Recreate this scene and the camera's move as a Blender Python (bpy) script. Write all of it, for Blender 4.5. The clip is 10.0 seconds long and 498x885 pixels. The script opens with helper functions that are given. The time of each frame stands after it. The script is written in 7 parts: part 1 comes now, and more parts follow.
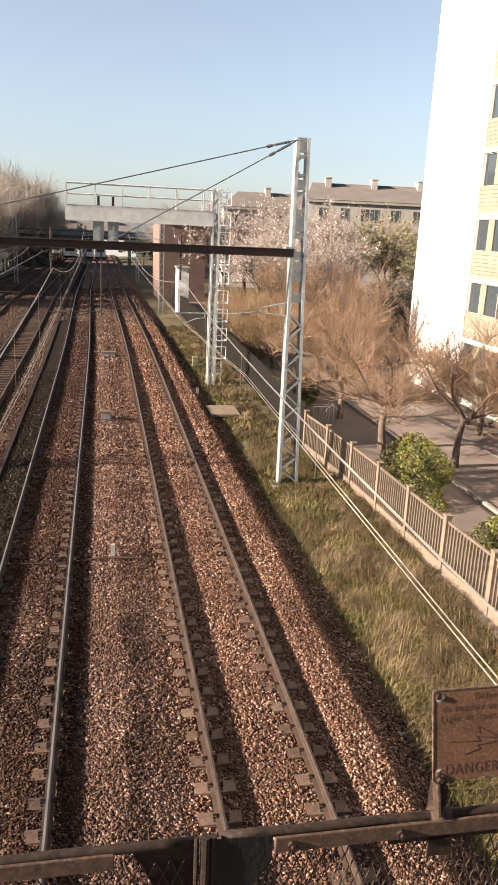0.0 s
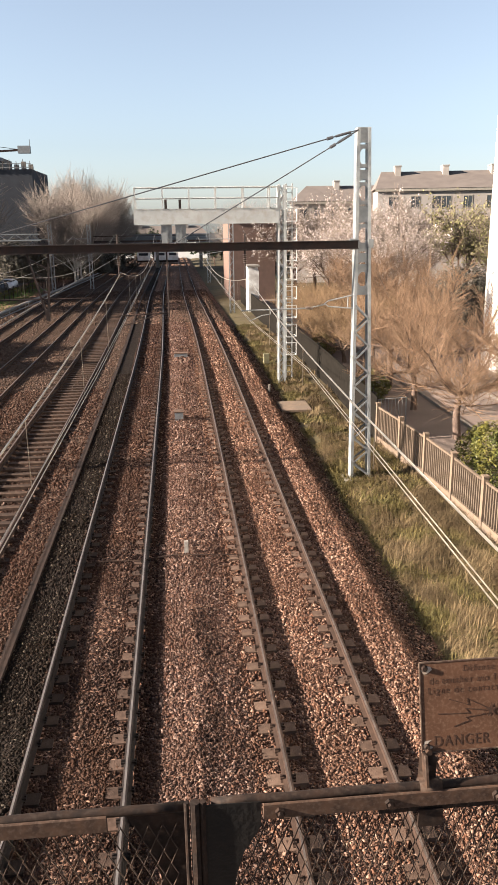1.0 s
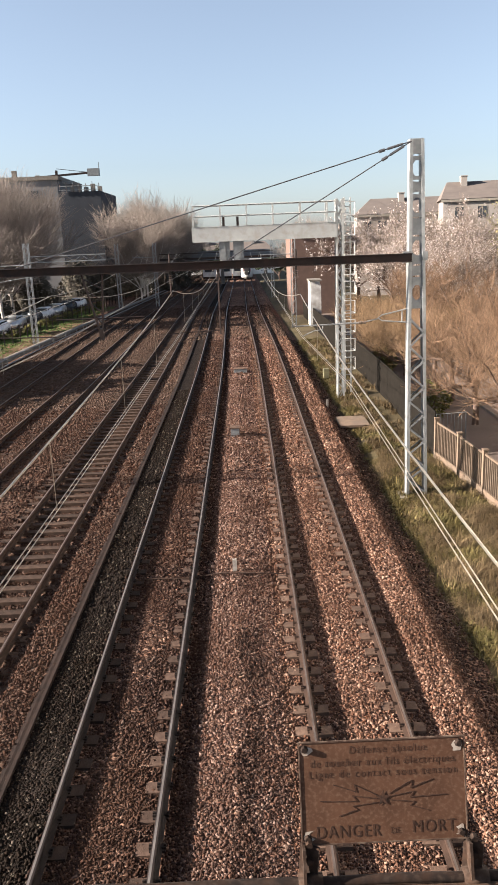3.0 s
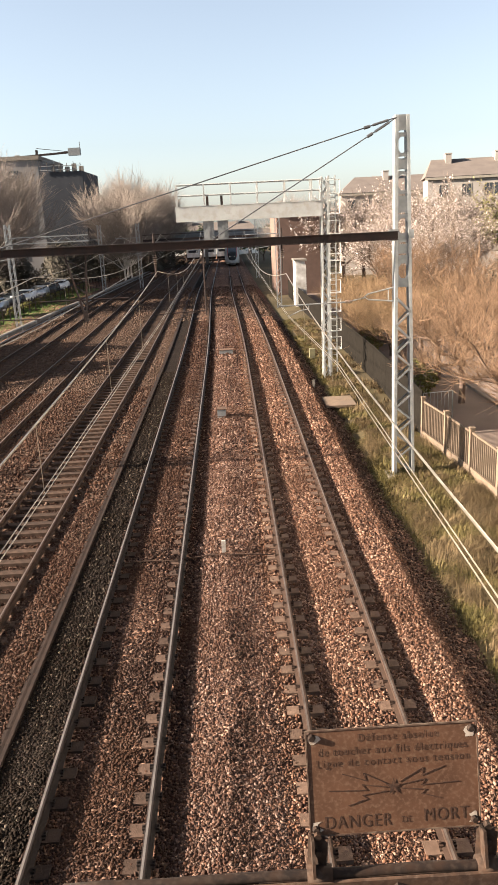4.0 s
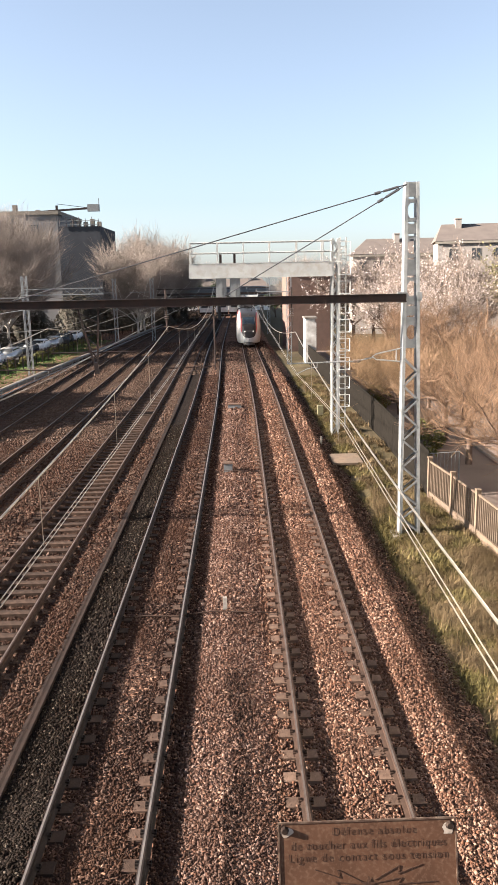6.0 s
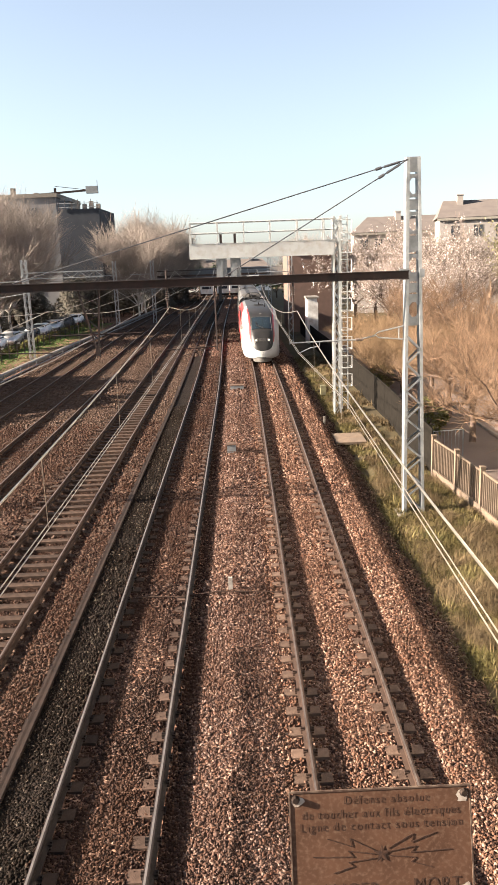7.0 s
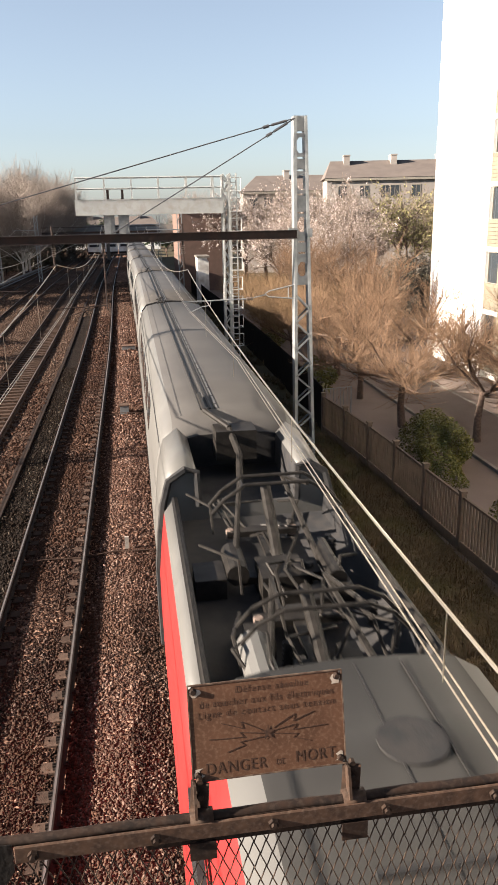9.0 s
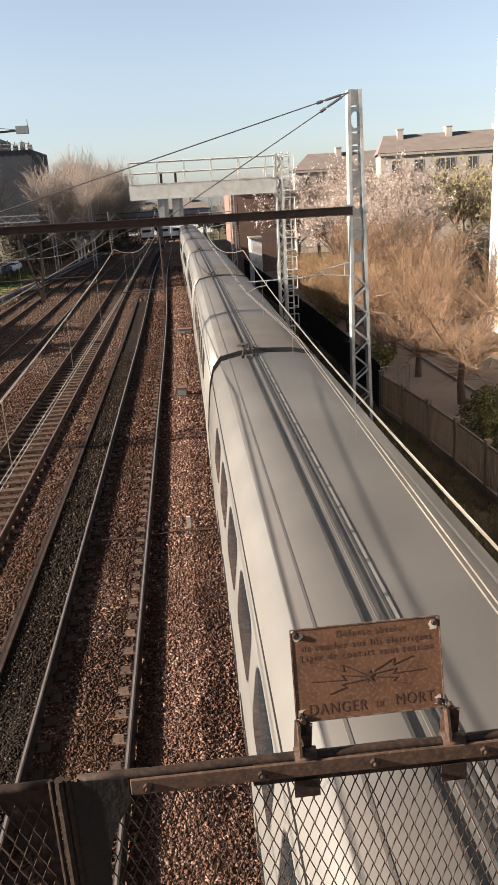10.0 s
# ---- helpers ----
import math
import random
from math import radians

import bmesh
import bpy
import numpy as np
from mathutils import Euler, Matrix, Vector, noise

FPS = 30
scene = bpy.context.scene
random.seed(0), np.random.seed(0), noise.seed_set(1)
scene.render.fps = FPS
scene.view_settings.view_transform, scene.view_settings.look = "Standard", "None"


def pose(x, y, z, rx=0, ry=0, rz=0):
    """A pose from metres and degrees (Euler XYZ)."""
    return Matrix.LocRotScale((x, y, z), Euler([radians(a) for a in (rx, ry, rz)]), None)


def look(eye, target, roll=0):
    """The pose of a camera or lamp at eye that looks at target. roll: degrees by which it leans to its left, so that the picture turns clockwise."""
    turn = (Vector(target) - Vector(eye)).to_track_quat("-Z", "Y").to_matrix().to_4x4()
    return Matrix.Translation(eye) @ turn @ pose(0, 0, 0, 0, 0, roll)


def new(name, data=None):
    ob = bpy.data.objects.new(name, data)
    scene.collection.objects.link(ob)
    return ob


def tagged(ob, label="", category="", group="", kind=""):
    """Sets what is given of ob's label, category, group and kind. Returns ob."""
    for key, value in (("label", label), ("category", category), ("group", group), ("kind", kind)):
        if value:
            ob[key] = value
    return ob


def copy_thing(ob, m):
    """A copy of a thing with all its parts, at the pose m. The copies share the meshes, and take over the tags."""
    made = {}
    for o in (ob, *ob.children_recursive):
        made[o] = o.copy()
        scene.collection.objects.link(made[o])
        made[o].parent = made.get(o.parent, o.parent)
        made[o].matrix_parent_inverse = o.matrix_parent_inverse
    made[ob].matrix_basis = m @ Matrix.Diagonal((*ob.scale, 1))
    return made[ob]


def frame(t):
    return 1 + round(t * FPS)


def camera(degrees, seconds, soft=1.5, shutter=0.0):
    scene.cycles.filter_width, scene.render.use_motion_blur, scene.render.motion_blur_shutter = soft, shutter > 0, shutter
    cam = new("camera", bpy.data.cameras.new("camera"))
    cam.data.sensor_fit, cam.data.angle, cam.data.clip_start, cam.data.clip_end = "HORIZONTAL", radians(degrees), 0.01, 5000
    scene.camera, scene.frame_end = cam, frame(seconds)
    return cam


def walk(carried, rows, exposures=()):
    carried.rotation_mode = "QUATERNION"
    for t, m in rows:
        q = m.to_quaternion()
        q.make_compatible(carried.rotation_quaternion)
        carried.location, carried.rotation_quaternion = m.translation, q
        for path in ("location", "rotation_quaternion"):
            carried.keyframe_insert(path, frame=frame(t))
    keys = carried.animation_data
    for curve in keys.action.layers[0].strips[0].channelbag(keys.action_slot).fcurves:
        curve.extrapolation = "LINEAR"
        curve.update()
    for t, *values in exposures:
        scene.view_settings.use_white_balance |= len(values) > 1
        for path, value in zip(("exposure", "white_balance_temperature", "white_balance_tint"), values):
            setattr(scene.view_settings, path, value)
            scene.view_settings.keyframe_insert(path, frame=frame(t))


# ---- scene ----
cam = camera(36.0, 10.0, soft=0.8, shutter=0.05)
PATH = [  # seconds, eye, degrees of yaw to the left, pitch and lean
    (0, -2.319, -1.400, 7.636, -11.24, -15.68, 2.74),
    (0.1, -2.305, -1.404, 7.639, -12.37, -16.37, 3.65),
    (0.2, -2.291, -1.409, 7.643, -11.70, -16.25, 2.24),
    (0.3, -2.278, -1.413, 7.646, -11.59, -16.90, 2.19),
    (0.4, -2.264, -1.418, 7.650, -10.47, -16.01, 1.52),
    (0.5, -2.250, -1.422, 7.653, -8.74, -16.14, 0.69),
    (0.6, -2.219, -1.437, 7.646, -7.74, -16.21, 0.76),
    (0.7, -2.188, -1.452, 7.638, -6.81, -16.20, 0.10),
    (0.8, -2.157, -1.467, 7.631, -5.86, -16.06, -0.13),
    (0.9, -2.126, -1.482, 7.623, -5.21, -15.62, -0.22),
    (1, -2.095, -1.497, 7.616, -5.19, -16.01, -0.79),
    (1.1, -2.087, -1.509, 7.612, -5.23, -15.32, -0.55),
    (1.2, -2.080, -1.521, 7.608, -6.73, -15.47, -0.16),
    (1.3, -2.072, -1.532, 7.604, -8.43, -15.62, 0.50),
    (1.4, -2.065, -1.544, 7.600, -10.44, -16.71, 1.61),
    (1.5, -2.057, -1.556, 7.596, -11.23, -16.45, 1.92),
    (1.6, -2.032, -1.542, 7.594, -10.35, -17.09, 2.82),
    (1.7, -2.007, -1.529, 7.592, -7.80, -16.15, 0.52),
    (1.8, -1.982, -1.515, 7.589, -7.04, -16.67, 1.07),
    (1.9, -1.957, -1.502, 7.587, -6.79, -16.34, 1.07),
    (2, -1.932, -1.488, 7.585, -5.41, -14.77, 0.29),
    (2.1, -1.873, -1.467, 7.596, -5.68, -13.55, 1.42),
    (2.2, -1.815, -1.446, 7.606, -6.69, -13.71, 0.60),
    (2.3, -1.756, -1.424, 7.617, -7.51, -13.74, -0.23),
    (2.4, -1.698, -1.403, 7.627, -7.36, -14.75, -0.13),
    (2.5, -1.639, -1.382, 7.638, -4.79, -14.53, -1.15),
    (2.6, -1.631, -1.373, 7.639, -2.29, -14.69, -1.59),
    (2.7, -1.624, -1.363, 7.639, 0.07, -14.66, -2.36),
    (3.8, -1.656, -1.272, 7.613, -0.89, -15.58, -2.54),
    (3.9, -1.658, -1.265, 7.611, -0.66, -15.44, -3.22),
    (4, -1.660, -1.258, 7.608, -1.01, -16.27, -2.71),
    (4.1, -1.658, -1.250, 7.603, -0.74, -16.47, -1.80),
    (4.2, -1.656, -1.243, 7.599, -1.55, -15.28, -1.93),
    (4.3, -1.654, -1.235, 7.594, -1.52, -15.05, -2.71),
    (4.4, -1.652, -1.228, 7.590, -1.68, -17.30, -3.08),
    (4.5, -1.650, -1.220, 7.585, -0.60, -15.86, -4.45),
    (4.6, -1.645, -1.225, 7.595, -1.17, -16.56, -1.28),
    (4.7, -1.641, -1.229, 7.605, -1.65, -15.44, -2.54),
    (4.8, -1.636, -1.234, 7.616, -0.92, -14.68, -2.58),
    (4.9, -1.632, -1.238, 7.626, -0.81, -15.14, -1.48),
    (5, -1.627, -1.243, 7.636, 3.77, -14.09, -5.68),
    (5.1, -1.622, -1.250, 7.649, 3.30, -11.19, -4.71),
    (5.2, -1.619, -1.254, 7.657, 0.90, -12.65, -2.36),
    (5.3, -1.615, -1.258, 7.665, -1.95, -11.43, -1.29),
    (5.4, -1.612, -1.262, 7.672, -2.36, -9.57, 0.19),
    (5.5, -1.609, -1.266, 7.680, -2.95, -10.64, 0.25),
    (5.6, -1.607, -1.261, 7.675, -2.62, -10.84, -0.00),
    (5.7, -1.604, -1.256, 7.670, -1.30, -11.44, -0.35),
    (6.8, -1.609, -1.220, 7.622, -0.34, -13.21, -1.98),
    (6.9, -1.609, -1.215, 7.617, -0.33, -13.97, -1.35),
    (7, -1.609, -1.210, 7.612, -0.29, -13.61, -2.08),
    (7.1, -1.606, -1.208, 7.609, -0.23, -13.64, -2.12),
    (7.2, -1.604, -1.205, 7.606, -0.35, -13.57, -2.48),
    (7.3, -1.601, -1.203, 7.603, -0.52, -13.74, -2.47),
    (7.4, -1.599, -1.200, 7.600, -0.71, -13.95, -2.67),
    (7.5, -1.596, -1.198, 7.597, -0.86, -14.22, -2.67),
    (7.6, -1.594, -1.205, 7.597, -1.56, -14.53, -1.96),
    (7.7, -1.591, -1.212, 7.597, -2.03, -14.55, -2.04),
    (7.8, -1.589, -1.218, 7.596, -2.29, -15.05, -2.06),
    (7.9, -1.586, -1.225, 7.596, -2.54, -15.54, -2.07),
    (8, -1.584, -1.232, 7.596, -2.62, -16.07, -2.32),
    (8.1, -1.582, -1.240, 7.592, -2.77, -16.67, -2.61),
    (8.2, -1.581, -1.247, 7.589, -3.14, -17.11, -2.96),
    (8.3, -1.579, -1.255, 7.585, -3.88, -17.41, -2.78),
    (8.4, -1.578, -1.262, 7.582, -4.54, -17.41, -2.38),
    (8.5, -1.576, -1.270, 7.578, -6.34, -17.63, -0.36),
    (8.6, -1.584, -1.296, 7.583, -7.14, -17.94, -1.45),
    (8.7, -1.593, -1.323, 7.588, -8.41, -18.18, -0.87),
    (8.8, -1.601, -1.349, 7.592, -9.21, -17.85, -0.41),
    (8.9, -1.610, -1.376, 7.597, -9.31, -17.31, -0.57),
    (9, -1.618, -1.402, 7.602, -8.40, -16.74, -1.14),
    (9.1, -1.640, -1.404, 7.594, -7.21, -16.90, -1.44),
    (9.2, -1.662, -1.407, 7.586, -5.82, -17.01, -1.18),
    (9.3, -1.684, -1.409, 7.577, -3.76, -17.85, -1.25),
    (9.4, -1.706, -1.412, 7.569, -2.96, -17.65, -1.24),
    (9.5, -1.728, -1.414, 7.561, -5.25, -17.64, 0.49),
    (9.6, -1.728, -1.423, 7.560, -6.41, -17.58, 0.28),
    (9.7, -1.728, -1.433, 7.559, -4.89, -18.29, -0.82),
    (9.8, -1.727, -1.442, 7.559, -6.08, -19.24, -1.63),
    (9.9, -1.727, -1.452, 7.558, -5.07, -18.63, -2.38),
    (10, -1.727, -1.461, 7.557, -4.05, -17.90, -3.34),
]

def aim(x, y, z, yaw, pitch, lean):
    a, b = radians(yaw), radians(pitch)
    ahead = Vector((-math.sin(a) * math.cos(b), math.cos(a) * math.cos(b), math.sin(b)))
    return look((x, y, z), Vector((x, y, z)) + ahead, lean)


# stops and white balance of the clip's camera
LIGHT = [(0, 2.55, 6000, 10), (0.5, 2.32, 5650, 10), (1.0, 2.62, 5900, 10), (1.5, 2.5, 5900, 10), (2.0, 2.52, 5750, 10), (2.5, 2.44, 5600, 10), (4, 2.8, 6200, 10), (4.5, 2.85, 6300, 10), (5.5, 2.78, 5650, 10),
         (7, 2.95, 6050, 10), (7.5, 2.86, 5900, 10), (8, 2.78, 6000, 10), (9, 2.5, 5900, 10), (9.5, 2.62, 6000, 10), (10, 2.52, 6000, 10)]
walk(cam, [(row[0], aim(*row[1:])) for row in PATH], LIGHT)

# ---- world and sun ----
SUN_UP, SUN_FROM = 21.0, 264.5  # degrees above the horizon, clockwise from ahead
world = bpy.data.worlds.new("sky")
scene.world = world
world.use_nodes = True
wn = world.node_tree.nodes
wsky = wn.new("ShaderNodeTexSky")
wsky.sky_type, wsky.sun_disc = "NISHITA", False
wsky.sun_elevation, wsky.sun_rotation = radians(SUN_UP), radians(SUN_FROM)
wsky.air_density, wsky.dust_density, wsky.ozone_density = 1.0, 1.0, 1.5
whaze = wn.new("ShaderNodeHueSaturation")  # spring haze takes colour out of the sky
whaze.inputs["Saturation"].default_value = 0.55
world.node_tree.links.new(wsky.outputs[0], whaze.inputs["Color"])
world.node_tree.links.new(whaze.outputs[0], wn["Background"].inputs[0])
wn["Background"].inputs[1].default_value = 0.032
sun = new("sun", bpy.data.lights.new("sun", "SUN"))
sun.data.energy, sun.data.angle, sun.data.color = 5.0, radians(0.6), (1.0, 0.83, 0.64)
sa, se = radians(SUN_FROM), radians(SUN_UP)
SUN_DIR = Vector((math.sin(sa) * math.cos(se), math.cos(sa) * math.cos(se), math.sin(se)))
sun.matrix_world = look(SUN_DIR * 100, (0, 0, 0))

# ---- materials ----


def mat(name, c1, c2=None, scale=4.0, rough=0.8, metal=0.0, bump=0.0, bscale=40.0, c3=None, s3=1.0, island=0.0, obj=0.0, coords="Object", spec=0.15, detail=6.0, cut=(0.35, 0.65)):
    """Two tones mixed by noise, a third in large stains, brightness varied by piece, with fine relief."""
    m = bpy.data.materials.new(name)
    m.use_nodes = True
    nt = m.node_tree
    nd, ln = nt.nodes, nt.links
    b = nd["Principled BSDF"]
    b.inputs["Roughness"].default_value, b.inputs["Metallic"].default_value = rough, metal
    b.inputs["Specular IOR Level"].default_value = spec
    if coords == "World":
        src = nd.new("ShaderNodeNewGeometry").outputs["Position"]
    else:
        src = nd.new("ShaderNodeTexCoord").outputs["Object"]

    def noise_at(s, det):
        n = nd.new("ShaderNodeTexNoise")
        n.inputs["Scale"].default_value, n.inputs["Detail"].default_value = s, det
        ln.new(src, n.inputs["Vector"])
        return n.outputs["Fac"]

    def mixed(a, bb, fac, lo=0.35, hi=0.65):
        r = nd.new("ShaderNodeMapRange")
        r.inputs["From Min"].default_value, r.inputs["From Max"].default_value = lo, hi
        ln.new(fac, r.inputs["Value"])
        x = nd.new("ShaderNodeMix")
        x.data_type = "RGBA"
        ln.new(r.outputs[0], x.inputs["Factor"])
        for v, s in ((a, x.inputs["A"]), (bb, x.inputs["B"])):
            if isinstance(v, tuple):
                s.default_value = (*v, 1)
            else:
                ln.new(v, s)
        return x.outputs["Result"]

    c2 = c2 or tuple(v * 0.8 for v in c1)
    col = mixed(c1, c2, noise_at(scale, detail), *cut)
    if c3:
        col = mixed(col, c3, noise_at(s3, 4.0), 0.48, 0.72)
    for amount, out in ((island, "island"), (obj, "obj")):
        if amount:
            if out == "island":
                rnd = nd.new("ShaderNodeNewGeometry").outputs["Random Per Island"]
            else:
                rnd = nd.new("ShaderNodeObjectInfo").outputs["Random"]
            r = nd.new("ShaderNodeMapRange")
            r.inputs["To Min"].default_value, r.inputs["To Max"].default_value = 1 - amount, 1 + amount
            ln.new(rnd, r.inputs["Value"])
            h = nd.new("ShaderNodeHueSaturation")
            ln.new(r.outputs[0], h.inputs["Value"])
            ln.new(col, h.inputs["Color"])
            col = h.outputs[0]
    ln.new(col, b.inputs["Base Color"])
    if bump:
        bp = nd.new("ShaderNodeBump")
        bp.inputs["Strength"].default_value, bp.inputs["Distance"].default_value = bump, 0.02
        ln.new(noise_at(bscale, 5.0), bp.inputs["Height"])
        ln.new(bp.outputs[0], b.inputs["Normal"])
    return m


def glow(name, colour, strength):
    m = bpy.data.materials.new(name)
    m.use_nodes = True
    b = m.node_tree.nodes["Principled BSDF"]
    b.inputs["Base Color"].default_value = (*colour, 1)
    b.inputs["Emission Color"].default_value, b.inputs["Emission Strength"].default_value = (*colour, 1), strength
    return m


def dark_glass(name, colour, rough=0.06):
    m = bpy.data.materials.new(name)
    m.use_nodes = True
    b = m.node_tree.nodes["Principled BSDF"]
    b.inputs["Base Color"].default_value = (*colour, 1)
    b.inputs["Roughness"].default_value, b.inputs["IOR"].default_value = rough, 1.5
    b.inputs["Coat Weight"].default_value, b.inputs["Coat Roughness"].default_value = 0.15, 0.03
    return m


def stone_mat(name, tones, worn=None):
    """Broken stone: every piece its own tone, with grain and rust dust in large patches."""
    m = bpy.data.materials.new(name)
    m.use_nodes = True
    nd, ln = m.node_tree.nodes, m.node_tree.links
    b = nd["Principled BSDF"]
    b.inputs["Roughness"].default_value, b.inputs["Specular IOR Level"].default_value = 0.9, 0.04
    geo = nd.new("ShaderNodeNewGeometry")
    ramp = nd.new("ShaderNodeValToRGB")
    ramp.color_ramp.interpolation = "CONSTANT"
    while len(ramp.color_ramp.elements) < len(tones):
        ramp.color_ramp.elements.new(0.5)
    for k, c in enumerate(tones):
        ramp.color_ramp.elements[k].position = k / len(tones)
        ramp.color_ramp.elements[k].color = (*c, 1)
    ln.new(geo.outputs["Random Per Island"], ramp.inputs[0])
    n = nd.new("ShaderNodeTexNoise")
    n.inputs["Scale"].default_value, n.inputs["Detail"].default_value = 0.45, 5
    ln.new(geo.outputs["Position"], n.inputs["Vector"])
    r = nd.new("ShaderNodeMapRange")
    r.inputs["From Min"].default_value, r.inputs["From Max"].default_value = 0.4, 0.62
    r.inputs["To Max"].default_value = 0.55
    ln.new(n.outputs["Fac"], r.inputs["Value"])
    x = nd.new("ShaderNodeMix")
    x.data_type = "RGBA"
    x.inputs["B"].default_value = (*(worn or tones[0]), 1)
    ln.new(r.outputs[0], x.inputs["Factor"])
    ln.new(ramp.outputs[0], x.inputs["A"])
    ln.new(x.outputs["Result"], b.inputs["Base Color"])
    return m


def bed_mat(name, tones, scale=22.0):
    """Ballast seen from afar: cells of broken stone with deep joints."""
    m = bpy.data.materials.new(name)
    m.use_nodes = True
    nd, ln = m.node_tree.nodes, m.node_tree.links
    b = nd["Principled BSDF"]
    b.inputs["Roughness"].default_value, b.inputs["Specular IOR Level"].default_value = 0.9, 0.04
    geo = nd.new("ShaderNodeNewGeometry")
    v = nd.new("ShaderNodeTexVoronoi")
    v.inputs["Scale"].default_value = scale
    ln.new(geo.outputs["Position"], v.inputs["Vector"])
    sep = nd.new("ShaderNodeSeparateColor")
    ln.new(v.outputs["Color"], sep.inputs[0])
    ramp = nd.new("ShaderNodeValToRGB")
    while len(ramp.color_ramp.elements) < len(tones):
        ramp.color_ramp.elements.new(0.5)
    for k, c in enumerate(tones):
        ramp.color_ramp.elements[k].position = k / (len(tones) - 1)
        ramp.color_ramp.elements[k].color = (*c, 1)
    ln.new(sep.outputs[0], ramp.inputs[0])
    n = nd.new("ShaderNodeTexNoise")
    n.inputs["Scale"].default_value = 0.6
    ln.new(geo.outputs["Position"], n.inputs["Vector"])
    h = nd.new("ShaderNodeHueSaturation")
    r = nd.new("ShaderNodeMapRange")
    r.inputs["From Min"].default_value, r.inputs["From Max"].default_value = 0.3, 0.7
    r.inputs["To Min"].default_value, r.inputs["To Max"].default_value = 0.75, 1.2
    ln.new(n.outputs["Fac"], r.inputs["Value"])
    ln.new(r.outputs[0], h.inputs["Value"])
    ln.new(ramp.outputs[0], h.inputs["Color"])
    ln.new(h.outputs[0], b.inputs["Base Color"])
    bp = nd.new("ShaderNodeBump")
    bp.inputs["Strength"].default_value, bp.inputs["Distance"].default_value = 1.0, 0.05
    bp.invert = True
    ln.new(v.outputs["Distance"], bp.inputs["Height"])
    ln.new(bp.outputs[0], b.inputs["Normal"])
    return m


STONES = ((0.101, 0.0537, 0.0355), (0.0652, 0.0357, 0.0247), (0.165, 0.098, 0.067), (0.034, 0.0193, 0.0142), (0.113, 0.0562, 0.0346), (0.0831, 0.0497, 0.0364), (0.235, 0.152, 0.11))
GREYS = ((0.0125, 0.0092, 0.0075), (0.0085, 0.0063, 0.005), (0.02, 0.0147, 0.0117), (0.006, 0.0045, 0.0034), (0.016, 0.0108, 0.0082), (0.0125, 0.0098, 0.0078), (0.0096, 0.0072, 0.0058),
         (0.016, 0.0118, 0.0093), (0.0075, 0.0056, 0.0044), (0.0125, 0.0095, 0.0075), (0.009, 0.007, 0.0056), (0.10, 0.091, 0.082))
M_STONE = stone_mat("ballast_stone", STONES, (0.052, 0.027, 0.017))
# copies of the main stones, with the second track's shade in their colour
M_SHADED_STONE = stone_mat("shaded_stone", [(0.3 * c[0], 0.315 * c[1], 0.35 * c[2]) for c in STONES], (0.036, 0.018, 0.011))
# the main stones' tones, darker and less red
M_MID_STONE = stone_mat("mid_brown_stone", [(0.722 * c[0], 0.77 * c[1], 0.853 * c[2]) for c in STONES], (0.045, 0.024, 0.016))
M_SIDE_STONE = stone_mat("rusty_stone", [(0.37 * c[0], 0.38 * c[1], 0.4 * c[2]) for c in STONES], (0.038, 0.019, 0.012))
# the shoulder slope's shade is put into these stone tones
M_SLOPE_STONE = stone_mat("shade_toned_stone", [(0.52 * c[0], 0.56 * c[1], 0.62 * c[2]) for c in STONES], (0.03, 0.021, 0.017))
M_PATCH_STONE = stone_mat("stained_stone", [(0.3 * c[0], 0.3 * c[1], 0.32 * c[2]) for c in STONES], (0.012, 0.009, 0.008))
M_GREY_STONE = stone_mat("dark_stone", [(0.8 * c[0], 0.72 * c[1], 0.62 * c[2]) for c in GREYS], (0.017, 0.0135, 0.0115))
M_BED = bed_mat("ballast_bed", (STONES[3], STONES[1], STONES[0], STONES[5], STONES[2], STONES[6]), 14.0)
SIDING = ((0.053, 0.034, 0.025), (0.034, 0.022, 0.016), (0.081, 0.055, 0.041), (0.024, 0.015, 0.011), (0.062, 0.036, 0.025), (0.10, 0.073, 0.058))
M_SIDING = bed_mat("siding_bed", (SIDING[3], SIDING[1], SIDING[0], SIDING[4], SIDING[2]), 13.0)
M_SIDING_STONE = stone_mat("siding_stone", SIDING, (0.05, 0.034, 0.025))
M_DARK_BED = bed_mat("dark_bed", (GREYS[3], GREYS[1], GREYS[0], GREYS[2]))
M_RAIL = mat("rusty_rail", (0.040, 0.0235, 0.0162), (0.026, 0.0155, 0.0110), 6, 0.8, 0.0, 0.3, 60, coords="World")
M_OLDRAIL = mat("deep_rust", (0.021, 0.0125, 0.009), (0.013, 0.008, 0.006), 5, 0.85, 0.0, 0.3, 50, coords="World")
# darker copy of the rail steel, with its shaded faces in the colour
M_RAILDARK = mat("shaded_rail", (0.016, 0.011, 0.009), (0.010, 0.007, 0.006), 6, 0.7, 0.0, 0.3, 60, coords="World")
# bright tone that paints the sunlit edge of the rail head
M_RAILBRIGHT = mat("lit_rail_edge", (0.317, 0.27, 0.235), (0.241, 0.203, 0.174), 3, 0.4, 0.8, coords="World")
M_RAILTOP = mat("polished_rail", (0.17, 0.135, 0.115), (0.11, 0.085, 0.07), 3, 0.45, 0.7, coords="World")
M_CONCRETE = mat("sleeper_concrete", (0.104, 0.067, 0.048), (0.07, 0.044, 0.031), 7, 0.9, 0, 0.4, 60, obj=0.25)
# sunlit and shaded tones of one concrete, for right and left blocks
M_CONCRETEBROWN = mat("sunlit_sleeper", (0.078, 0.049, 0.036), (0.046, 0.029, 0.021), 7, 0.9, 0, 0.4, 60, obj=0.3)
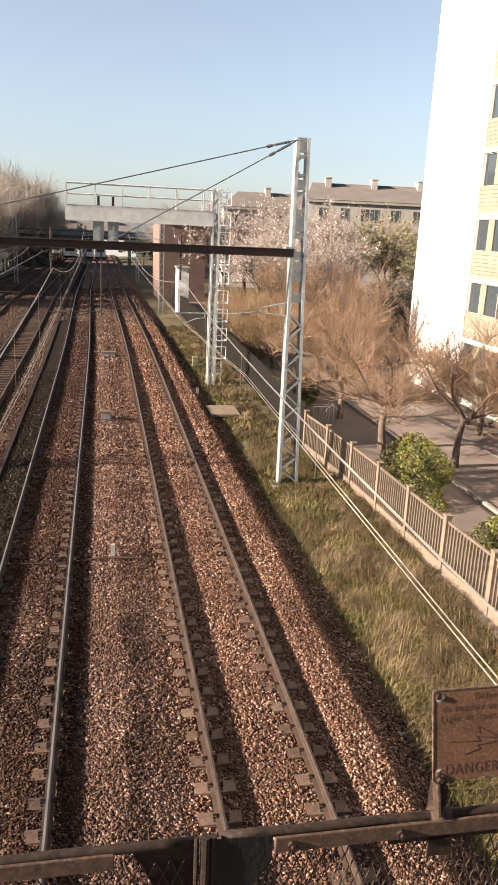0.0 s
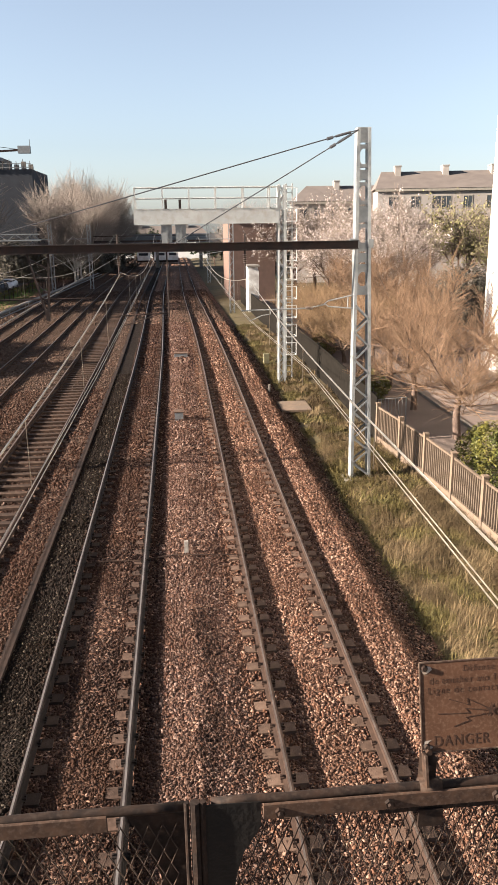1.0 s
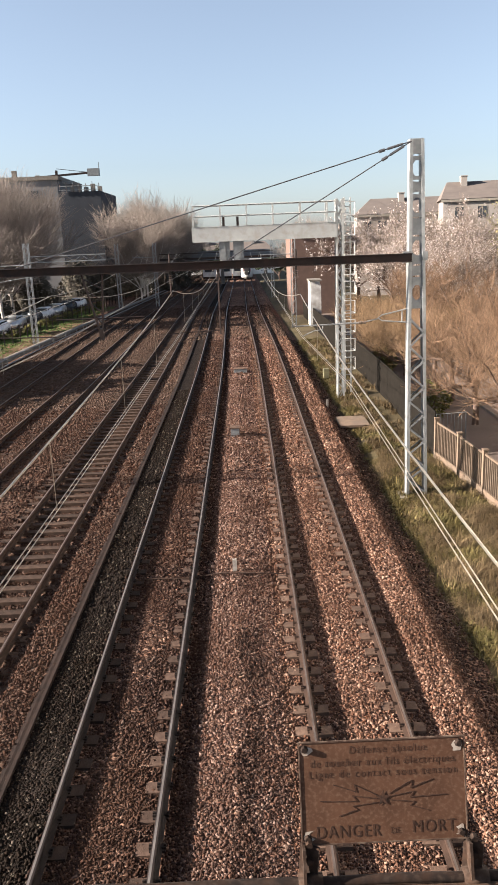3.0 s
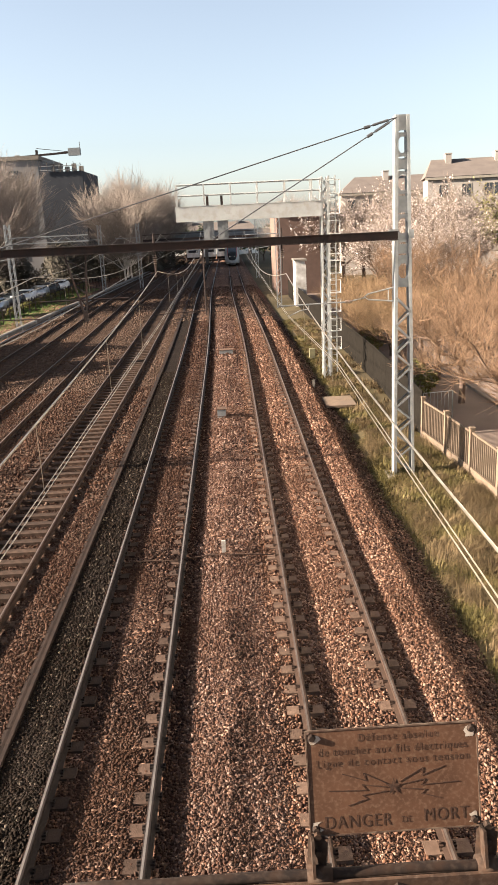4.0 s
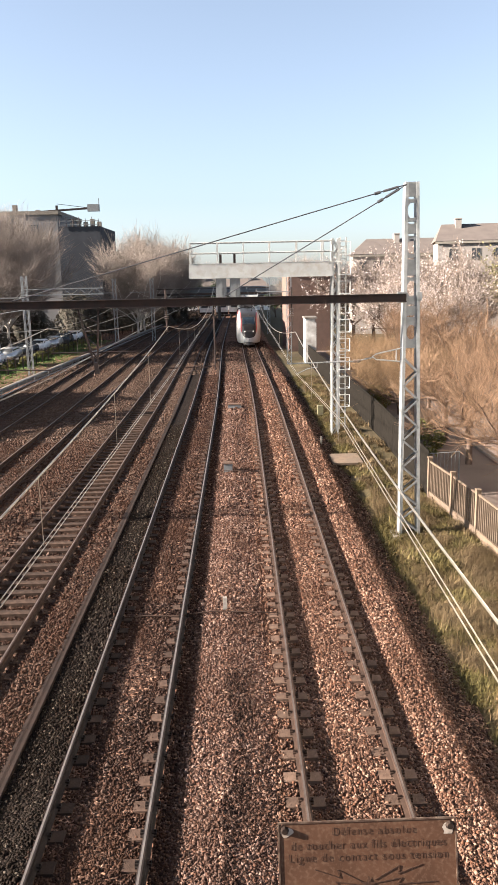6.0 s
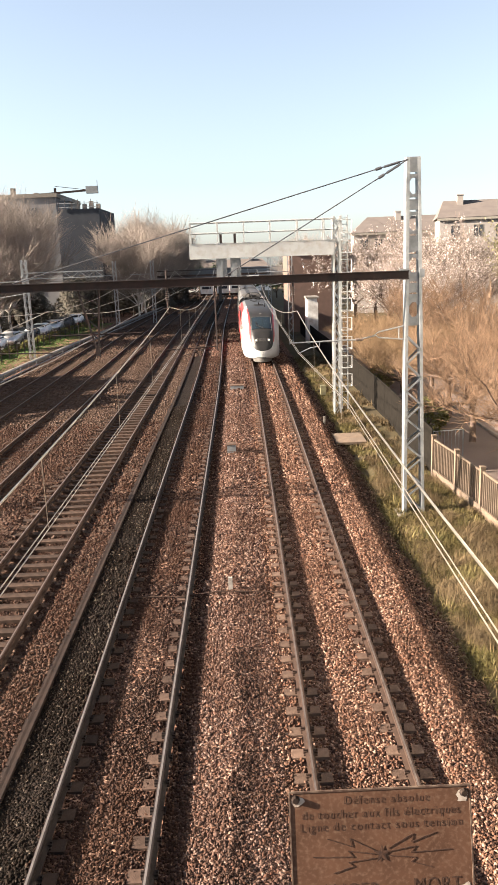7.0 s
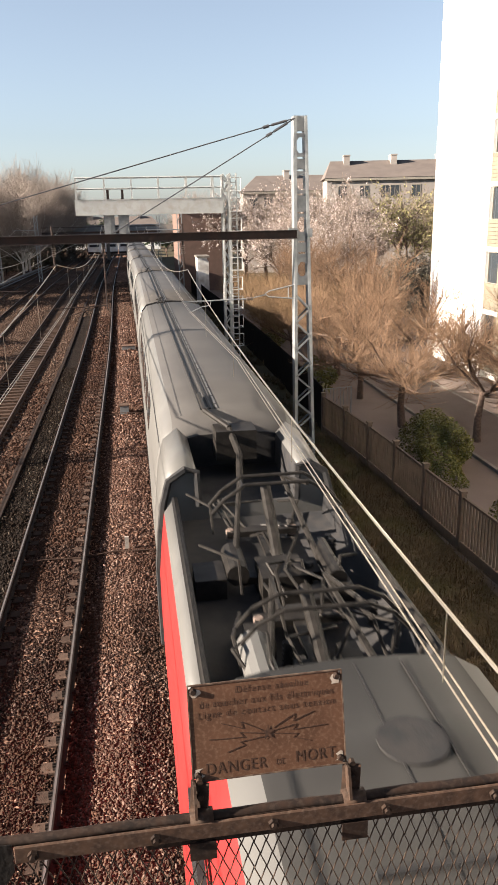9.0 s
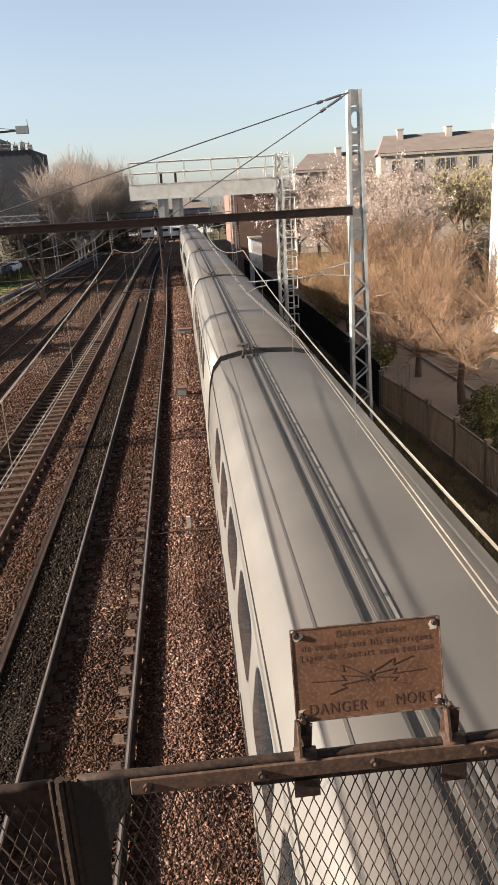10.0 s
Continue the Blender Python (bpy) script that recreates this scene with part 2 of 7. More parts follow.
M_CONCRETEDARK = mat("shaded_sleeper", (0.026, 0.0165, 0.0122), (0.0150, 0.0096, 0.0073), 7, 0.9, 0, 0.4, 60, obj=0.3)
M_WOOD = mat("sleeper_timber", (0.052, 0.032, 0.022), (0.026, 0.016, 0.011), 5, 0.9, 0, 0.5, 30, obj=0.3)
M_GALV = mat("galvanised_steel", (0.299, 0.306, 0.306), (0.238, 0.245, 0.245), 5, 0.5, 0.55, 0.1, 30)
M_GALVDULL = mat("weathered_zinc", (0.205, 0.212, 0.215), (0.16, 0.166, 0.168), 5, 0.6, 0.4, 0.1, 30)
M_DARKSTEEL = mat("dark_painted_steel", (0.018, 0.015, 0.0144), (0.03, 0.018, 0.015), 3, 0.6, 0.3, 0.2, 30)
M_WIRE = mat("copper_wire", (0.45, 0.40, 0.33), (0.36, 0.31, 0.25), 3, 0.35, 0.9)
M_CABLE = mat("dark_cable", (0.05, 0.05, 0.055), None, 3, 0.6)
M_PORC = mat("porcelain", (0.16, 0.12, 0.10), (0.11, 0.085, 0.07), 10, 0.3)
M_WHITEPAINT = mat("white_paint", (0.72, 0.72, 0.70), (0.62, 0.62, 0.60), 2, 0.5, 0, 0.05, 20, c3=(0.5, 0.47, 0.42), s3=0.8)
M_GANTRY = mat("grey_white_paint", (0.35, 0.355, 0.35), (0.30, 0.303, 0.295), 2, 0.5, 0, 0.05, 20, c3=(0.28, 0.265, 0.24), s3=3)
M_GRASS = mat("grass_ground", (0.054, 0.0432, 0.0187), (0.072, 0.054, 0.0288), 0.9, 0.95, 0, 0.7, 30, c3=(0.0432, 0.0324, 0.0202), s3=0.35, coords="World")
M_BLADE_G = mat("green_blade", (0.066, 0.054, 0.017), (0.092, 0.070, 0.026), 1.5, 0.7, island=0.45, coords="World")
M_BLADE_V = mat("fresh_blade", (0.055, 0.10, 0.018), (0.08, 0.12, 0.03), 0.5, 0.7, island=0.3, coords="World")
M_BLADE_D = mat("dry_blade", (0.122, 0.086, 0.044), (0.076, 0.053, 0.028), 1.5, 0.8, island=0.4, coords="World")
M_ASPHALT = mat("worn_asphalt", (0.135, 0.103, 0.0882), (0.108, 0.084, 0.0714), 0.5, 0.9, 0, 0.3, 90, c3=(0.161, 0.124, 0.103), s3=0.2, coords="World")
# darker asphalt, with the trees' shade put into its colour
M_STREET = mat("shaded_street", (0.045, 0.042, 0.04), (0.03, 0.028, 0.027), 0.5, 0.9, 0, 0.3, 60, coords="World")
M_KERB = mat("kerb_stone", (0.186, 0.163, 0.138), (0.141, 0.125, 0.106), 3, 0.85, 0, 0.2, 40, coords="World")
M_FENCE = mat("cast_concrete", (0.14, 0.101, 0.0718), (0.11, 0.0796, 0.0568), 5, 0.9, 0, 0.3, 40, c3=(0.11, 0.0857, 0.0658), s3=1.5)
M_PICKET = mat("picket_paint", (0.107, 0.0782, 0.0563), (0.0813, 0.0594, 0.0428), 6, 0.7, 0, 0.1, 40, obj=0.1)
M_MESHPANEL = mat("dark_screen_panel", (0.0085, 0.0074, 0.0062), (0.012, 0.0103, 0.0085), 4, 0.95, 0, 0.2, 80, spec=0.02)
M_BARK = mat("bark", (0.109, 0.0768, 0.0608), (0.064, 0.0448, 0.0352), 12, 0.95, 0, 0.5, 40)
M_TWIG = mat("brown_twig", (0.185, 0.118, 0.074), (0.115, 0.073, 0.046), 3, 0.9, island=0.3)
M_TWIGORANGE = mat("orange_twig", (0.165, 0.108, 0.060), (0.112, 0.072, 0.040), 0.8, 0.9, island=0.3)
M_TWIGGREY = mat("grey_twig", (0.18, 0.138, 0.109), (0.13, 0.101, 0.0831), 3, 0.9, island=0.3)
M_TWIGFAR = mat("pale_twig", (0.215, 0.178, 0.150), (0.17, 0.142, 0.122), 3, 0.9, island=0.15)
M_BLOSSOM = mat("blossom", (0.44, 0.385, 0.355), (0.33, 0.275, 0.25), 6, 0.8, island=0.3)
M_LEAF = mat("laurel_leaf", (0.042, 0.050, 0.0125), (0.105, 0.092, 0.020), 2.0, 0.45, island=0.4)
M_SHRUB = mat("shaded_shrub", (0.055, 0.052, 0.040), (0.080, 0.068, 0.054), 1.0, 0.9, island=0.2)
M_WILLOW = mat("spring_leaf", (0.19, 0.172, 0.075), (0.15, 0.138, 0.062), 2, 0.8, island=0.15)
M_WALLWHITE = mat("white_render", (0.80, 0.78, 0.73), (0.74, 0.72, 0.67), 0.5, 0.85, 0, 0.1, 20)
M_CREAM = mat("cream_cladding", (0.152, 0.134, 0.1), (0.132, 0.114, 0.0851), 2, 0.7, 0, 0.1, 20, obj=0.08)
M_GREYWALL = mat("grey_render", (0.245, 0.221, 0.2), (0.205, 0.184, 0.164), 0.3, 0.9, 0, 0.1, 8, c3=(0.185, 0.163, 0.146), s3=0.15)
M_ROOF = mat("brown_roof", (0.12, 0.10, 0.088), (0.10, 0.083, 0.074), 0.8, 0.9, 0, 0.2, 6)
M_BRICK = mat("brown_brick", (0.131, 0.0855, 0.0677), (0.106, 0.0702, 0.0572), 1.5, 0.9, 0, 0.2, 10)
M_PANE = dark_glass("window_glass", (0.03, 0.035, 0.04))
M_FRAME = mat("window_frame", (0.206, 0.187, 0.157), None, 4, 0.6)
# render darkened in colour for a wall turned from the sun
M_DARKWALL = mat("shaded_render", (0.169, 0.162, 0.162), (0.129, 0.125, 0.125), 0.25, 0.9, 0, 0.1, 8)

# ---- building helpers ----


def part(name, bm, material, parent=None, label="", smooth=False):
    """Links a bmesh as one mesh object."""
    me = bpy.data.meshes.new(name)
    if smooth:
        for f in bm.faces:
            f.smooth = True
    bm.to_mesh(me)
    bm.free()
    for m in material if isinstance(material, (list, tuple)) else (material,):
        me.materials.append(m)
    ob = new(name, me)
    if parent is not None:
        ob.parent = parent
    if label:
        tagged(ob, label)
    return ob


def thing(name, label, category, group="", kind="", m=None):
    ob = new(name)
    ob.empty_display_size = 0.3
    if m is not None:
        ob.matrix_basis = m
    return tagged(ob, label, category, group, kind)


def shared(name, me, parent, m):
    """One more object on a mesh that is already there."""
    ob = new(name, me)
    ob.parent = parent
    ob.matrix_basis = m
    return ob


def lump(name, verts, faces, material, parent=None, smooth=False):
    """A mesh from arrays of places and of faces with equal corner counts."""
    me = bpy.data.meshes.new(name)
    v, f = np.asarray(verts, np.float32), np.asarray(faces, np.int32)
    k = f.shape[1]
    me.vertices.add(len(v))
    me.vertices.foreach_set("co", v.ravel())
    me.loops.add(f.size)
    me.loops.foreach_set("vertex_index", f.ravel())
    me.polygons.add(len(f))
    me.polygons.foreach_set("loop_start", np.arange(0, f.size, k, dtype=np.int32))
    me.polygons.foreach_set("loop_total", np.full(len(f), k, np.int32))
    if smooth:
        me.polygons.foreach_set("use_smooth", np.ones(len(f), bool))
    me.update(calc_edges=True)
    me.materials.append(material)
    ob = new(name, me)
    if parent is not None:
        ob.parent = parent
    return ob


def box(bm, x0, x1, y0, y1, z0, z1, mi=0, m=None):
    vs = [bm.verts.new(p if m is None else m @ Vector(p)) for p in
          ((x0, y0, z0), (x1, y0, z0), (x1, y1, z0), (x0, y1, z0), (x0, y0, z1), (x1, y0, z1), (x1, y1, z1), (x0, y1, z1))]
    for q in ((3, 2, 1, 0), (4, 5, 6, 7), (0, 1, 5, 4), (1, 2, 6, 5), (2, 3, 7, 6), (3, 0, 4, 7)):
        bm.faces.new([vs[i] for i in q]).material_index = mi
    return vs


def boxes(*rows):
    bm = bmesh.new()
    for r in rows:
        box(bm, *r)
    return bm


def tube(bm, pts, r, n=6, r2=None, cap=True, mi=0):
    """A round bar along a line of points, tapering from r to r2."""
    pts = [Vector(p) for p in pts]
    r2 = r if r2 is None else r2
    rings = []
    side = None
    for i, p in enumerate(pts):
        d = (pts[min(i + 1, len(pts) - 1)] - pts[max(i - 1, 0)]).normalized()
        if side is None:
            side = d.orthogonal().normalized()
        side = (side - d * side.dot(d)).normalized()
        up = d.cross(side)
        rr = r + (r2 - r) * i / max(1, len(pts) - 1)
        rings.append([bm.verts.new(p + (side * math.cos(a) + up * math.sin(a)) * rr) for a in (2 * math.pi * k / n for k in range(n))])
    for a, b in zip(rings, rings[1:]):
        for k in range(n):
            bm.faces.new((a[k], a[(k + 1) % n], b[(k + 1) % n], b[k])).material_index = mi
    if cap:
        bm.faces.new(rings[0][::-1]).material_index = mi
        bm.faces.new(rings[-1]).material_index = mi


def bar(bm, a, b, w, h, mi=0):
    """A flat or square bar from a to b."""
    a, b = Vector(a), Vector(b)
    d = (b - a).normalized()
    s = d.cross(Vector((0, 0, 1)))
    s = s.normalized() if s.length > 1e-3 else Vector((1, 0, 0))
    u = s.cross(d).normalized()
    vs = [bm.verts.new(p + s * (i * w / 2) + u * (j * h / 2)) for p in (a, b) for i, j in ((-1, -1), (1, -1), (1, 1), (-1, 1))]
    for q in ((3, 2, 1, 0), (4, 5, 6, 7), (0, 1, 5, 4), (1, 2, 6, 5), (2, 3, 7, 6), (3, 0, 4, 7)):
        bm.faces.new([vs[i] for i in q]).material_index = mi


def ramp01(v, a, b):
    s = min(1.0, max(0.0, (v - a) / (b - a)))
    return s * s * (3 - 2 * s)


# the line runs straight, then falls and bears a little to the left
def cx(y):
    return -0.5 * ramp01(y, 40, 95)


def cz(y):
    if y < 40:
        return 0.0
    if y < 100:
        return -0.013 * (y - 40) ** 2 / 120
    return -0.39 - 0.013 * (y - 100)


YS = list(range(-40, 41, 20)) + list(range(45, 100, 5)) + list(range(100, 420, 20))

# ---- ground ----
BED = ((-30, -0.55), (-18.6, -0.4), (-17.4, -0.22), (-9.2, -0.19), (-8.9, -0.17), (-8.1, -0.275), (-6.7, -0.275), (-6.2, -0.15), (-5.65, -0.16), (-5.45, -0.225),
       (-5.0, -0.225), (-4.9, -0.18), (-4.66, -0.17), (-4.52, -0.23), (-4.35, -0.24), (-4.1, -0.22), (-3.83, -0.215), (-3.4, -0.21), (-3.12, -0.225), (-2.85, -0.235), (-2.6, -0.20), (-2.0, -0.12), (-1.4, -0.17), (-1.15, -0.21), (-0.85, -0.225), (-0.55, -0.25), (-0.3, -0.23), (0.0, -0.21), (0.4, -0.21), (0.7, -0.225), (0.95, -0.25),
       (1.2, -0.225), (1.4, -0.16), (1.95, -0.17), (2.35, -0.46), (2.85, -0.60))
BX, BZ = np.array([p[0] for p in BED], float), np.array([p[1] for p in BED], float)


def sheet(name, xs, zs, ys, material, parent=None, jitter=0.0):
    """A strip of ground that follows the line."""
    verts = [(x + cx(y), y, z + cz(y) + jitter * noise.noise((x * 0.9, y * 0.5, 0))) for y in ys for x, z in zip(xs, zs)]
    n = len(xs)
    faces = [(j * n + i, j * n + i + 1, (j + 1) * n + i + 1, (j + 1) * n + i) for j in range(len(ys) - 1) for i in range(n - 1)]
    return lump(name, verts, faces, material, parent, True)


FINE = list(range(-40, 0, 8)) + list(range(0, 60, 1)) + list(range(60, 100, 4)) + list(range(100, 420, 20))
gx = [-1500, -300, -60, -30, -19.2, -18.6, -10, 0, 2.0, 2.35, 2.8, 3.5, 4.5, 5.4, 6.3, 40, 300, 1500]
gz = [-0.6, -0.6, -0.6, -0.5, -0.55, -0.7, -0.7, -0.8, -0.75, -0.68, -0.605, -0.50, -0.44, -0.40, -0.42, -0.42, -0.5, -0.6]
ground = sheet("ground", gx, gz, [-1500, -300] + FINE + [600, 1000, 2500], M_GRASS, None, 0.0)
tagged(ground, "rough grass and earth beside the railway", "ground", kind="structure")
bed = sheet("ballast_bed", list(BX), list(BZ), FINE, M_BED, None, 0.02)
tagged(bed, "brown broken-stone ballast under the railway tracks", "ballast", kind="structure")
sidings = sheet("siding_bed", [-18.5, -17.4, -9.2, -8.9, -8.1, -6.7, -6.2, -5.65], [-0.38, -0.216, -0.186, -0.166, -0.271, -0.271, -0.146, -0.156], FINE[5:], M_SIDING, None, 0.02)
tagged(sidings, "grey-brown dirty ballast under the sidings", "ballast", kind="structure")
trough = sheet("ditch_floor", [-5.46, -5.3, -5.0, -4.9, -4.66], [-0.205, -0.205, -0.205, -0.165, -0.16], FINE, M_DARK_BED, None, 0.01)
tagged(trough, "dark grey oily ballast in a shallow drain", "ballast", kind="structure")
yard = sheet("pavement", [5.75, 6.4, 9.35, 9.5, 16, 34], [-0.40, -0.37, -0.37, -0.37, -0.35, -0.35], [-40, -10, 0, 10, 20, 30, 38], M_ASPHALT)
tagged(yard, "brownish worn asphalt yard beside the fence", "pavement", kind="structure")
far_yard = sheet("road", [5.9, 9.4, 16, 26], [-0.37, -0.37, -0.35, -0.35], [38, 50, 65, 90], M_ASPHALT)
tagged(far_yard, "worn asphalt drive behind the trees", "road", kind="structure")


def stones(name, x0, x1, y0, y1, per_m2, size, material, rng, keep=None, lift=0.0):
    """Thousands of broken stones lying on the bed."""
    n = int((x1 - x0) * (y1 - y0) * per_m2)
    px, py = rng.uniform(x0, x1, n), rng.uniform(y0, y1, n)
    if keep is not None:
        ok = keep(px, py)
        px, py = px[ok], py[ok]
        n = len(px)
    sz = size * rng.uniform(0.55, 1.35, n)
    pz = np.interp(px, BX, BZ) + lift + sz * rng.uniform(-0.15, 0.25, n) + np.array([cz(y) for y in py])
    px = px + np.array([cx(y) for y in py])
    corner = np.array([(1, 0, 0), (-1, 0, 0), (0, 1, 0), (0, -1, 0), (0, 0, 1), (0, 0, -1)], float) * 0.62
    tris = np.array([(0, 2, 4), (2, 1, 4), (1, 3, 4), (3, 0, 4), (2, 0, 5), (1, 2, 5), (3, 1, 5), (0, 3, 5)])
    v = corner[None] * rng.uniform(0.6, 1.25, (n, 6, 1)) + rng.uniform(-0.2, 0.2, (n, 6, 3))
    v *= rng.uniform(0.6, 1.2, (n, 1, 3)) * sz[:, None, None]
    q = rng.normal(size=(n, 4))
    q /= np.linalg.norm(q, axis=1)[:, None]
    w, x, y, z = q.T
    rot = np.stack([1 - 2 * (y * y + z * z), 2 * (x * y - z * w), 2 * (x * z + y * w), 2 * (x * y + z * w), 1 - 2 * (x * x + z * z), 2 * (y * z - x * w),
                    2 * (x * z - y * w), 2 * (y * z + x * w), 1 - 2 * (x * x + y * y)], 1).reshape(n, 3, 3)
    v = np.einsum("nij,nkj->nki", rot, v) + np.stack([px, py, pz], 1)[:, None]
    f = tris[None] + (np.arange(n) * 6)[:, None, None]
    return lump(name, v.reshape(-1, 3), f.reshape(-1, 3), material)


RNG = np.random.default_rng(7)
clear = lambda x, y: (np.abs(np.abs(x) - 0.755) > 0.08) & (np.abs(np.abs(x + 3.83) - 0.755) > 0.08) & (np.abs(np.abs(x + 7.43) - 0.755) > 0.08)


def off_blocks(x, y):
    """Keeps most stones off the sleeper blocks."""
    near = np.zeros(len(x), bool)
    spare = np.where((x < -2.2) & (np.abs(x + 3.3) > 0.28), 0.85, 0.25)
    for c in (0.0, -3.83):
        near |= (np.abs(np.abs(x - c) - 0.77) < 0.30) & (np.abs((y / 0.6 + 0.5) % 1.0 - 0.5) < 0.25)
    near |= (np.abs(x + 7.43) < 1.3) & (np.abs((y / 0.62 + 0.5) % 1.0 - 0.5) < 0.22)
    return clear(x, y) & (~near | (RNG.uniform(0, 1, len(x)) < spare))


for lo, hi, dens, size in ((3.0, 9.0, 1350, 0.047), (9.0, 15.0, 1000, 0.051), (15.0, 24.0, 560, 0.062), (24.0, 40.0, 230, 0.085), (40.0, 62.0, 90, 0.12)):
    s = stones("ballast_stones", -1.25, 2.2, lo, hi, dens, size, M_STONE, RNG, off_blocks)
    tagged(s, "loose brown and rust-coloured ballast stones", "ballast", kind="stuff")
    s = stones("ballast_stones", -2.75, -1.2, lo, hi, dens, size, M_MID_STONE, RNG, off_blocks)
    tagged(s, "darker brown ballast stones between the main tracks", "ballast", kind="stuff")
    s = stones("ballast_stones", -4.72, -2.65, lo, hi, dens, size, M_SHADED_STONE, RNG, off_blocks)
    tagged(s, "loose dark brown ballast stones with shade put into their colour", "ballast", kind="stuff")
    s = stones("ballast_stones", 2.1, 2.85, lo, hi, dens * 0.6, size, M_SLOPE_STONE, RNG)
    tagged(s, "grey-brown stones on the shoulder of the ballast, darkened for its shade", "ballast", kind="stuff")
s = stones("ballast_stones", -9.6, -5.5, 5.0, 12.0, 800, 0.055, M_SIDE_STONE, RNG, off_blocks)
tagged(s, "loose brown ballast stones between timber sleepers", "ballast", kind="stuff")
s = stones("ballast_stones", -9.6, -5.5, 12.0, 20.0, 560, 0.062, M_SIDE_STONE, RNG, off_blocks)
tagged(s, "loose brown ballast stones between timber sleepers", "ballast", kind="stuff")
s = stones("ballast_stones", -13.5, -5.5, 20.0, 36.0, 150, 0.085, M_SIDE_STONE, RNG, off_blocks)
tagged(s, "loose brown ballast stones between timber sleepers", "ballast", kind="stuff")
s = stones("ballast_stones", -18.4, -5.5, 36.0, 64.0, 55, 0.10, M_SIDING_STONE, RNG, off_blocks)
tagged(s, "loose brown ballast stones between timber sleepers", "ballast", kind="stuff")
s = stones("ballast_stones", -18.4, 2.2, 62.0, 98.0, 22, 0.14, M_SIDING_STONE, RNG, off_blocks)
tagged(s, "dull brown ballast stones far down the line", "ballast", kind="stuff")
s = stones("dark_stones", -5.45, -4.63, 4.0, 14.0, 900, 0.045, M_GREY_STONE, RNG, None, 0.015)
tagged(s, "oily grey and white stones in the drain", "ballast", kind="stuff")
s = stones("dark_stones", -5.45, -4.63, 14.0, 40.0, 300, 0.06, M_GREY_STONE, RNG, None, 0.02)
tagged(s, "oily grey and white stones in the drain", "ballast", kind="stuff")
patchy = lambda x, y: np.array([noise.noise((a * 1.3, b * 0.55, 9.0)) + 0.5 - abs(a + 1.85 - 0.05 * (b - 8)) * 1.6 > 0.32 for a, b in zip(x, y)])
s = stones("dark_stones", -2.5, -1.3, 4.0, 13.0, 700, 0.045, M_PATCH_STONE, RNG, patchy, 0.014)
tagged(s, "oil-dark stones in a stained patch", "ballast", kind="stuff")

# ---- tracks ----


RAIL = [(-0.075, -0.172), (0.075, -0.172), (0.075, -0.16), (0.012, -0.14), (0.010, -0.045), (0.036, -0.035), (0.036, -0.006), (0.028, -0.001), (0.004, 0.0),
        (-0.026, 0.0), (-0.036, -0.006), (-0.036, -0.035), (-0.010, -0.045), (-0.012, -0.14), (-0.075, -0.16)]
TIPPED = [(-0.095, -0.29), (0.085, -0.29), (0.095, -0.15), (0.08, -0.138), (0.02, -0.142), (-0.03, -0.135), (-0.09, -0.14)]


def rail_mesh(name, x, parent, ys=YS, mats=None, prof=RAIL):
    """A flat-bottomed rail: foot, web, polished head; the strip paints its sunlit left half."""
    bm = bmesh.new()
    rows = [[bm.verts.new((x + cx(y) + a, y, cz(y) + b)) for a, b in prof] for y in ys]
    n = len(prof)
    for r, s2 in zip(rows, rows[1:]):
        for k in range(n):
            f = bm.faces.new((r[k], s2[k], s2[(k + 1) % n], r[(k + 1) % n]))
            f.material_index = 1 if k == 8 and n > 9 else 0
    return part(name, bm, mats or (M_RAIL, M_RAILTOP), parent)


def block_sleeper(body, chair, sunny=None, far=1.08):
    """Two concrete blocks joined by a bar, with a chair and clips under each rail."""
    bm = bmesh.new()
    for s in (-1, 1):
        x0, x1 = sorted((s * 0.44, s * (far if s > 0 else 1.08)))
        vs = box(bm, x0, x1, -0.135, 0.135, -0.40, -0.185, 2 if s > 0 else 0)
        for v in vs[4:]:
            v.co.y *= 0.86
            v.co.x += 0.02 * (1 if v.co.x < s * 0.76 else -1)
        box(bm, s * 0.755 - 0.11, s * 0.755 + 0.11, -0.075, 0.075, -0.187, -0.166, 1)
        for e in (-1, 1):
            box(bm, s * 0.755 + e * 0.085 - 0.03, s * 0.755 + e * 0.085 + 0.03, -0.04, 0.04, -0.17, -0.135, 1)
            box(bm, s * 0.755 + e * 0.10 - 0.014, s * 0.755 + e * 0.10 + 0.014, -0.014, 0.014, -0.17, -0.11, 1)
    box(bm, -0.4, 0.4, -0.03, 0.03, -0.33, -0.27, 1)
    me = bpy.data.meshes.new("sleeper")
    bm.to_mesh(me)
    bm.free()
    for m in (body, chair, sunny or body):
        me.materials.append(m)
    return me


def timber_sleeper():
    bm = bmesh.new()
    vs = box(bm, -1.3, 1.3, -0.125, 0.125, -0.34, -0.18)
    for v in vs[4:]:
        v.co.y *= 0.93
    for s in (-1, 1):
        box(bm, s * 0.755 - 0.17, s * 0.755 + 0.17, -0.08, 0.08, -0.182, -0.165, 1)
        for e in (-1, 1):
            box(bm, s * 0.755 + e * 0.12 - 0.02, s * 0.755 + e * 0.12 + 0.02, -0.05, 0.05, -0.17, -0.13, 1)
    me = bpy.data.meshes.new("sleeper")
    bm.to_mesh(me)
    bm.free()
    me.materials.append(M_WOOD)
    me.materials.append(M_RAIL)
    return me


BLOCK, SHADED_BLOCK, TIMBER = block_sleeper(M_CONCRETE, M_RAIL), block_sleeper(M_CONCRETEDARK, M_RAILDARK, M_CONCRETEBROWN, 0.86), timber_sleeper()


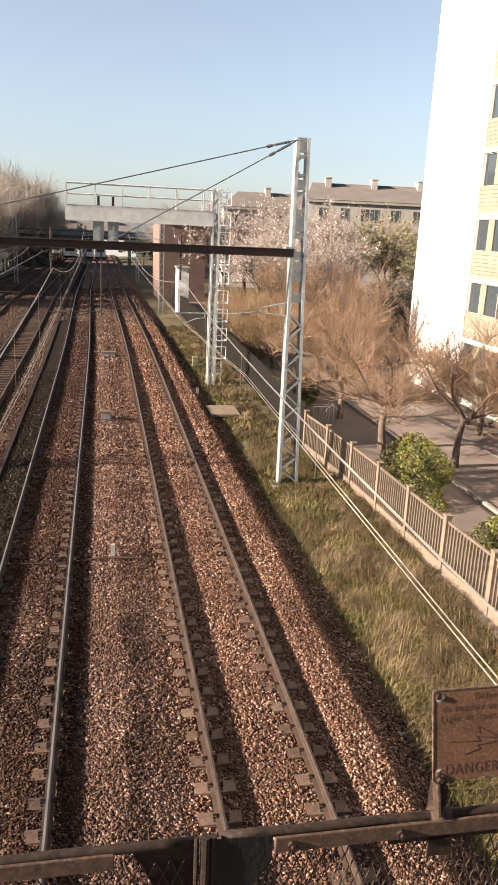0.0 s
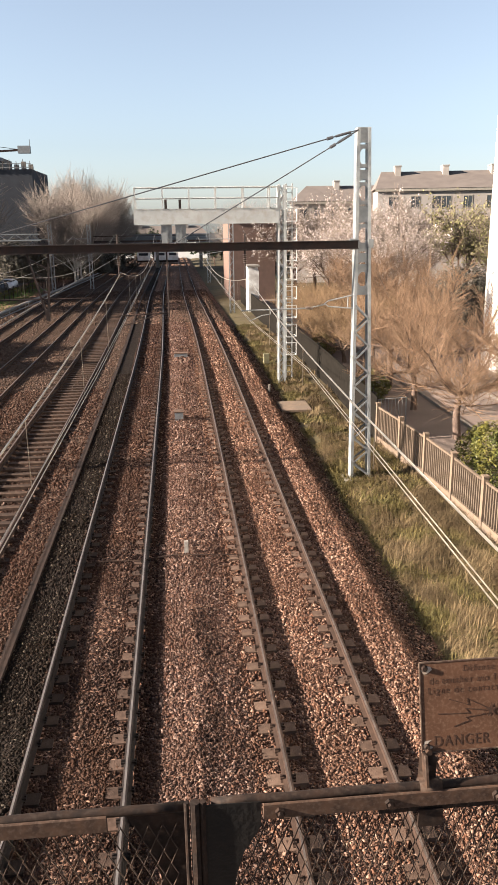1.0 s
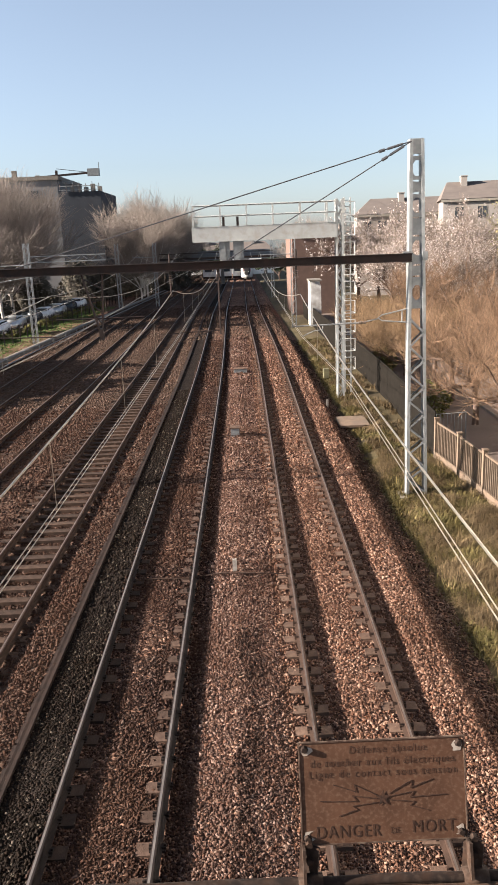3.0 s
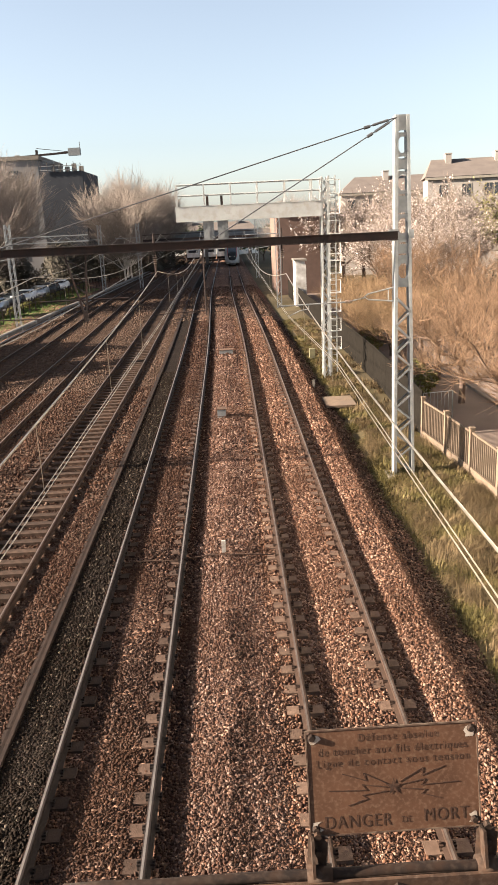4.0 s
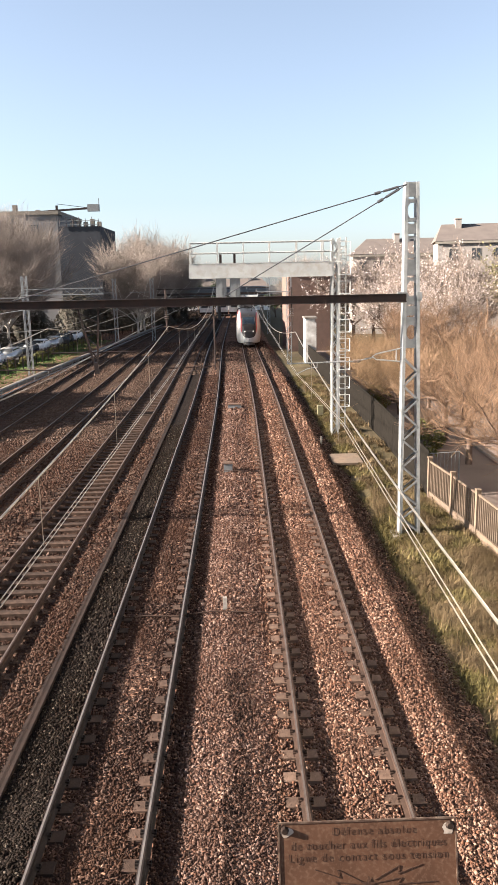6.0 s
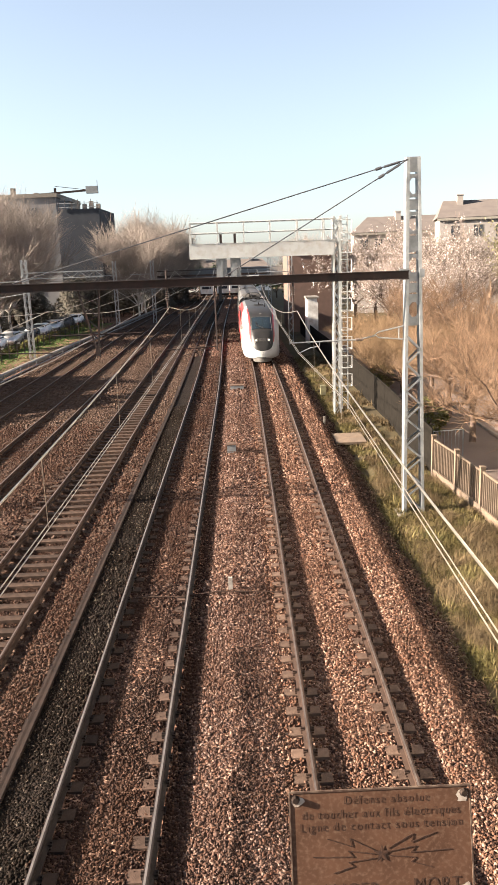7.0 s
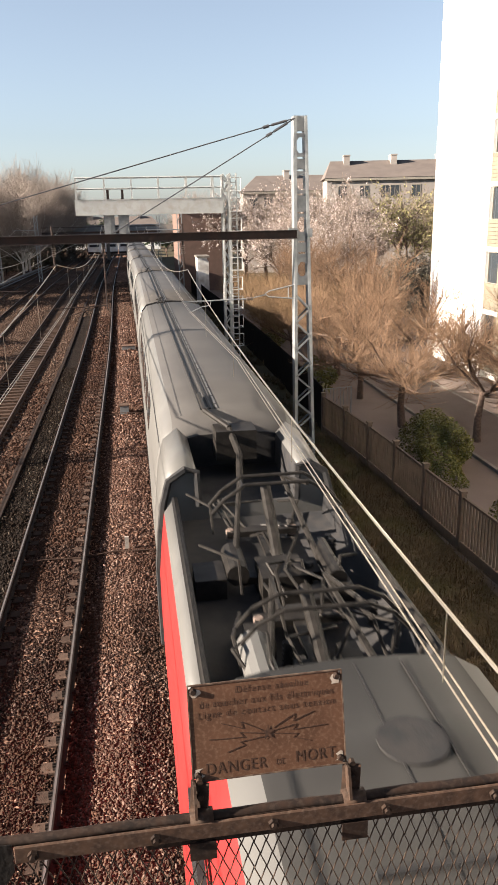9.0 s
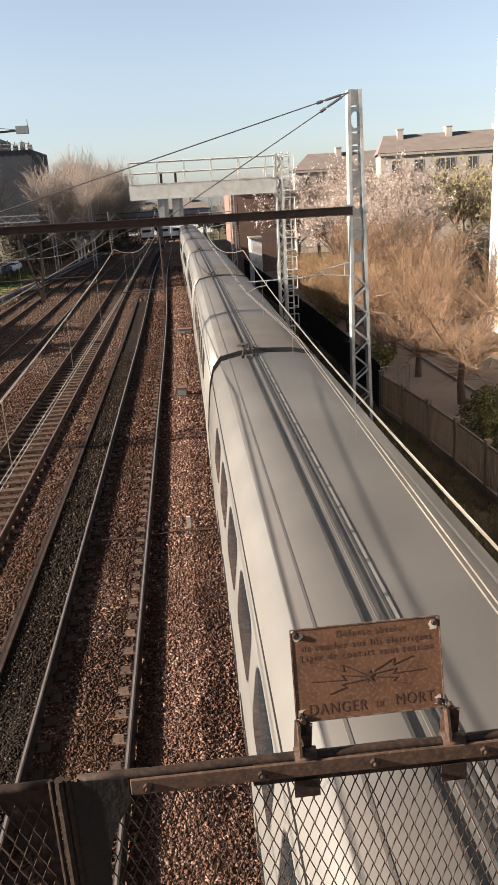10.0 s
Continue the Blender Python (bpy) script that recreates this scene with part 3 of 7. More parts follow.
def track(c, me, pitch, y0, count, label, mats=None):
    t = thing("railway_track", label, "railway track", kind="structure")
    for s in (-1, 1):
        rail_mesh("rail", c + s * 0.755, t, YS, mats)
    rng = random.Random(int(-c * 10))
    k0 = math.ceil(y0 / pitch)
    for k in range(k0, k0 + count):
        y = k * pitch
        shared("sleeper", me, t, pose(c + cx(y) + rng.uniform(-0.012, 0.012), y, cz(y) + rng.uniform(-0.006, 0.004), 0, 0, rng.uniform(-0.5, 0.5)))
    return t


track(0.0, BLOCK, 0.6, 1.0, 200, "main-line railway track on two-block concrete sleepers")
track(-3.83, SHADED_BLOCK, 0.6, 1.0, 200, "main-line railway track on two-block sleepers coloured as shaded left and sunlit right, with shining rails", (M_RAILDARK, M_RAILBRIGHT))
track(-7.43, TIMBER, 0.62, 6.0, 150, "rusty siding track on dark timber sleepers")
track(-11.2, TIMBER, 0.62, 14.0, 110, "rusty siding track on dark timber sleepers")
track(-14.9, TIMBER, 0.62, 20.0, 90, "rusty outer siding track on timber sleepers")

# the old rail that lies along the drain
old = thing("discarded_rail", "long rust-brown rail lying along the drain", "rail", kind="structure")
rail_mesh("rail", -5.55, old, YS, (M_OLDRAIL,), TIPPED)

# ---- catenary mast, beam and wires ----


def lattice(bm, x0, x1, y0, y1, z0, z1, step, leg, lace, mi=0):
    """A four-legged lattice post."""
    for x in (x0, x1):
        for y in (y0, y1):
            box(bm, x - leg / 2, x + leg / 2, y - leg / 2, y + leg / 2, z0, z1, mi)
    n = max(1, round((z1 - z0) / step))
    for k in range(n):
        a, b = z0 + (z1 - z0) * k / n, z0 + (z1 - z0) * (k + 1) / n
        if k % 2:
            a, b = b, a
        for y in (y0, y1):
            bar(bm, (x0, y, a), (x1, y, b), 0.012, lace, mi)
        for x in (x0, x1):
            bar(bm, (x, y0, a), (x, y1, b), 0.012, lace, mi)


MY = 21.8
mast = thing("catenary_mast", "tall galvanised steel catenary mast with holes and lattice lacing", "mast", m=pose(3.5, MY, 0))
for s in (-1, 1):  # channel flanges taper towards the top
    bm = bmesh.new()
    vs = []
    for p in (Vector((0.115 + s * 0.285, -0.19, -0.6)), Vector((-0.05 + s * 0.155, -0.16, 10.2))):
        vs.append([bm.verts.new(p + Vector(d)) for d in ((-0.045, 0, 0), (0.045, 0, 0), (0.045, 0.36, 0), (-0.045, 0.36, 0))])
    for k in range(4):
        bm.faces.new((vs[0][k], vs[0][(k + 1) % 4], vs[1][(k + 1) % 4], vs[1][k]))
    bm.faces.new(vs[1])
    bm.faces.new(vs[0][::-1])
    bmesh.ops.recalc_face_normals(bm, faces=bm.faces)
    part("flange", bm, M_GALV, mast, "bright galvanised channel flange")
for k in range(13):  # zigzag lacing in the lower half
    za, zb = -0.3 + k * 0.42, -0.3 + (k + 1) * 0.42
    s = 1 if k % 2 else -1
    w, c = 0.27 - 0.0122 * (za + 0.3), 0.112 - 0.0153 * (za + 0.6)
    for y in (-0.175, 0.16):
        bm = bmesh.new()
        bar(bm, (c - s * w, y, za), (c + s * w, y, zb), 0.012, 0.055)
        part("lacing_bar", bm, M_GALVDULL, mast)


def holed_plate(x0, x1, y, z0, z1, holes):
    """A web plate with real six-sided holes and slots, in welded lengths."""
    z = z0
    for hz, hw, hh in holes:
        bm = bmesh.new()
        zb, zt = hz - hh / 2, hz + hh / 2
        c, e = (x0 + x1) / 2, 0.01
        inner = [(c - hw / 2, zb + hh * 0.28), (c - hw * 0.2, zb), (c + hw * 0.2, zb), (c + hw / 2, zb + hh * 0.28), (c + hw / 2, zt - hh * 0.28), (c + hw * 0.2, zt), (c - hw * 0.2, zt), (c - hw / 2, zt - hh * 0.28)]
        outer = [(x0, zb + hh * 0.28), (x0, z), (x1, z), (x1, zb + hh * 0.28), (x1, zt - hh * 0.28), (x1, zt + e), (x0, zt + e), (x0, zt - hh * 0.28)]
        both = []
        for yy in (y, y + 0.012):
            vi, vo = [bm.verts.new((a, yy, b)) for a, b in inner], [bm.verts.new((a, yy, b)) for a, b in outer]
            both.append(vi)
            for k in range(8):
                bm.faces.new((vo[k], vo[(k + 1) % 8], vi[(k + 1) % 8], vi[k]))
        for k in range(8):
            bm.faces.new((both[0][k], both[0][(k + 1) % 8], both[1][(k + 1) % 8], both[1][k]))
        ob = part("web_plate", bm, M_GALVDULL, mast, "grey web plate with a hole through it")
        ob.matrix_basis = pose(0.03 - 0.0153 * (hz - 5), 0, 0)
        z = zt + e + 0.001
    part("web_plate", boxes((x0 - 0.05, x1 - 0.05, y, y + 0.012, z, z1)), M_GALVDULL, mast)


SLOT = (0.26, 0.05)
holed_plate(-0.165, 0.165, -0.14, 5.46, 10.2, [(5.93, 0.27, 0.42), (6.40, *SLOT), (6.72, *SLOT), (7.21, 0.27, 0.42), (7.55, *SLOT), (8.06, *SLOT), (8.40, 0.27, 0.42), (8.73, *SLOT), (9.07, *SLOT), (9.41, 0.27, 0.42), (9.76, *SLOT)])
part("base_plate", boxes((-0.4, 0.65, -0.35, 0.35, -0.75, -0.40)), M_KERB, mast, "concrete footing in the grass")
part("bracket", boxes((-0.42, -0.17, -0.22, -0.13, 6.80, 7.12)), M_GALVDULL, mast)
part("bracket", boxes((0.15, 0.30, -0.22, -0.13, 6.85, 7.10)), M_GALVDULL, mast)

beam = thing("portal_beam", "long dark brown steel beam spanning all the tracks", "beam", m=pose(0, MY - 0.28, 0))
bm = boxes((-24.0, 3.32, -0.09, 0.09, 6.83, 6.85), (-24.0, 3.32, -0.09, 0.09, 7.05, 7.07), (-24.0, 3.32, -0.012, 0.012, 6.85, 7.05))
part("girder", bm, M_DARKSTEEL, beam)
far_mast = thing("catenary_mast", "galvanised lattice mast at the end of the beam", "mast", m=pose(-24.2, MY, 0))
bm = bmesh.new()
lattice(bm, -0.28, 0.28, -0.2, 0.2, -0.6, 9.4, 0.5, 0.07, 0.045)
part("lattice_post", bm, M_GALVDULL, far_mast)
for k, (bx, drop) in enumerate(((-0.05, 0.78), (-3.72, 0.72), (-9.6, 0.8))):
    ins = thing("beam_insulator", "dark insulated post on the portal beam", "insulator", "insulators on the beam", m=pose(bx, MY - 0.28, 0))
    bm = bmesh.new()
    tube(bm, [(0, 0, 7.07), (0, 0, 7.32)], 0.03, 8)
    tube(bm, [(0, 0, 6.83), (0, 0, 6.83 - drop)], 0.028, 8)
    part("post", bm, M_DARKSTEEL, ins)
    bm = bmesh.new()
    for j in range(5):
        tube(bm, [(0, 0, 6.72 - j * 0.055), (0, 0, 6.70 - j * 0.055)], 0.065, 10, 0.05)
    part("sheds", bm, M_PORC, ins, "brown ribbed porcelain sheds")

# drop post that hangs from the beam for the siding wires
drop = thing("drop_post", "dark tapering lattice post hanging from the beam", "post", m=pose(-6.0, MY - 0.28, 0))
bm = bmesh.new()
for s in (-1, 1):
    bar(bm, (s * 0.30, 0, 6.83), (0.14 + s * 0.05, 0, 5.2), 0.05, 0.05)
for k in range(4):
    z = 6.7 - k * 0.35
    w = 0.28 - k * 0.055
    bar(bm, (0.03 * k - w, 0, z), (0.03 * k + w, 0, z - 0.3), 0.03, 0.03)
bar(bm, (0.14, 0, 5.25), (0.16, 0, 4.92), 0.12, 0.12)
part("hanger", bm, M_DARKSTEEL, drop)
bm = bmesh.new()
for s in (-1, 1):
    tube(bm, [(0.14, 0, 5.55), (0.14 + s * 1.3, 0, 5.55)], 0.022, 6)
part("arm", bm, M_DARKSTEEL, drop)

# tie rods with turnbuckles from the mast head
for end in ((-2.0, 7.10), (-8.2, 7.08)):
    rod = thing("tie_rod", "dark steel tie rod with a turnbuckle", "tie rod", "tie rods of the beam", m=pose(0, MY - 0.25, 0))
    a, b = Vector((3.27, 0, 10.12)), Vector((end[0], 0, end[1]))
    bm = bmesh.new()
    tube(bm, [a, b], 0.017, 6)
    part("rod", bm, M_CABLE, rod)
    bm = bmesh.new()
    d = (b - a).normalized()
    tube(bm, [a + d * 0.25, a + d * 0.33, a + d * 0.62, a + d * 0.70], 0.035, 8, 0.035)
    tube(bm, [a + d * 0.78, a + d * 0.95], 0.045, 8)
    part("turnbuckle", bm, M_CABLE, rod)


def arm_of(owner, m, lines, material):
    """A tubular arm, one mesh, under its mast or beam."""
    bm = bmesh.new()
    for pts, r in lines:
        tube(bm, pts, r, 6)
    ob = part("catenary_arm", bm, material, owner, "grey tubular arm holding the contact wire")
    ob.matrix_basis = m
    return ob


arm = arm_of(mast, pose(-3.5, -0.05, 0), (([(3.28, 0, 5.46), (2.5, 0, 5.30), (2.38, 0, 5.22), (2.5, 0, 5.13), (3.28, 0, 5.05)], 0.022), ([(3.1, 0, 5.42), (3.1, 0, 5.07)], 0.016), ([(2.42, 0, 5.2), (2.02, 0, 5.12)], 0.02), ([(1.80, 0, 5.09), (-0.15, 0, 5.06)], 0.022)), M_GALV)
bm = bmesh.new()
for j in range(6):
    tube(bm, [(2.02 - j * 0.038, 0, 5.095), (2.0 - j * 0.038, 0, 5.095)], 0.05, 10)
part("insulator", bm, M_PORC, arm, "brown ribbed insulator")
bm = bmesh.new()
tube(bm, [(0.72, 0, 5.07), (0.72, 0, 4.94), (0.45, 0, 4.90), (0.08, 0, 4.74)], 0.013, 6)
part("steady_rod", bm, M_GALV, arm)
arm_of(beam, pose(0, 0, 0), (([(-3.85, 0, 5.02), (-2.33, 0, 5.07)], 0.016), ([(-2.6, 0, 5.05), (-3.65, 0, 4.73)], 0.012), ([(-2.33, 0, 6.85), (-2.33, 0, 4.95)], 0.024)), M_DARKSTEEL)
arm_of(beam, pose(0, 0, 0), (([(-9.6, 0, 6.0), (-9.6, 0, 5.1), (-7.2, 0, 5.05)], 0.018),), M_DARKSTEEL)


def wire(name, label, pts, r, material=M_WIRE, n=5):
    bm = bmesh.new()
    tube(bm, pts, r, n)
    return tagged(part(name, bm, material), label, "wire", "overhead wires")


def sag(a, b, s, n=14):
    """A hanging line between two places."""
    a, b = Vector(a), Vector(b)
    return [a.lerp(b, k / n) - Vector((0, 0, s * 4 * (k / n) * (1 - k / n))) for k in range(n + 1)]


def catenary(x0, x1, x2, near_y, zc, zm0, zmm, zend, label):
    """Messenger and contact wires with droppers, over one track."""
    mess = sag((x0, near_y, zm0), (x1, MY, zmm), 0.24) + sag((x1, MY, zmm), (x2, 72, zend), 1.25)[1:] + sag((x2, 72, zend), (x2 - 0.3, 130, zend - 0.6), 1.25)[1:]
    wire("messenger_wire", label, mess, 0.0115)
    for dx in (-0.02, 0.025):
        wire("contact_wire", label, [(x0 + dx, near_y, zc - 0.02), (x0 + 0.2 + dx, 12, zc + 0.02), (x1 + dx, MY, zc - 0.27), (x2 + dx, 72, zc - 0.45), (x2 + dx - 0.3, 130, zc - 1.1)], 0.006)
    group = thing("wire_droppers", "thin droppers between messenger and contact wire", "dropper", "overhead wires")
    for y in (2.2, 6.5, 11.5, 16.5, 26, 31, 36, 41, 46, 52, 58):
        if y < near_y + 1:
            continue
        best = min(mess, key=lambda p: abs(p.y - y))
        i = mess.index(best)
        j = i + 1 if best.y < y else i - 1
        j = min(max(j, 0), len(mess) - 1)
        o = mess[j]
        f = 0 if abs(o.y - best.y) < 1e-6 else (y - best.y) / (o.y - best.y)
        p = best.lerp(o, f)
        zc_at = zc - 0.02 - 0.28 * min(1, (y - near_y) / (MY - near_y)) if y < MY else zc - 0.3 - 0.15 * (y - MY) / 50
        xc = x0 + (x1 - x0) * (y - near_y) / (MY - near_y) if y < MY else x1 + (x2 - x1) * (y - MY) / 50.2
        bm = bmesh.new()
        tube(bm, [p, (xc, y, zc_at)], 0.005, 4)
        part("dropper", bm, M_WIRE, group)


catenary(0.0, 0.08, 0.1, 0.25, 5.05, 5.5, 6.0, 6.5, "pale copper overhead wire above the main track")
catenary(-3.75, -3.7, -3.9, -6.0, 5.05, 5.6, 6.25, 6.6, "copper overhead wire above the shining track")
catenary(-7.35, -7.3, -7.6, -6.0, 5.05, 5.9, 6.25, 6.6, "copper overhead wire above the timber siding")
catenary(-11.0, -11.1, -11.3, -6.0, 5.05, 5.9, 6.25, 6.6, "copper overhead wire above the far siding")

# ---- signal gantry ----
GY = 38.2
gantry = thing("signal_gantry", "white-painted steel signal gantry with walkway railing", "signal gantry", m=pose(0, GY, 0))
bm = boxes((-4.0, 3.12, -0.35, -0.33, 7.62, 8.28), (-4.0, 3.12, 0.33, 0.35, 7.62, 8.28), (-4.0, 3.12, -0.36, 0.36, 8.28, 8.31), (-4.0, 3.12, -0.40, -0.30, 7.58, 7.62),
           (-4.0, 3.12, 0.30, 0.40, 7.58, 7.62), (-4.02, -4.0, -0.35, 0.35, 7.6, 8.3))
part("girder", bm, M_GANTRY, gantry, "white plate girder, a little grimy")
for y in (-0.36, 0.36):
    for x in (-3.95, -2.6, -1.3, 0.0, 1.35, 2.65):
        part("railing_post", boxes((x - 0.03, x + 0.03, y - 0.03, y + 0.03, 8.31, 9.32)), M_GANTRY, gantry)
    for z in (8.80, 9.30):
        bm = bmesh.new()
        tube(bm, [(-3.98, y, z), (3.1, y, z)], 0.028, 6)
        part("handrail", bm, M_GANTRY, gantry)
for x in (-2.45, -1.75):
    part("signal_box", boxes((x - 0.26, x + 0.26, -0.30, 0.1, 6.35, 7.58), (x - 0.05, x + 0.05, -0.34, -0.30, 6.4, 7.5)), M_GALVDULL, gantry, "grey back of a signal head")
    part("signal_neck", boxes((x - 0.06, x + 0.06, -0.1, 0.1, 8.3, 8.75)), M_DARKSTEEL, gantry)
bm = bmesh.new()
lattice(bm, 3.14, 3.44, -0.3, 0.3, -0.6, 9.4, 0.45, 0.085, 0.06)
part("column", bm, M_GANTRY, gantry)
bm = bmesh.new()
for x in (3.54, 3.84):
    box(bm, x - 0.03, x + 0.03, -0.03, 0.03, -0.3, 9.45)
for k in range(32):
    box(bm, 3.54, 3.84, -0.015, 0.015, 0.0 + k * 0.3, 0.035 + k * 0.3)
part("ladder", bm, M_GANTRY, gantry)
for k in range(9):
    z = 1.0 + k * 0.95
    bm = bmesh.new()
    tube(bm, [(3.5, 0, z), (3.5, -0.6, z), (3.98, -0.6, z), (3.98, -0.6, z + 0.62), (3.5, -0.6, z + 0.62), (3.5, 0, z + 0.62)], 0.026, 6)
    part("ladder_cage", bm, M_GANTRY, gantry)
    bm = bmesh.new()
    tube(bm, [(3.98, -0.6, z), (3.98, 0, z), (3.84, 0, z)], 0.026, 6)
    part("cage_stay", bm, M_GANTRY, gantry)

# second lattice mast, white cabin and brown wall further on
m2 = thing("catenary_mast", "slender galvanised lattice mast by the track", "mast", "lattice masts", m=pose(3.15, 71.9, cz(72)))
bm = bmesh.new()
lattice(bm, -0.2, 0.2, -0.2, 0.2, -0.5, 8.1, 0.55, 0.06, 0.045)
part("lattice_post", bm, M_GALV, m2)
bm = bmesh.new()
tube(bm, [(0, 0, 6.3), (-3.0, 0, 6.3)], 0.04, 6)
tube(bm, [(0, 0, 5.3), (-3.0, 0, 4.9)], 0.03, 6)
part("arm", bm, M_GALV, m2)
for x, y, h in ((-19.9, 66, 9.3), (-17.6, 100, 9.3), (-13.2, 104, 8.3), (3.0, 118, 8.0)):
    copy_thing(m2, pose(x, y, cz(y)))
hut = thing("relay_cabin", "weathered white concrete cabin beside the track", "cabin", m=pose(5.2, 72.4, cz(72)))
part("wall", boxes((-0.55, 0.35, -1.2, 1.2, -0.5, 3.75), (0.36, 0.46, -1.2, 1.2, -0.5, 3.4)), mat("flaking_whitewash", (0.68, 0.66, 0.62), (0.35, 0.31, 0.27), 1.2, 0.9, 0, 0.3, 8), hut)
part("roof_slab", boxes((-0.65, 0.55, -1.3, 1.3, 3.75, 3.9)), M_KERB, hut)
shed = thing("trackside_building", "plain brown brick building with a flat roof", "building", m=pose(0, 0, cz(85)))
part("wall", boxes((3.9, 8.8, 84, 96, -0.6, 8.1)), M_BRICK, shed)
part("roof", boxes((3.7, 9.0, 83.8, 96.2, 8.1, 8.4)), M_ROOF, shed)

# small trackside things
mk = thing("marker_post", "short white marker post on the ballast", "marker", m=pose(-2.09, 15.85, -0.12))
part("board", boxes((-0.05, 0.05, -0.025, 0.025, 0.0, 0.31)), mat("dulled_white_paint", (0.34, 0.31, 0.27), (0.24, 0.21, 0.18), 14, 0.8, 0, 0.1, 60), mk)
part("foot", boxes((-0.03, 0.03, -0.02, 0.02, -0.25, 0.0)), M_DARKSTEEL, mk)
for x, y, w, h, lab in ((-2.18, 29.3, 0.35, 0.42, "grey"), (-1.97, 44.7, 0.8, 0.3, "light grey")):
    jb = thing("track_box", lab + " metal junction box beside the rail", "junction box", "junction boxes", m=pose(x, y, -0.15 + cz(y)))
    part("case", boxes((-w / 2, w / 2, -0.2, 0.2, 0, h * 0.8)), M_GALVDULL, jb)
    part("lid", boxes((-w / 2 - 0.02, w / 2 + 0.02, -0.22, 0.22, h * 0.8, h * 0.8 + 0.04)), M_CONCRETE, jb)
for x, y in ((-1.8, 34), (-2.0, 37), (-2.1, 24.5)):
    jb = thing("cable_stub", "rusty cable stub on the ballast", "cable", "cable stubs", m=pose(x, y, -0.13))
    bm = bmesh.new()
    tube(bm, [(0, 0, 0), (0.02, 0, 0.2), (0.1, 0.05, 0.3)], 0.03, 6)
    part("pipe", bm, M_RAIL, jb)
for y in (15.6, 29.0):
    cab = thing("cross_cable", "rusty track cable lying across the ballast", "cable", "cross cables", m=pose(0, y, 0))
    bm = bmesh.new()
    tube(bm, [(-4.5, 0, -0.16), (-4.0, 0.05, -0.15), (-3.2, 0, -0.15), (-2.4, 0.04, -0.07), (-1.6, -0.03, -0.07), (-0.9, 0, -0.13)], 0.016, 6)
    part("conduit", bm, M_RAIL, cab)
slab = thing("inspection_cover", "flat concrete inspection cover in the grass", "cover", m=pose(3.0, 31.8, -0.42))
part("slab", boxes((-0.65, 0.65, -0.9, 0.9, 0, 0.10)), M_FENCE, slab)
for x, y in ((2.25, 35.0),):
    st = thing("white_stake", "short pale stake in the grass", "stake", "stakes", m=pose(x, y, -0.45))
    part("stake", boxes((-0.05, 0.05, -0.05, 0.05, 0, 0.45)), M_KERB, st)
bx = thing("yellow_cabinet", "small yellowish cabinet in the grass", "cabinet", m=pose(3.1, 43.5, -0.45))
part("case", boxes((-0.16, 0.16, -0.16, 0.16, 0, 0.55)), mat("faded_yellow", (0.16, 0.145, 0.08), (0.12, 0.11, 0.07), 4, 0.7), bx)

# ---- fence, yard and buildings on the sunny side ----


def fence_x(y):
    return float(np.interp(y, (4, 12, 15.6, 20, 23, 25.6), (6.35, 6.08, 5.86, 5.72, 5.48, 5.2)))


fence = thing("concrete_fence", "pale concrete fence of posts, low wall and upright pickets", "fence", kind="structure")
ypost = [4.0 + 2.16 * k for k in range(11)]
bm = bmesh.new()
box(bm, -0.07, 0.07, -0.08, 0.08, -0.5, 1.12)
box(bm, -0.085, 0.085, -0.095, 0.095, 1.12, 1.17)
POST = bpy.data.meshes.new("post")
bm.to_mesh(POST), bm.free()
POST.materials.append(M_FENCE)
bm = boxes((-0.022, 0.022, -0.022, 0.022, -0.13, 1.0))
PICKET = bpy.data.meshes.new("picket")
bm.to_mesh(PICKET), bm.free()
PICKET.materials.append(M_PICKET)
for y in ypost:
    shared("post", POST, fence, pose(fence_x(y), y, -0.02))
for a, b in zip(ypost, ypost[1:]):
    pa, pb = Vector((fence_x(a), a, 0)), Vector((fence_x(b), b, 0))
    bm = bmesh.new()
    bar(bm, pa + Vector((0, 0, -0.30)), pb + Vector((0, 0, -0.30)), 0.10, 0.36)
    part("plinth", bm, M_FENCE, fence)
    bm = bmesh.new()
    bar(bm, pa + Vector((0, 0, 0.98)), pb + Vector((0, 0, 0.98)), 0.055, 0.06)
    part("rail", bm, M_PICKET, fence)
    for k in range(1, 15):
        p = pa.lerp(pb, k / 15)
        shared("picket", PICKET, fence, pose(p.x, p.y, 0))
# dark screened fence further on
screen = thing("screened_fence", "dark green screened wire fence", "fence", kind="structure")
sp = [(5.2, 25.8), (5.3, 30), (5.35, 36), (5.3, 44), (5.15, 54), (4.95, 64), (4.8, 82)]
for (x0, y0), (x1, y1) in zip(sp, sp[1:]):
    n = max(1, round((y1 - y0) / 2.5))
    for k in range(n):
        a = Vector((x0, y0, 0)).lerp(Vector((x1, y1, 0)), k / n)
        b = Vector((x0, y0, 0)).lerp(Vector((x1, y1, 0)), (k + 1) / n)
        a.z = b.z = cz((a.y + b.y) / 2)
        bm = bmesh.new()
        bar(bm, a + Vector((0, 0, 0.45)), b + Vector((0, -0.02, 0.45)), 0.03, 1.75)
        part("panel", bm, M_MESHPANEL, screen)
gate = thing("metal_gate", "narrow galvanised gate at the end of the concrete fence", "gate", m=pose(5.5, 25.9, -0.4))
bm = bmesh.new()
tube(bm, [(-0.25, 0, 0), (-0.25, 0, 1.6), (0.9, 0.2, 1.6), (0.9, 0.2, 0)], 0.025, 6)
for k in range(7):
    tube(bm, [(-0.1 + k * 0.14, 0.03 * k, 0.1), (-0.1 + k * 0.14, 0.03 * k, 1.6)], 0.01, 5)
part("gate_frame", bm, M_GALVDULL, gate)

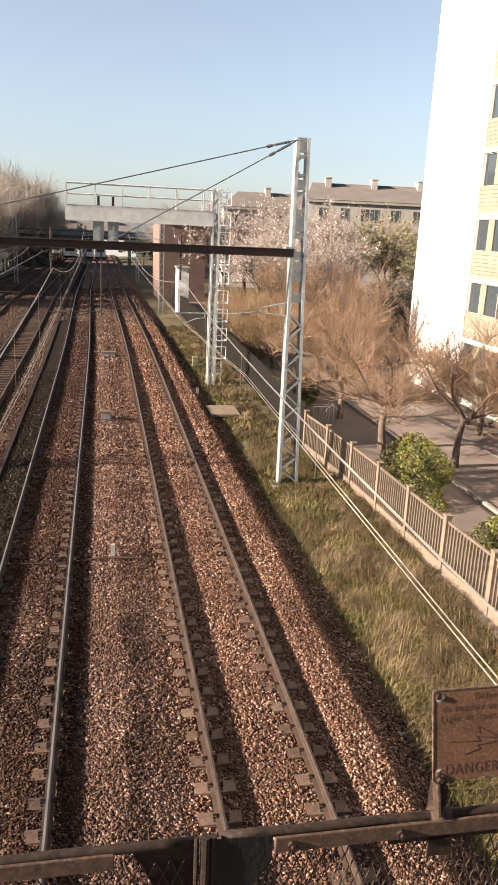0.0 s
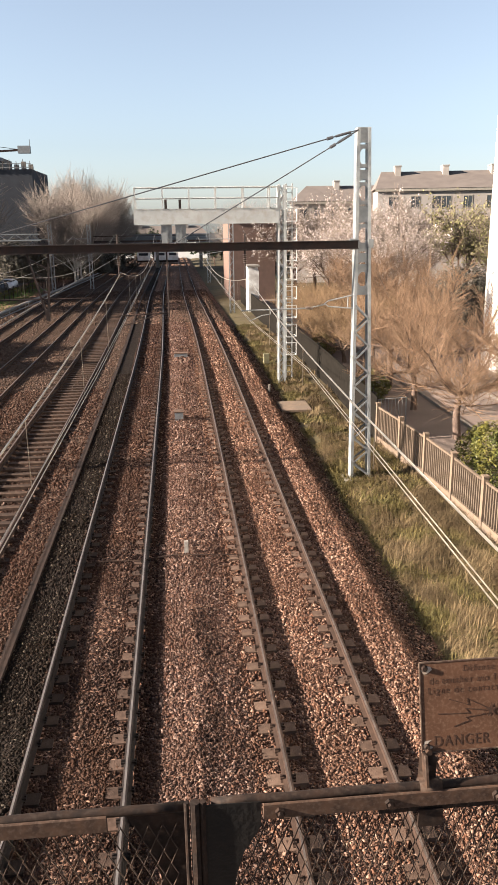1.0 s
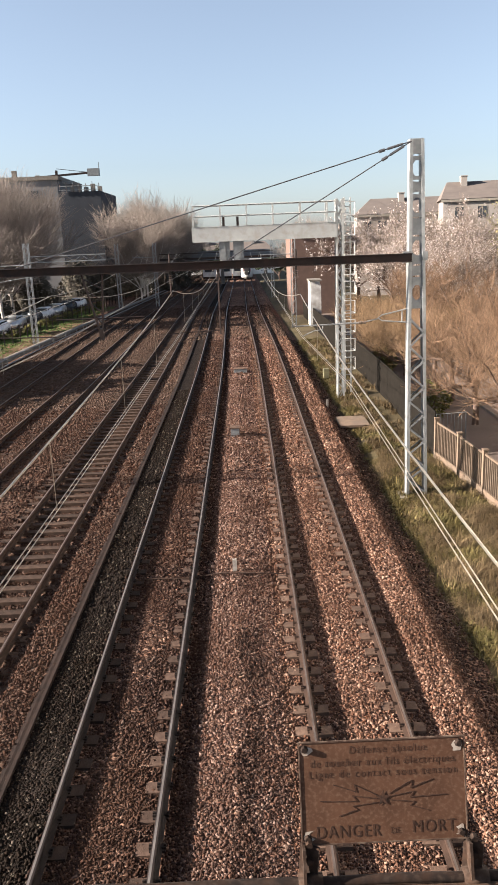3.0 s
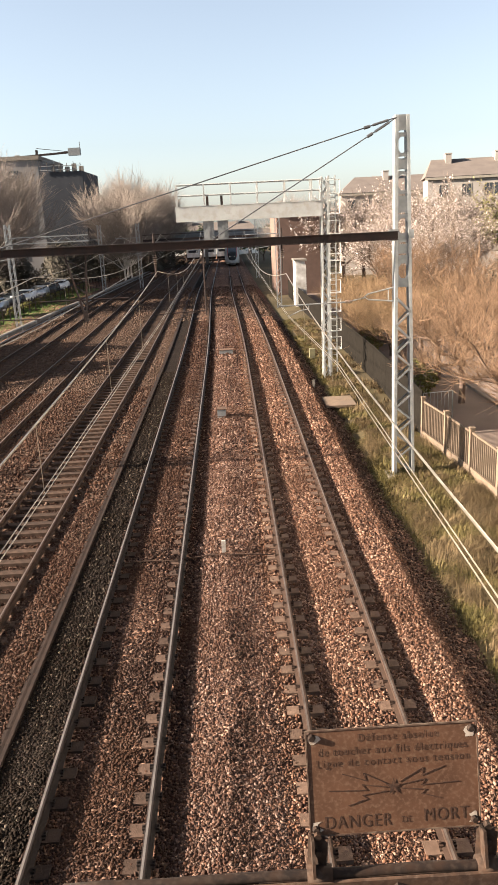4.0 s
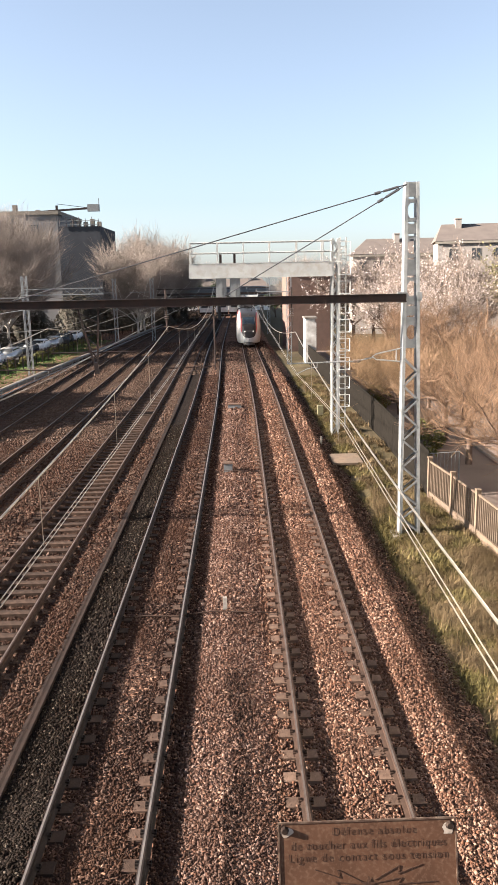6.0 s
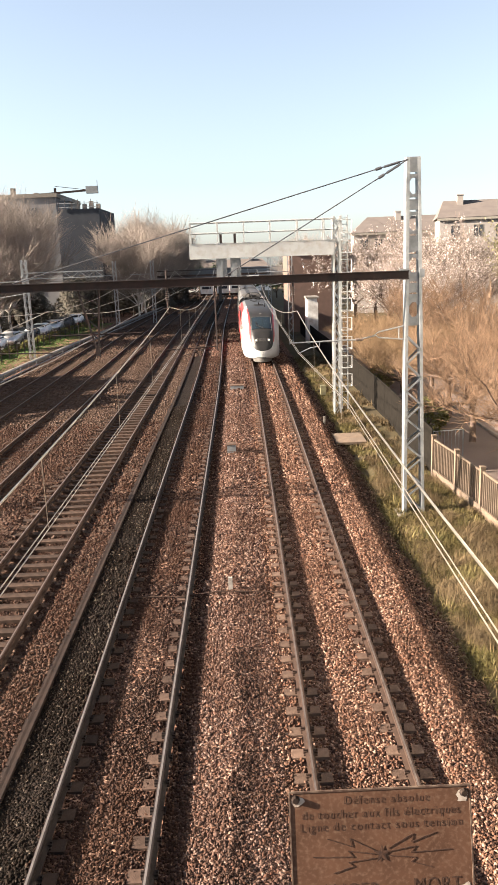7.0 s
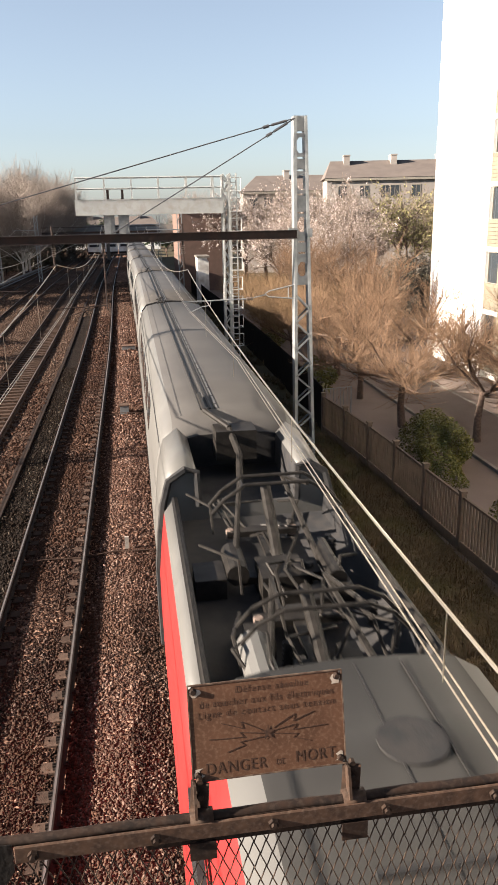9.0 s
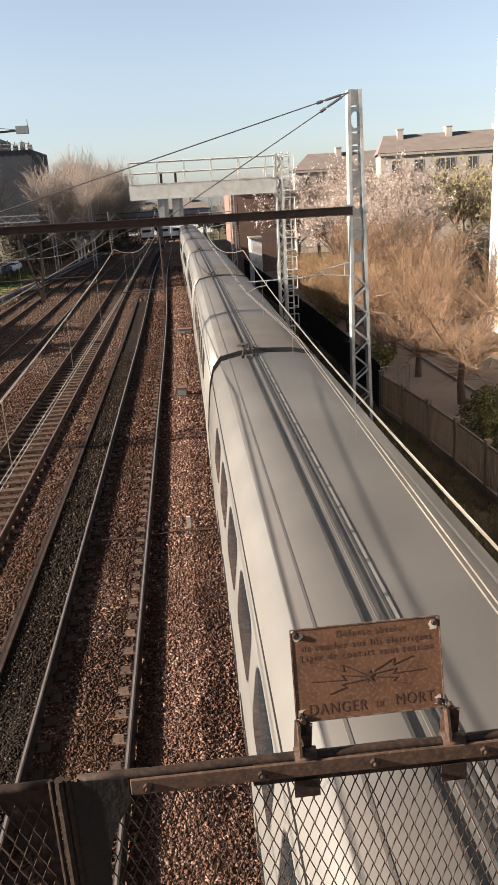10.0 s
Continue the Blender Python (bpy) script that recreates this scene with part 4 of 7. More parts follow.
# kerbs in the yard
kerb = thing("kerb", "pale stone kerb in the yard", "kerb", kind="structure")
for (x0, y0), (x1, y1) in (((9.3, 38), (9.45, 8)),):
    n = 30
    for k in range(n):
        a, b = Vector((x0, y0, -0.33)).lerp(Vector((x1, y1, -0.33)), k / n), Vector((x0, y0, -0.33)).lerp(Vector((x1, y1, -0.33)), (k + 0.985) / n)
        bm = bmesh.new()
        bar(bm, a, b, 0.12, 0.14)
        part("kerb_stone", bm, M_KERB, kerb)
wl = thing("road_line", "worn white line on the asphalt", "road marking", kind="structure")
bm = bmesh.new()
bar(bm, (12.4, 36, -0.352), (12.6, 8, -0.352), 0.12, 0.012)
part("line", bm, M_KERB, wl)

# white apartment block: gable strip, then bays of windows
block = thing("apartment_block", "tall white rendered apartment block with cream boarding", "apartment block", m=pose(0, 0, -0.4))
WX = 14.9
bm = bmesh.new()
FL, Z0 = 2.87, 0.0  # storey height
box(bm, WX, WX + 13, 33.4, 40.05, -0.3, 27.5)
box(bm, WX + 0.35, WX + 13, 4.0, 33.4, -0.3, 27.5)
part("wall", bm, M_WALLWHITE, block, "bright white rendered wall")
bm = bmesh.new()
for k in range(9):
    box(bm, WX - 0.006, WX, 33.4, 40.05, 2.95 + k * FL, 3.0 + k * FL)
part("joint", bm, M_WALLWHITE, block)
part("roof", boxes((WX - 0.2, WX + 13.2, 3.8, 40.2, 27.5, 27.8)), M_KERB, block)
for k in range(9):
    zw = 1.75 + k * FL  # sill
    bm = boxes((WX + 0.02, WX + 0.35, 4.0, 33.4, zw + 1.42, zw + 1.62))
    part("lintel_band", bm, M_WALLWHITE, block)
    for j in range(7):
        z = zw - 1.25 + 0.175 * j
        part("board", boxes((WX + 0.02, WX + 0.36, 18.0, 33.4, z, z + 0.165)), M_CREAM, block)
    for i in range(5):
        y1 = 33.3 - i * 3.0
        win = part("window", boxes((WX + 0.10, WX + 0.2, y1 - 2.75, y1, zw - 0.03, zw), (WX + 0.10, WX + 0.2, y1 - 2.75, y1, zw + 1.37, zw + 1.42),
                                   (WX + 0.10, WX + 0.2, y1 - 0.06, y1, zw, zw + 1.37), (WX + 0.10, WX + 0.2, y1 - 2.75, y1 - 2.69, zw, zw + 1.37)), M_FRAME, block)
        part("pane", boxes((WX + 0.16, WX + 0.175, y1 - 1.05, y1 - 0.06, zw, zw + 1.37)), M_PANE, win)
        part("pane", boxes((WX + 0.16, WX + 0.175, y1 - 2.69, y1 - 1.62, zw, zw + 1.37)), M_PANE, win)
        part("shutter", boxes((WX + 0.08, WX + 0.16, y1 - 1.62, y1 - 1.05, zw + 0.01, zw + 1.36)), M_CREAM, win, "cream slatted panel")


def house(name, label, x0, x1, y0, y1, z0, eave, ridge, wall, roof, wins, chims, rows, hip=2.2, turn=0.0):
    """A long block with a pitched roof, chimneys and rows of windows on the front."""
    h = thing(name, label, "apartment building", m=pose(x0, y0, 0, 0, 0, turn) @ pose(-x0, -y0, 0))
    part("wall", boxes((x0, x1, y0, y1, z0, eave)), wall, h)
    bm = bmesh.new()
    o = 0.35
    ym = (y0 + y1) / 2
    v = [bm.verts.new(p) for p in ((x0 - o, y0 - o, eave), (x1 + o, y0 - o, eave), (x1 + o, y1 + o, eave), (x0 - o, y1 + o, eave), (x0 + hip, ym, ridge), (x1 - hip, ym, ridge))]
    for q in ((0, 1, 5, 4), (1, 2, 5), (2, 3, 4, 5), (3, 0, 4), (3, 2, 1, 0)):
        bm.faces.new([v[i] for i in q])
    rf = part("roof", bm, roof, h)
    part("cornice", boxes((x0 - 0.3, x1 + 0.3, y0 - 0.3, y0 - 0.003, eave - 0.35, eave - 0.01)), M_FRAME, h)
    for cxp in chims:
        part("chimney", boxes((cxp - 0.38, cxp + 0.38, ym - 1.6, ym + 1.0, ridge - 1.9, ridge + 0.55), (cxp - 0.45, cxp + 0.45, ym - 1.67, ym + 1.07, ridge + 0.55, ridge + 0.68)), M_GREYWALL, rf)
    for z in rows:
        for wx in wins:
            w = part("window", boxes((wx - 0.6, wx + 0.6, y0 - 0.06, y0 + 0.02, z - 0.06, z), (wx - 0.6, wx + 0.6, y0 - 0.04, y0 + 0.02, z + 1.45, z + 1.52),
                                     (wx - 0.6, wx - 0.54, y0 - 0.04, y0 + 0.02, z, z + 1.45), (wx + 0.54, wx + 0.6, y0 - 0.04, y0 + 0.02, z, z + 1.45), (wx - 0.03, wx + 0.03, y0 - 0.04, y0 + 0.02, z, z + 1.45)), M_FRAME, h)
            part("pane", boxes((wx - 0.54, wx + 0.54, y0 - 0.02, y0 - 0.004, z, z + 1.45)), M_PANE, w)
    return h


house("long_house", "long grey-rendered block with brown roof and chimneys", 24.2, 49.0, 100, 111, -1, 11.55, 13.9, M_GREYWALL, M_ROOF,
      [26.2, 29.0, 31.7, 32.9, 35.6, 38.5, 41.5, 45.0], [27.0, 33.2, 39.4, 45.6], (3.4, 6.3, 9.1), 0.7, -11)
house("long_house", "grey block with brown roof behind blossoming trees", 15.0, 31.0, 112, 123, -1, 10.4, 12.7, M_GREYWALL, M_ROOF, [16.5, 18.5, 20.5, 22.8], [21.6], (2.4, 5.2, 8.0), 2.2, -6)

# ---- trees ----


def grow(rng, base, height, spread, levels, twigs, radius, start=0.32, droop=0.0):
    """Limb segments of a bare tree: lists of (a, b, ra, rb) for wood and for twigs."""
    wood, fine = [], []

    def shoot(p, d, length, r, level):
        q = p
        n = 3 if level < levels - 1 else 2
        for k in range(n):
            d2 = (d + Vector((rng.gauss(0, 0.24), rng.gauss(0, 0.24), rng.gauss(0.03 - droop, 0.16)))).normalized()
            e = q + d2 * (length / n)
            (wood if level < 2 else fine).append((q.copy(), e.copy(), r * (1 - 0.22 * k), r * (1 - 0.22 * (k + 1))))
            if level < levels:
                for _ in range(twigs[min(level, len(twigs) - 1)]):
                    if k or level:
                        ax = d2.orthogonal().normalized()
                        ax.rotate(Matrix.Rotation(rng.uniform(0, 6.283), 3, d2))
                        nd = (d2 * rng.uniform(0.55, 0.95) + ax * rng.uniform(0.45, 0.9) * spread + Vector((0, 0, 0.22 - droop))).normalized()
                        shoot(q.lerp(e, rng.uniform(0.3, 1.0)), nd, length * rng.uniform(0.5, 0.72), r * 0.5, level + 1)
            q, d = e, d2

    top = base + Vector((rng.gauss(0, 0.08), rng.gauss(0, 0.08), height * start))
    mid = base.lerp(top, 0.5) + Vector((rng.gauss(0, 0.05), rng.gauss(0, 0.05), 0))
    wood.append((base, mid, radius, radius * 0.86))
    wood.append((mid, top, radius * 0.86, radius * 0.78))
    n = rng.randint(5, 7)
    for k in range(n):
        a = 6.283 * k / n + rng.uniform(-0.4, 0.4)
        el = rng.uniform(0.5, 1.25)
        shoot(top - Vector((0, 0, rng.uniform(0, height * 0.06))), Vector((math.cos(a) * math.cos(el) * spread, math.sin(a) * math.cos(el) * spread, math.sin(el))).normalized(), height * rng.uniform(0.3, 0.44), radius * 0.5, 0)
    return wood, fine


def sticks(segs, n, thin=1.0, least=0.0):
    """Prisms along segments, as arrays."""
    verts, faces = [], []
    for a, b, ra, rb in segs:
        d = (b - a)
        if d.length < 1e-4:
            continue
        d.normalize()
        s = d.orthogonal().normalized()
        u = d.cross(s)
        i0 = len(verts)
        for p, r in ((a, ra), (b, rb)):
            r = max(r * thin, least)
            for k in range(n):
                t = 6.2832 * k / n
                verts.append(p + (s * math.cos(t) + u * math.sin(t)) * r)
        for k in range(n):
            faces.append((i0 + k, i0 + (k + 1) % n, i0 + n + (k + 1) % n, i0 + n + k))
    return verts, faces


def tree(name, label, seed, height, spread, levels, twigs, radius, twig_mat, least, group, leaves=None, start=0.32, bark=None):
    rng = random.Random(seed)
    t = thing(name, label, "tree", group)
    wood, fine = grow(rng, Vector((0, 0, -0.1)), height, spread, levels, twigs, radius, start)
    v, f = sticks(wood, 6)
    lump("trunk", v, f, bark or M_BARK, t, True)
    v, f = sticks(fine, 3, 1.0, least)
    lump("crown", v, f, twig_mat, t)
    if leaves:
        lm, count, size, tagname = leaves
        vs, fs = [], []
        for _ in range(count):
            a, b, _, _ = rng.choice(fine)
            p = a.lerp(b, rng.random()) + Vector((rng.gauss(0, 0.06), rng.gauss(0, 0.06), rng.gauss(0, 0.06)))
            ax = Vector((rng.gauss(0, 1), rng.gauss(0, 1), rng.gauss(0, 1))).normalized()
            s = ax.orthogonal().normalized() * size * rng.uniform(0.6, 1.4)
            u = ax.cross(s).normalized() * size * rng.uniform(0.6, 1.4)
            i0 = len(vs)
            vs += [p - s, p + u * 0.6, p + s, p - u * 0.6 + ax * size * 0.3]
            fs.append((i0, i0 + 1, i0 + 2, i0 + 3))
        lump(tagname, vs, fs, lm, t)
    return t


def plant(src, places):
    for k, (x, y, z, rz, s) in enumerate(places):
        if k == 0:
            src.matrix_basis = pose(x, y, z, 0, 0, rz) @ Matrix.Scale(s, 4)
        else:
            c = copy_thing(src, pose(x, y, z, 0, 0, rz))
            c.scale = (s, s, s)


def pollard(rng, height, reach, limbs, boughs, shoots, radius, start, up=1.0, rise=(0.15, 0.95), thick=1.0):
    """A pruned tree: curved limbs, short boughs and many fine upright shoots."""
    wood, fine = [], []
    base = Vector((0, 0, -0.1))
    top = Vector((rng.gauss(0, 0.08), rng.gauss(0, 0.08), height * start))
    mid = base.lerp(top, 0.5) + Vector((rng.gauss(0, 0.06), rng.gauss(0, 0.06), 0))
    wood += [(base, mid, radius * 1.15, radius * 0.9), (mid, top, radius * 0.9, radius * 0.75)]
    for k in range(limbs):
        a = 6.283 * k / limbs + rng.uniform(-0.4, 0.4)
        el = rng.uniform(*rise)
        d = Vector((math.cos(a) * math.cos(el), math.sin(a) * math.cos(el), math.sin(el)))
        q, n = top - Vector((0, 0, rng.uniform(0, 0.12) * height * start)), 6
        for j in range(n):
            d = (d + Vector((rng.gauss(0, 0.16), rng.gauss(0, 0.16), 0.13 * up + rng.gauss(0, 0.1)))).normalized()
            e = q + d * reach * rng.uniform(0.8, 1.15) / n
            wood.append((q, e, radius * 0.5 * (1 - j / (n + 1)), radius * 0.5 * (1 - (j + 1) / (n + 1))))
            for _ in range(boughs if j > 0 else 0):
                b = (d * 0.5 + Vector((rng.gauss(0, 0.6), rng.gauss(0, 0.6), 0.35 * up + rng.gauss(0, 0.35)))).normalized()
                p0 = q.lerp(e, rng.random())
                p1 = p0 + b * height * rng.uniform(0.08, 0.17)
                fine.append((p0, p1, 0.016 * thick, 0.010 * thick))
                for _ in range(shoots):
                    c = (b * 0.55 + Vector((rng.gauss(0, 0.5), rng.gauss(0, 0.5), 0.75 * up + rng.gauss(0, 0.2)))).normalized()
                    s0 = p0.lerp(p1, rng.uniform(0.25, 1.0))
                    s1 = s0 + c * height * rng.uniform(0.05, 0.12)
                    c = (c + Vector((rng.gauss(0, 0.15), rng.gauss(0, 0.15), 0.25 * up))).normalized()
                    fine += [(s0, s1, 0.0075 * thick, 0.0062 * thick), (s1, s1 + c * height * rng.uniform(0.04, 0.10), 0.0062 * thick, 0.004 * thick)]
            q = e
    return wood, fine


def yard_tree(label, seed, group, twig_mat, name="lime_tree", bark=None, **shape):
    t = thing(name, label, "tree", group)
    wood, fine = pollard(random.Random(seed), **shape)
    lump("trunk", *sticks(wood, 7), bark or M_BARK, t, True)
    lump("crown", *sticks(fine, 3), twig_mat, t)
    return t


tA = yard_tree("bare pollarded tree with upright reddish shoots", 3, "yard trees", M_TWIG, height=6.2, reach=2.6, limbs=8, boughs=4, shoots=9, radius=0.16, start=0.30, up=0.5, rise=(-0.05, 0.95))
plant(tA, [(8.3, 25.6, -0.38, 10, 0.95), (12.3, 20.5, -0.38, 70, 1.0), (11.4, 33.5, -0.38, 200, 1.05), (13.2, 27.5, -0.38, 250, 1.0), (10.8, 50, -0.5, 77, 1.15), (13.0, 60, -0.6, 180, 1.25), (8.4, 35.5, -0.4, 130, 1.05)])
tB = yard_tree("bare spreading tree with rust-brown shoots", 11, "yard trees", M_TWIG, height=5.8, reach=2.9, limbs=7, boughs=4, shoots=9, radius=0.14, start=0.32, up=0.45, rise=(-0.1, 0.9))
plant(tB, [(8.05, 30.4, -0.38, 40, 1.0), (10.2, 23.2, -0.38, 160, 1.0), (12.0, 40, -0.4, 20, 1.15), (11.6, 15.0, -0.38, 310, 1.0), (11.6, 57, -0.5, 90, 1.2), (12.5, 48, -0.5, 190, 1.25)])
tH = yard_tree("dense bare tree with orange-brown shoots from low down", 17, "hedge trees", M_TWIGORANGE, height=6.4, reach=2.9, limbs=9, boughs=4, shoots=10, radius=0.13, start=0.14, up=0.5)
plant(tH, [(7.6, 42.5, -0.45, 0, 0.95), (7.5, 47.5, -0.5, 120, 1.0), (7.8, 53, -0.5, 240, 1.0), (9.8, 44.5, -0.5, 60, 1.05), (8.2, 59, -0.6, 300, 1.0)])
tC = tree("cherry_tree", "tall tree white with blossom", 21, 9.0, 0.8, 4, (3, 2, 2, 1), 0.2, M_TWIGGREY, 0.008, "blossoming trees", (M_BLOSSOM, 4500, 0.075, "blossom"))
plant(tC, [(16.5, 66, -0.6, 0, 0.95), (12.6, 72, -0.6, 120, 0.95), (20.0, 72, -0.6, 220, 0.9), (14.8, 78, -0.8, 60, 1.0), (17.6, 80, -0.8, 310, 1.0), (14.2, 62, -0.6, 250, 0.85), (19.0, 80, -0.8, 30, 1.22), (11.2, 85, -0.8, 200, 1.2), (14.0, 88, -0.8, 90, 1.25), (16.6, 86, -0.8, 10, 1.2), (22.5, 84, -0.8, 150, 1.15), (25.5, 86, -0.8, 280, 1.1)])
tD = tree("willow_tree", "tree with fresh yellow-green spring leaves", 31, 10.0, 0.9, 4, (3, 2, 2, 1), 0.22, M_TWIGGREY, 0.008, "spring trees", (M_WILLOW, 5200, 0.10, "leaves"))
plant(tD, [(24.5, 70, -0.6, 0, 1.02), (30.0, 76, -0.6, 90, 1.0), (27.0, 66, -0.6, 200, 0.85)])
tE = yard_tree("tall bare grey-brown tree", 41, "bare trees", M_TWIGFAR, "bare_tree", height=13.5, reach=9.0, limbs=15, boughs=8, shoots=7, radius=0.24, start=0.14, up=0.55, rise=(0.5, 1.35), thick=1.8)


def bush(name, label, rng, rx, ry, rz, count, size, m, leaf=None):
    b = thing(name, label, "bush", "bushes", m=m)
    vs, fs = [], []
    for _ in range(count):
        a, h = rng.uniform(0, 6.283), rng.uniform(0, 1)
        k = (0.55 + 0.45 * rng.random() ** 0.4) * (0.85 + 0.25 * math.sin(3 * a + 5 * h))
        rr = math.sqrt(max(0.0, 1 - (h * 0.95) ** 2.2)) * k
        p = Vector((rx * rr * math.cos(a), ry * rr * math.sin(a), rz * h * (0.9 + 0.2 * rng.random())))
        ax = (p * 0.6 + Vector((rng.gauss(0, 1), rng.gauss(0, 1), rng.gauss(0.6, 1)))).normalized()
        s = ax.orthogonal().normalized()
        s.rotate(Matrix.Rotation(rng.uniform(0, 6.28), 3, ax))
        u = ax.cross(s)
        sz = size * rng.uniform(0.6, 1.3)
        i0 = len(vs)
        vs += [p - s * sz, p + u * sz * 0.4, p + s * sz, p - u * sz * 0.4]
        fs.append((i0, i0 + 1, i0 + 2, i0 + 3))
    lump("leaves", vs, fs, leaf or M_LEAF, b)
    bm = bmesh.new()
    for k in range(9):
        a = rng.uniform(0, 6.28)
        tube(bm, [(0, 0, -0.1), (rx * 0.6 * math.cos(a), ry * 0.6 * math.sin(a), rz * rng.uniform(0.5, 0.85))], 0.025, 5, 0.008)
    part("stem", bm, M_BARK, b)
    return b


BR = random.Random(5)
bush("laurel_bush", "dense evergreen laurel bush behind the fence", BR, 1.0, 2.3, 1.65, 9500, 0.055, pose(7.75, 21.0, -0.4))
bush("laurel_bush", "small evergreen bush behind the fence", BR, 0.8, 1.3, 1.1, 4200, 0.055, pose(7.9, 15.3, -0.4))
for x, y, s in ((7.0, 34, 0.9), (6.9, 46, 1.0)):
    bush("laurel_bush", "low hedge plant by the screened fence", BR, 0.9, 2.4, 1.2, 1500, 0.1, pose(x, y, -0.45))

# grass on the bank


def grass(name, label, x0, x1, y0, y1, tufts, lo, hi, material, rng, wide=0.006, clump=None, blades=14, spread=0.07, bend=1.0):
    """Tufts of bent blades; each tuft leans its own way, and neighbours lean alike."""
    x, y = rng.uniform(x0, x1, tufts), rng.uniform(y0, y1, tufts)
    if clump is not None:
        ok = np.array([noise.noise((a * 1.1, b * 0.8, 3.0)) * clump[0] > clump[1] for a, b in zip(x, y)])
        x, y = x[ok], y[ok]
    n, k = len(x), blades
    lay = np.array([6.0 * noise.noise((a * 0.7, b * 0.6, 11.0)) for a, b in zip(x, y)]) - 1.2
    big = rng.uniform(0.55, 1.25, n)
    x, y = np.repeat(x, k) + rng.normal(0, spread, n * k), np.repeat(y, k) + rng.normal(0, spread, n * k)
    z = np.interp(x, gx, gz) + np.array([cz(b) for b in y]) - 0.01
    x = x + np.array([cx(b) for b in y])
    h = rng.uniform(lo, hi, n * k) * np.repeat(big, k)
    a = np.repeat(lay, k) + rng.normal(0, 0.8, n * k)
    fall = np.clip(rng.normal(0.75, 0.35, n * k) * bend, 0.1, 1.35)
    w = wide * rng.uniform(0.6, 1.5, n * k)
    c, s = np.cos(a), np.sin(a)
    p = np.stack([x, y, z], 1)
    side = np.stack([-s, c, 0 * s], 1) * w[:, None]
    at = lambda out, up: p + np.stack([c * h * out, s * h * out, h * up], 1)
    low = at(0.20 * fall, 0.42 - 0.06 * fall)
    mid = at(0.52 * fall, 0.75 - 0.27 * fall)
    tip = at(1.0 * fall, 1.0 - 0.72 * fall)
    v = np.stack([p - side, p + side, low + side * 0.9, low - side * 0.9, mid + side * 0.6, mid - side * 0.6, tip], 1)
    i = (np.arange(n * k) * 7)[:, None]
    q = np.concatenate([i + np.array([t]) for t in ((0, 1, 2), (0, 2, 3), (3, 2, 4), (3, 4, 5), (5, 4, 6))])
    return tagged(lump(name, v.reshape(-1, 3), q, material), label, "grass", kind="stuff")


GR = np.random.default_rng(12)
grass("dry_grass", "dry yellowed grass on the bank", 3.0, 5.7, 5, 26, 4600, 0.14, 0.46, M_BLADE_D, GR, 0.005, (-1, -0.12), 14, 0.09, 1.3)
grass("green_grass", "short green weeds on the bank", 2.72, 5.6, 5, 26, 3800, 0.08, 0.26, M_BLADE_G, GR, 0.007, (1, -0.1), 14, 0.12, 1.3)
grass("green_grass", "yellow-green grass along the foot of the ballast", 2.45, 3.3, 5, 60, 2400, 0.08, 0.26, M_BLADE_G, GR, 0.007, (1, -0.16), 14, 0.11, 1.2)
grass("dry_grass", "dry yellowed grass on the bank", 3.2, 5.2, 26, 60, 2000, 0.16, 0.45, M_BLADE_D, GR, 0.010, (-1, -0.02))
grass("green_grass", "green weeds on the bank", 2.6, 4.6, 26, 62, 3200, 0.08, 0.26, M_BLADE_G, GR, 0.012, (1, -0.2))
grass("green_grass", "tall green weeds round the mast foot", 2.7, 4.2, 18.5, 23.0, 320, 0.15, 0.42, M_BLADE_G, GR, 0.014)

# ---- the shaded side: verge, street and town ----
verge = thing("verge_kerb", "pale concrete edging along the outer siding", "kerb", kind="structure")
vp = [(-19.4, 18), (-19.3, 40), (-18.9, 57), (-18.2, 75), (-17.6, 92), (-17.0, 115), (-16.4, 140)]
for (x0, y0), (x1, y1) in zip(vp, vp[1:]):
    n = round((y1 - y0) / 3)
    for k in range(n):
        a, b = Vector((x0, y0, 0)).lerp(Vector((x1, y1, 0)), k / n), Vector((x0, y0, 0)).lerp(Vector((x1, y1, 0)), (k + 0.98) / n)
        a.z, b.z = cz(a.y) - 0.12, cz(b.y) - 0.12
        bm = bmesh.new()
        bar(bm, a, b, 0.2, 0.4)
        part("kerb_stone", bm, M_KERB, verge)
ducts = thing("cable_duct", "pale pipes on short stands beside the sidings", "pipe", "pipes by the sidings")
for dx, z in ((0.75, 0.25), (1.25, 0.05)):
    bm = bmesh.new()
    tube(bm, [(x + dx, y, z + cz(y)) for x, y in vp], 0.045, 6)
    part("pipe", bm, M_GALVDULL, ducts)
for k in range(24):
    y = 28 + k * 4
    x = float(np.interp(y, [p[1] for p in vp], [p[0] for p in vp])) + 0.75
    part("stand", boxes((x - 0.025, x + 0.025, y - 0.025, y + 0.025, cz(y) - 0.5, cz(y) + 0.26)), M_GALVDULL, ducts)
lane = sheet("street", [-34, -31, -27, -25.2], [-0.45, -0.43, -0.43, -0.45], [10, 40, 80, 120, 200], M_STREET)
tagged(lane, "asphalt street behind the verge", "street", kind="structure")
vf = thing("verge_fence", "thin dark metal fence along the grass verge", "fence", kind="structure")
for k in range(42):
    y = 34 + k * 2.2
    x = -23.2 + 0.03 * (y - 34)
    part("post", boxes((x - 0.04, x + 0.04, y - 0.04, y + 0.04, cz(y) - 0.6, cz(y) + 1.0)), M_DARKSTEEL, vf)
for z in (0.45, 0.9):
    bm = bmesh.new()
    tube(bm, [(-23.2 + 0.03 * (y - 34), y, z + cz(y)) for y in range(34, 128, 6)], 0.025, 5)
    part("rail", bm, M_DARKSTEEL, vf)
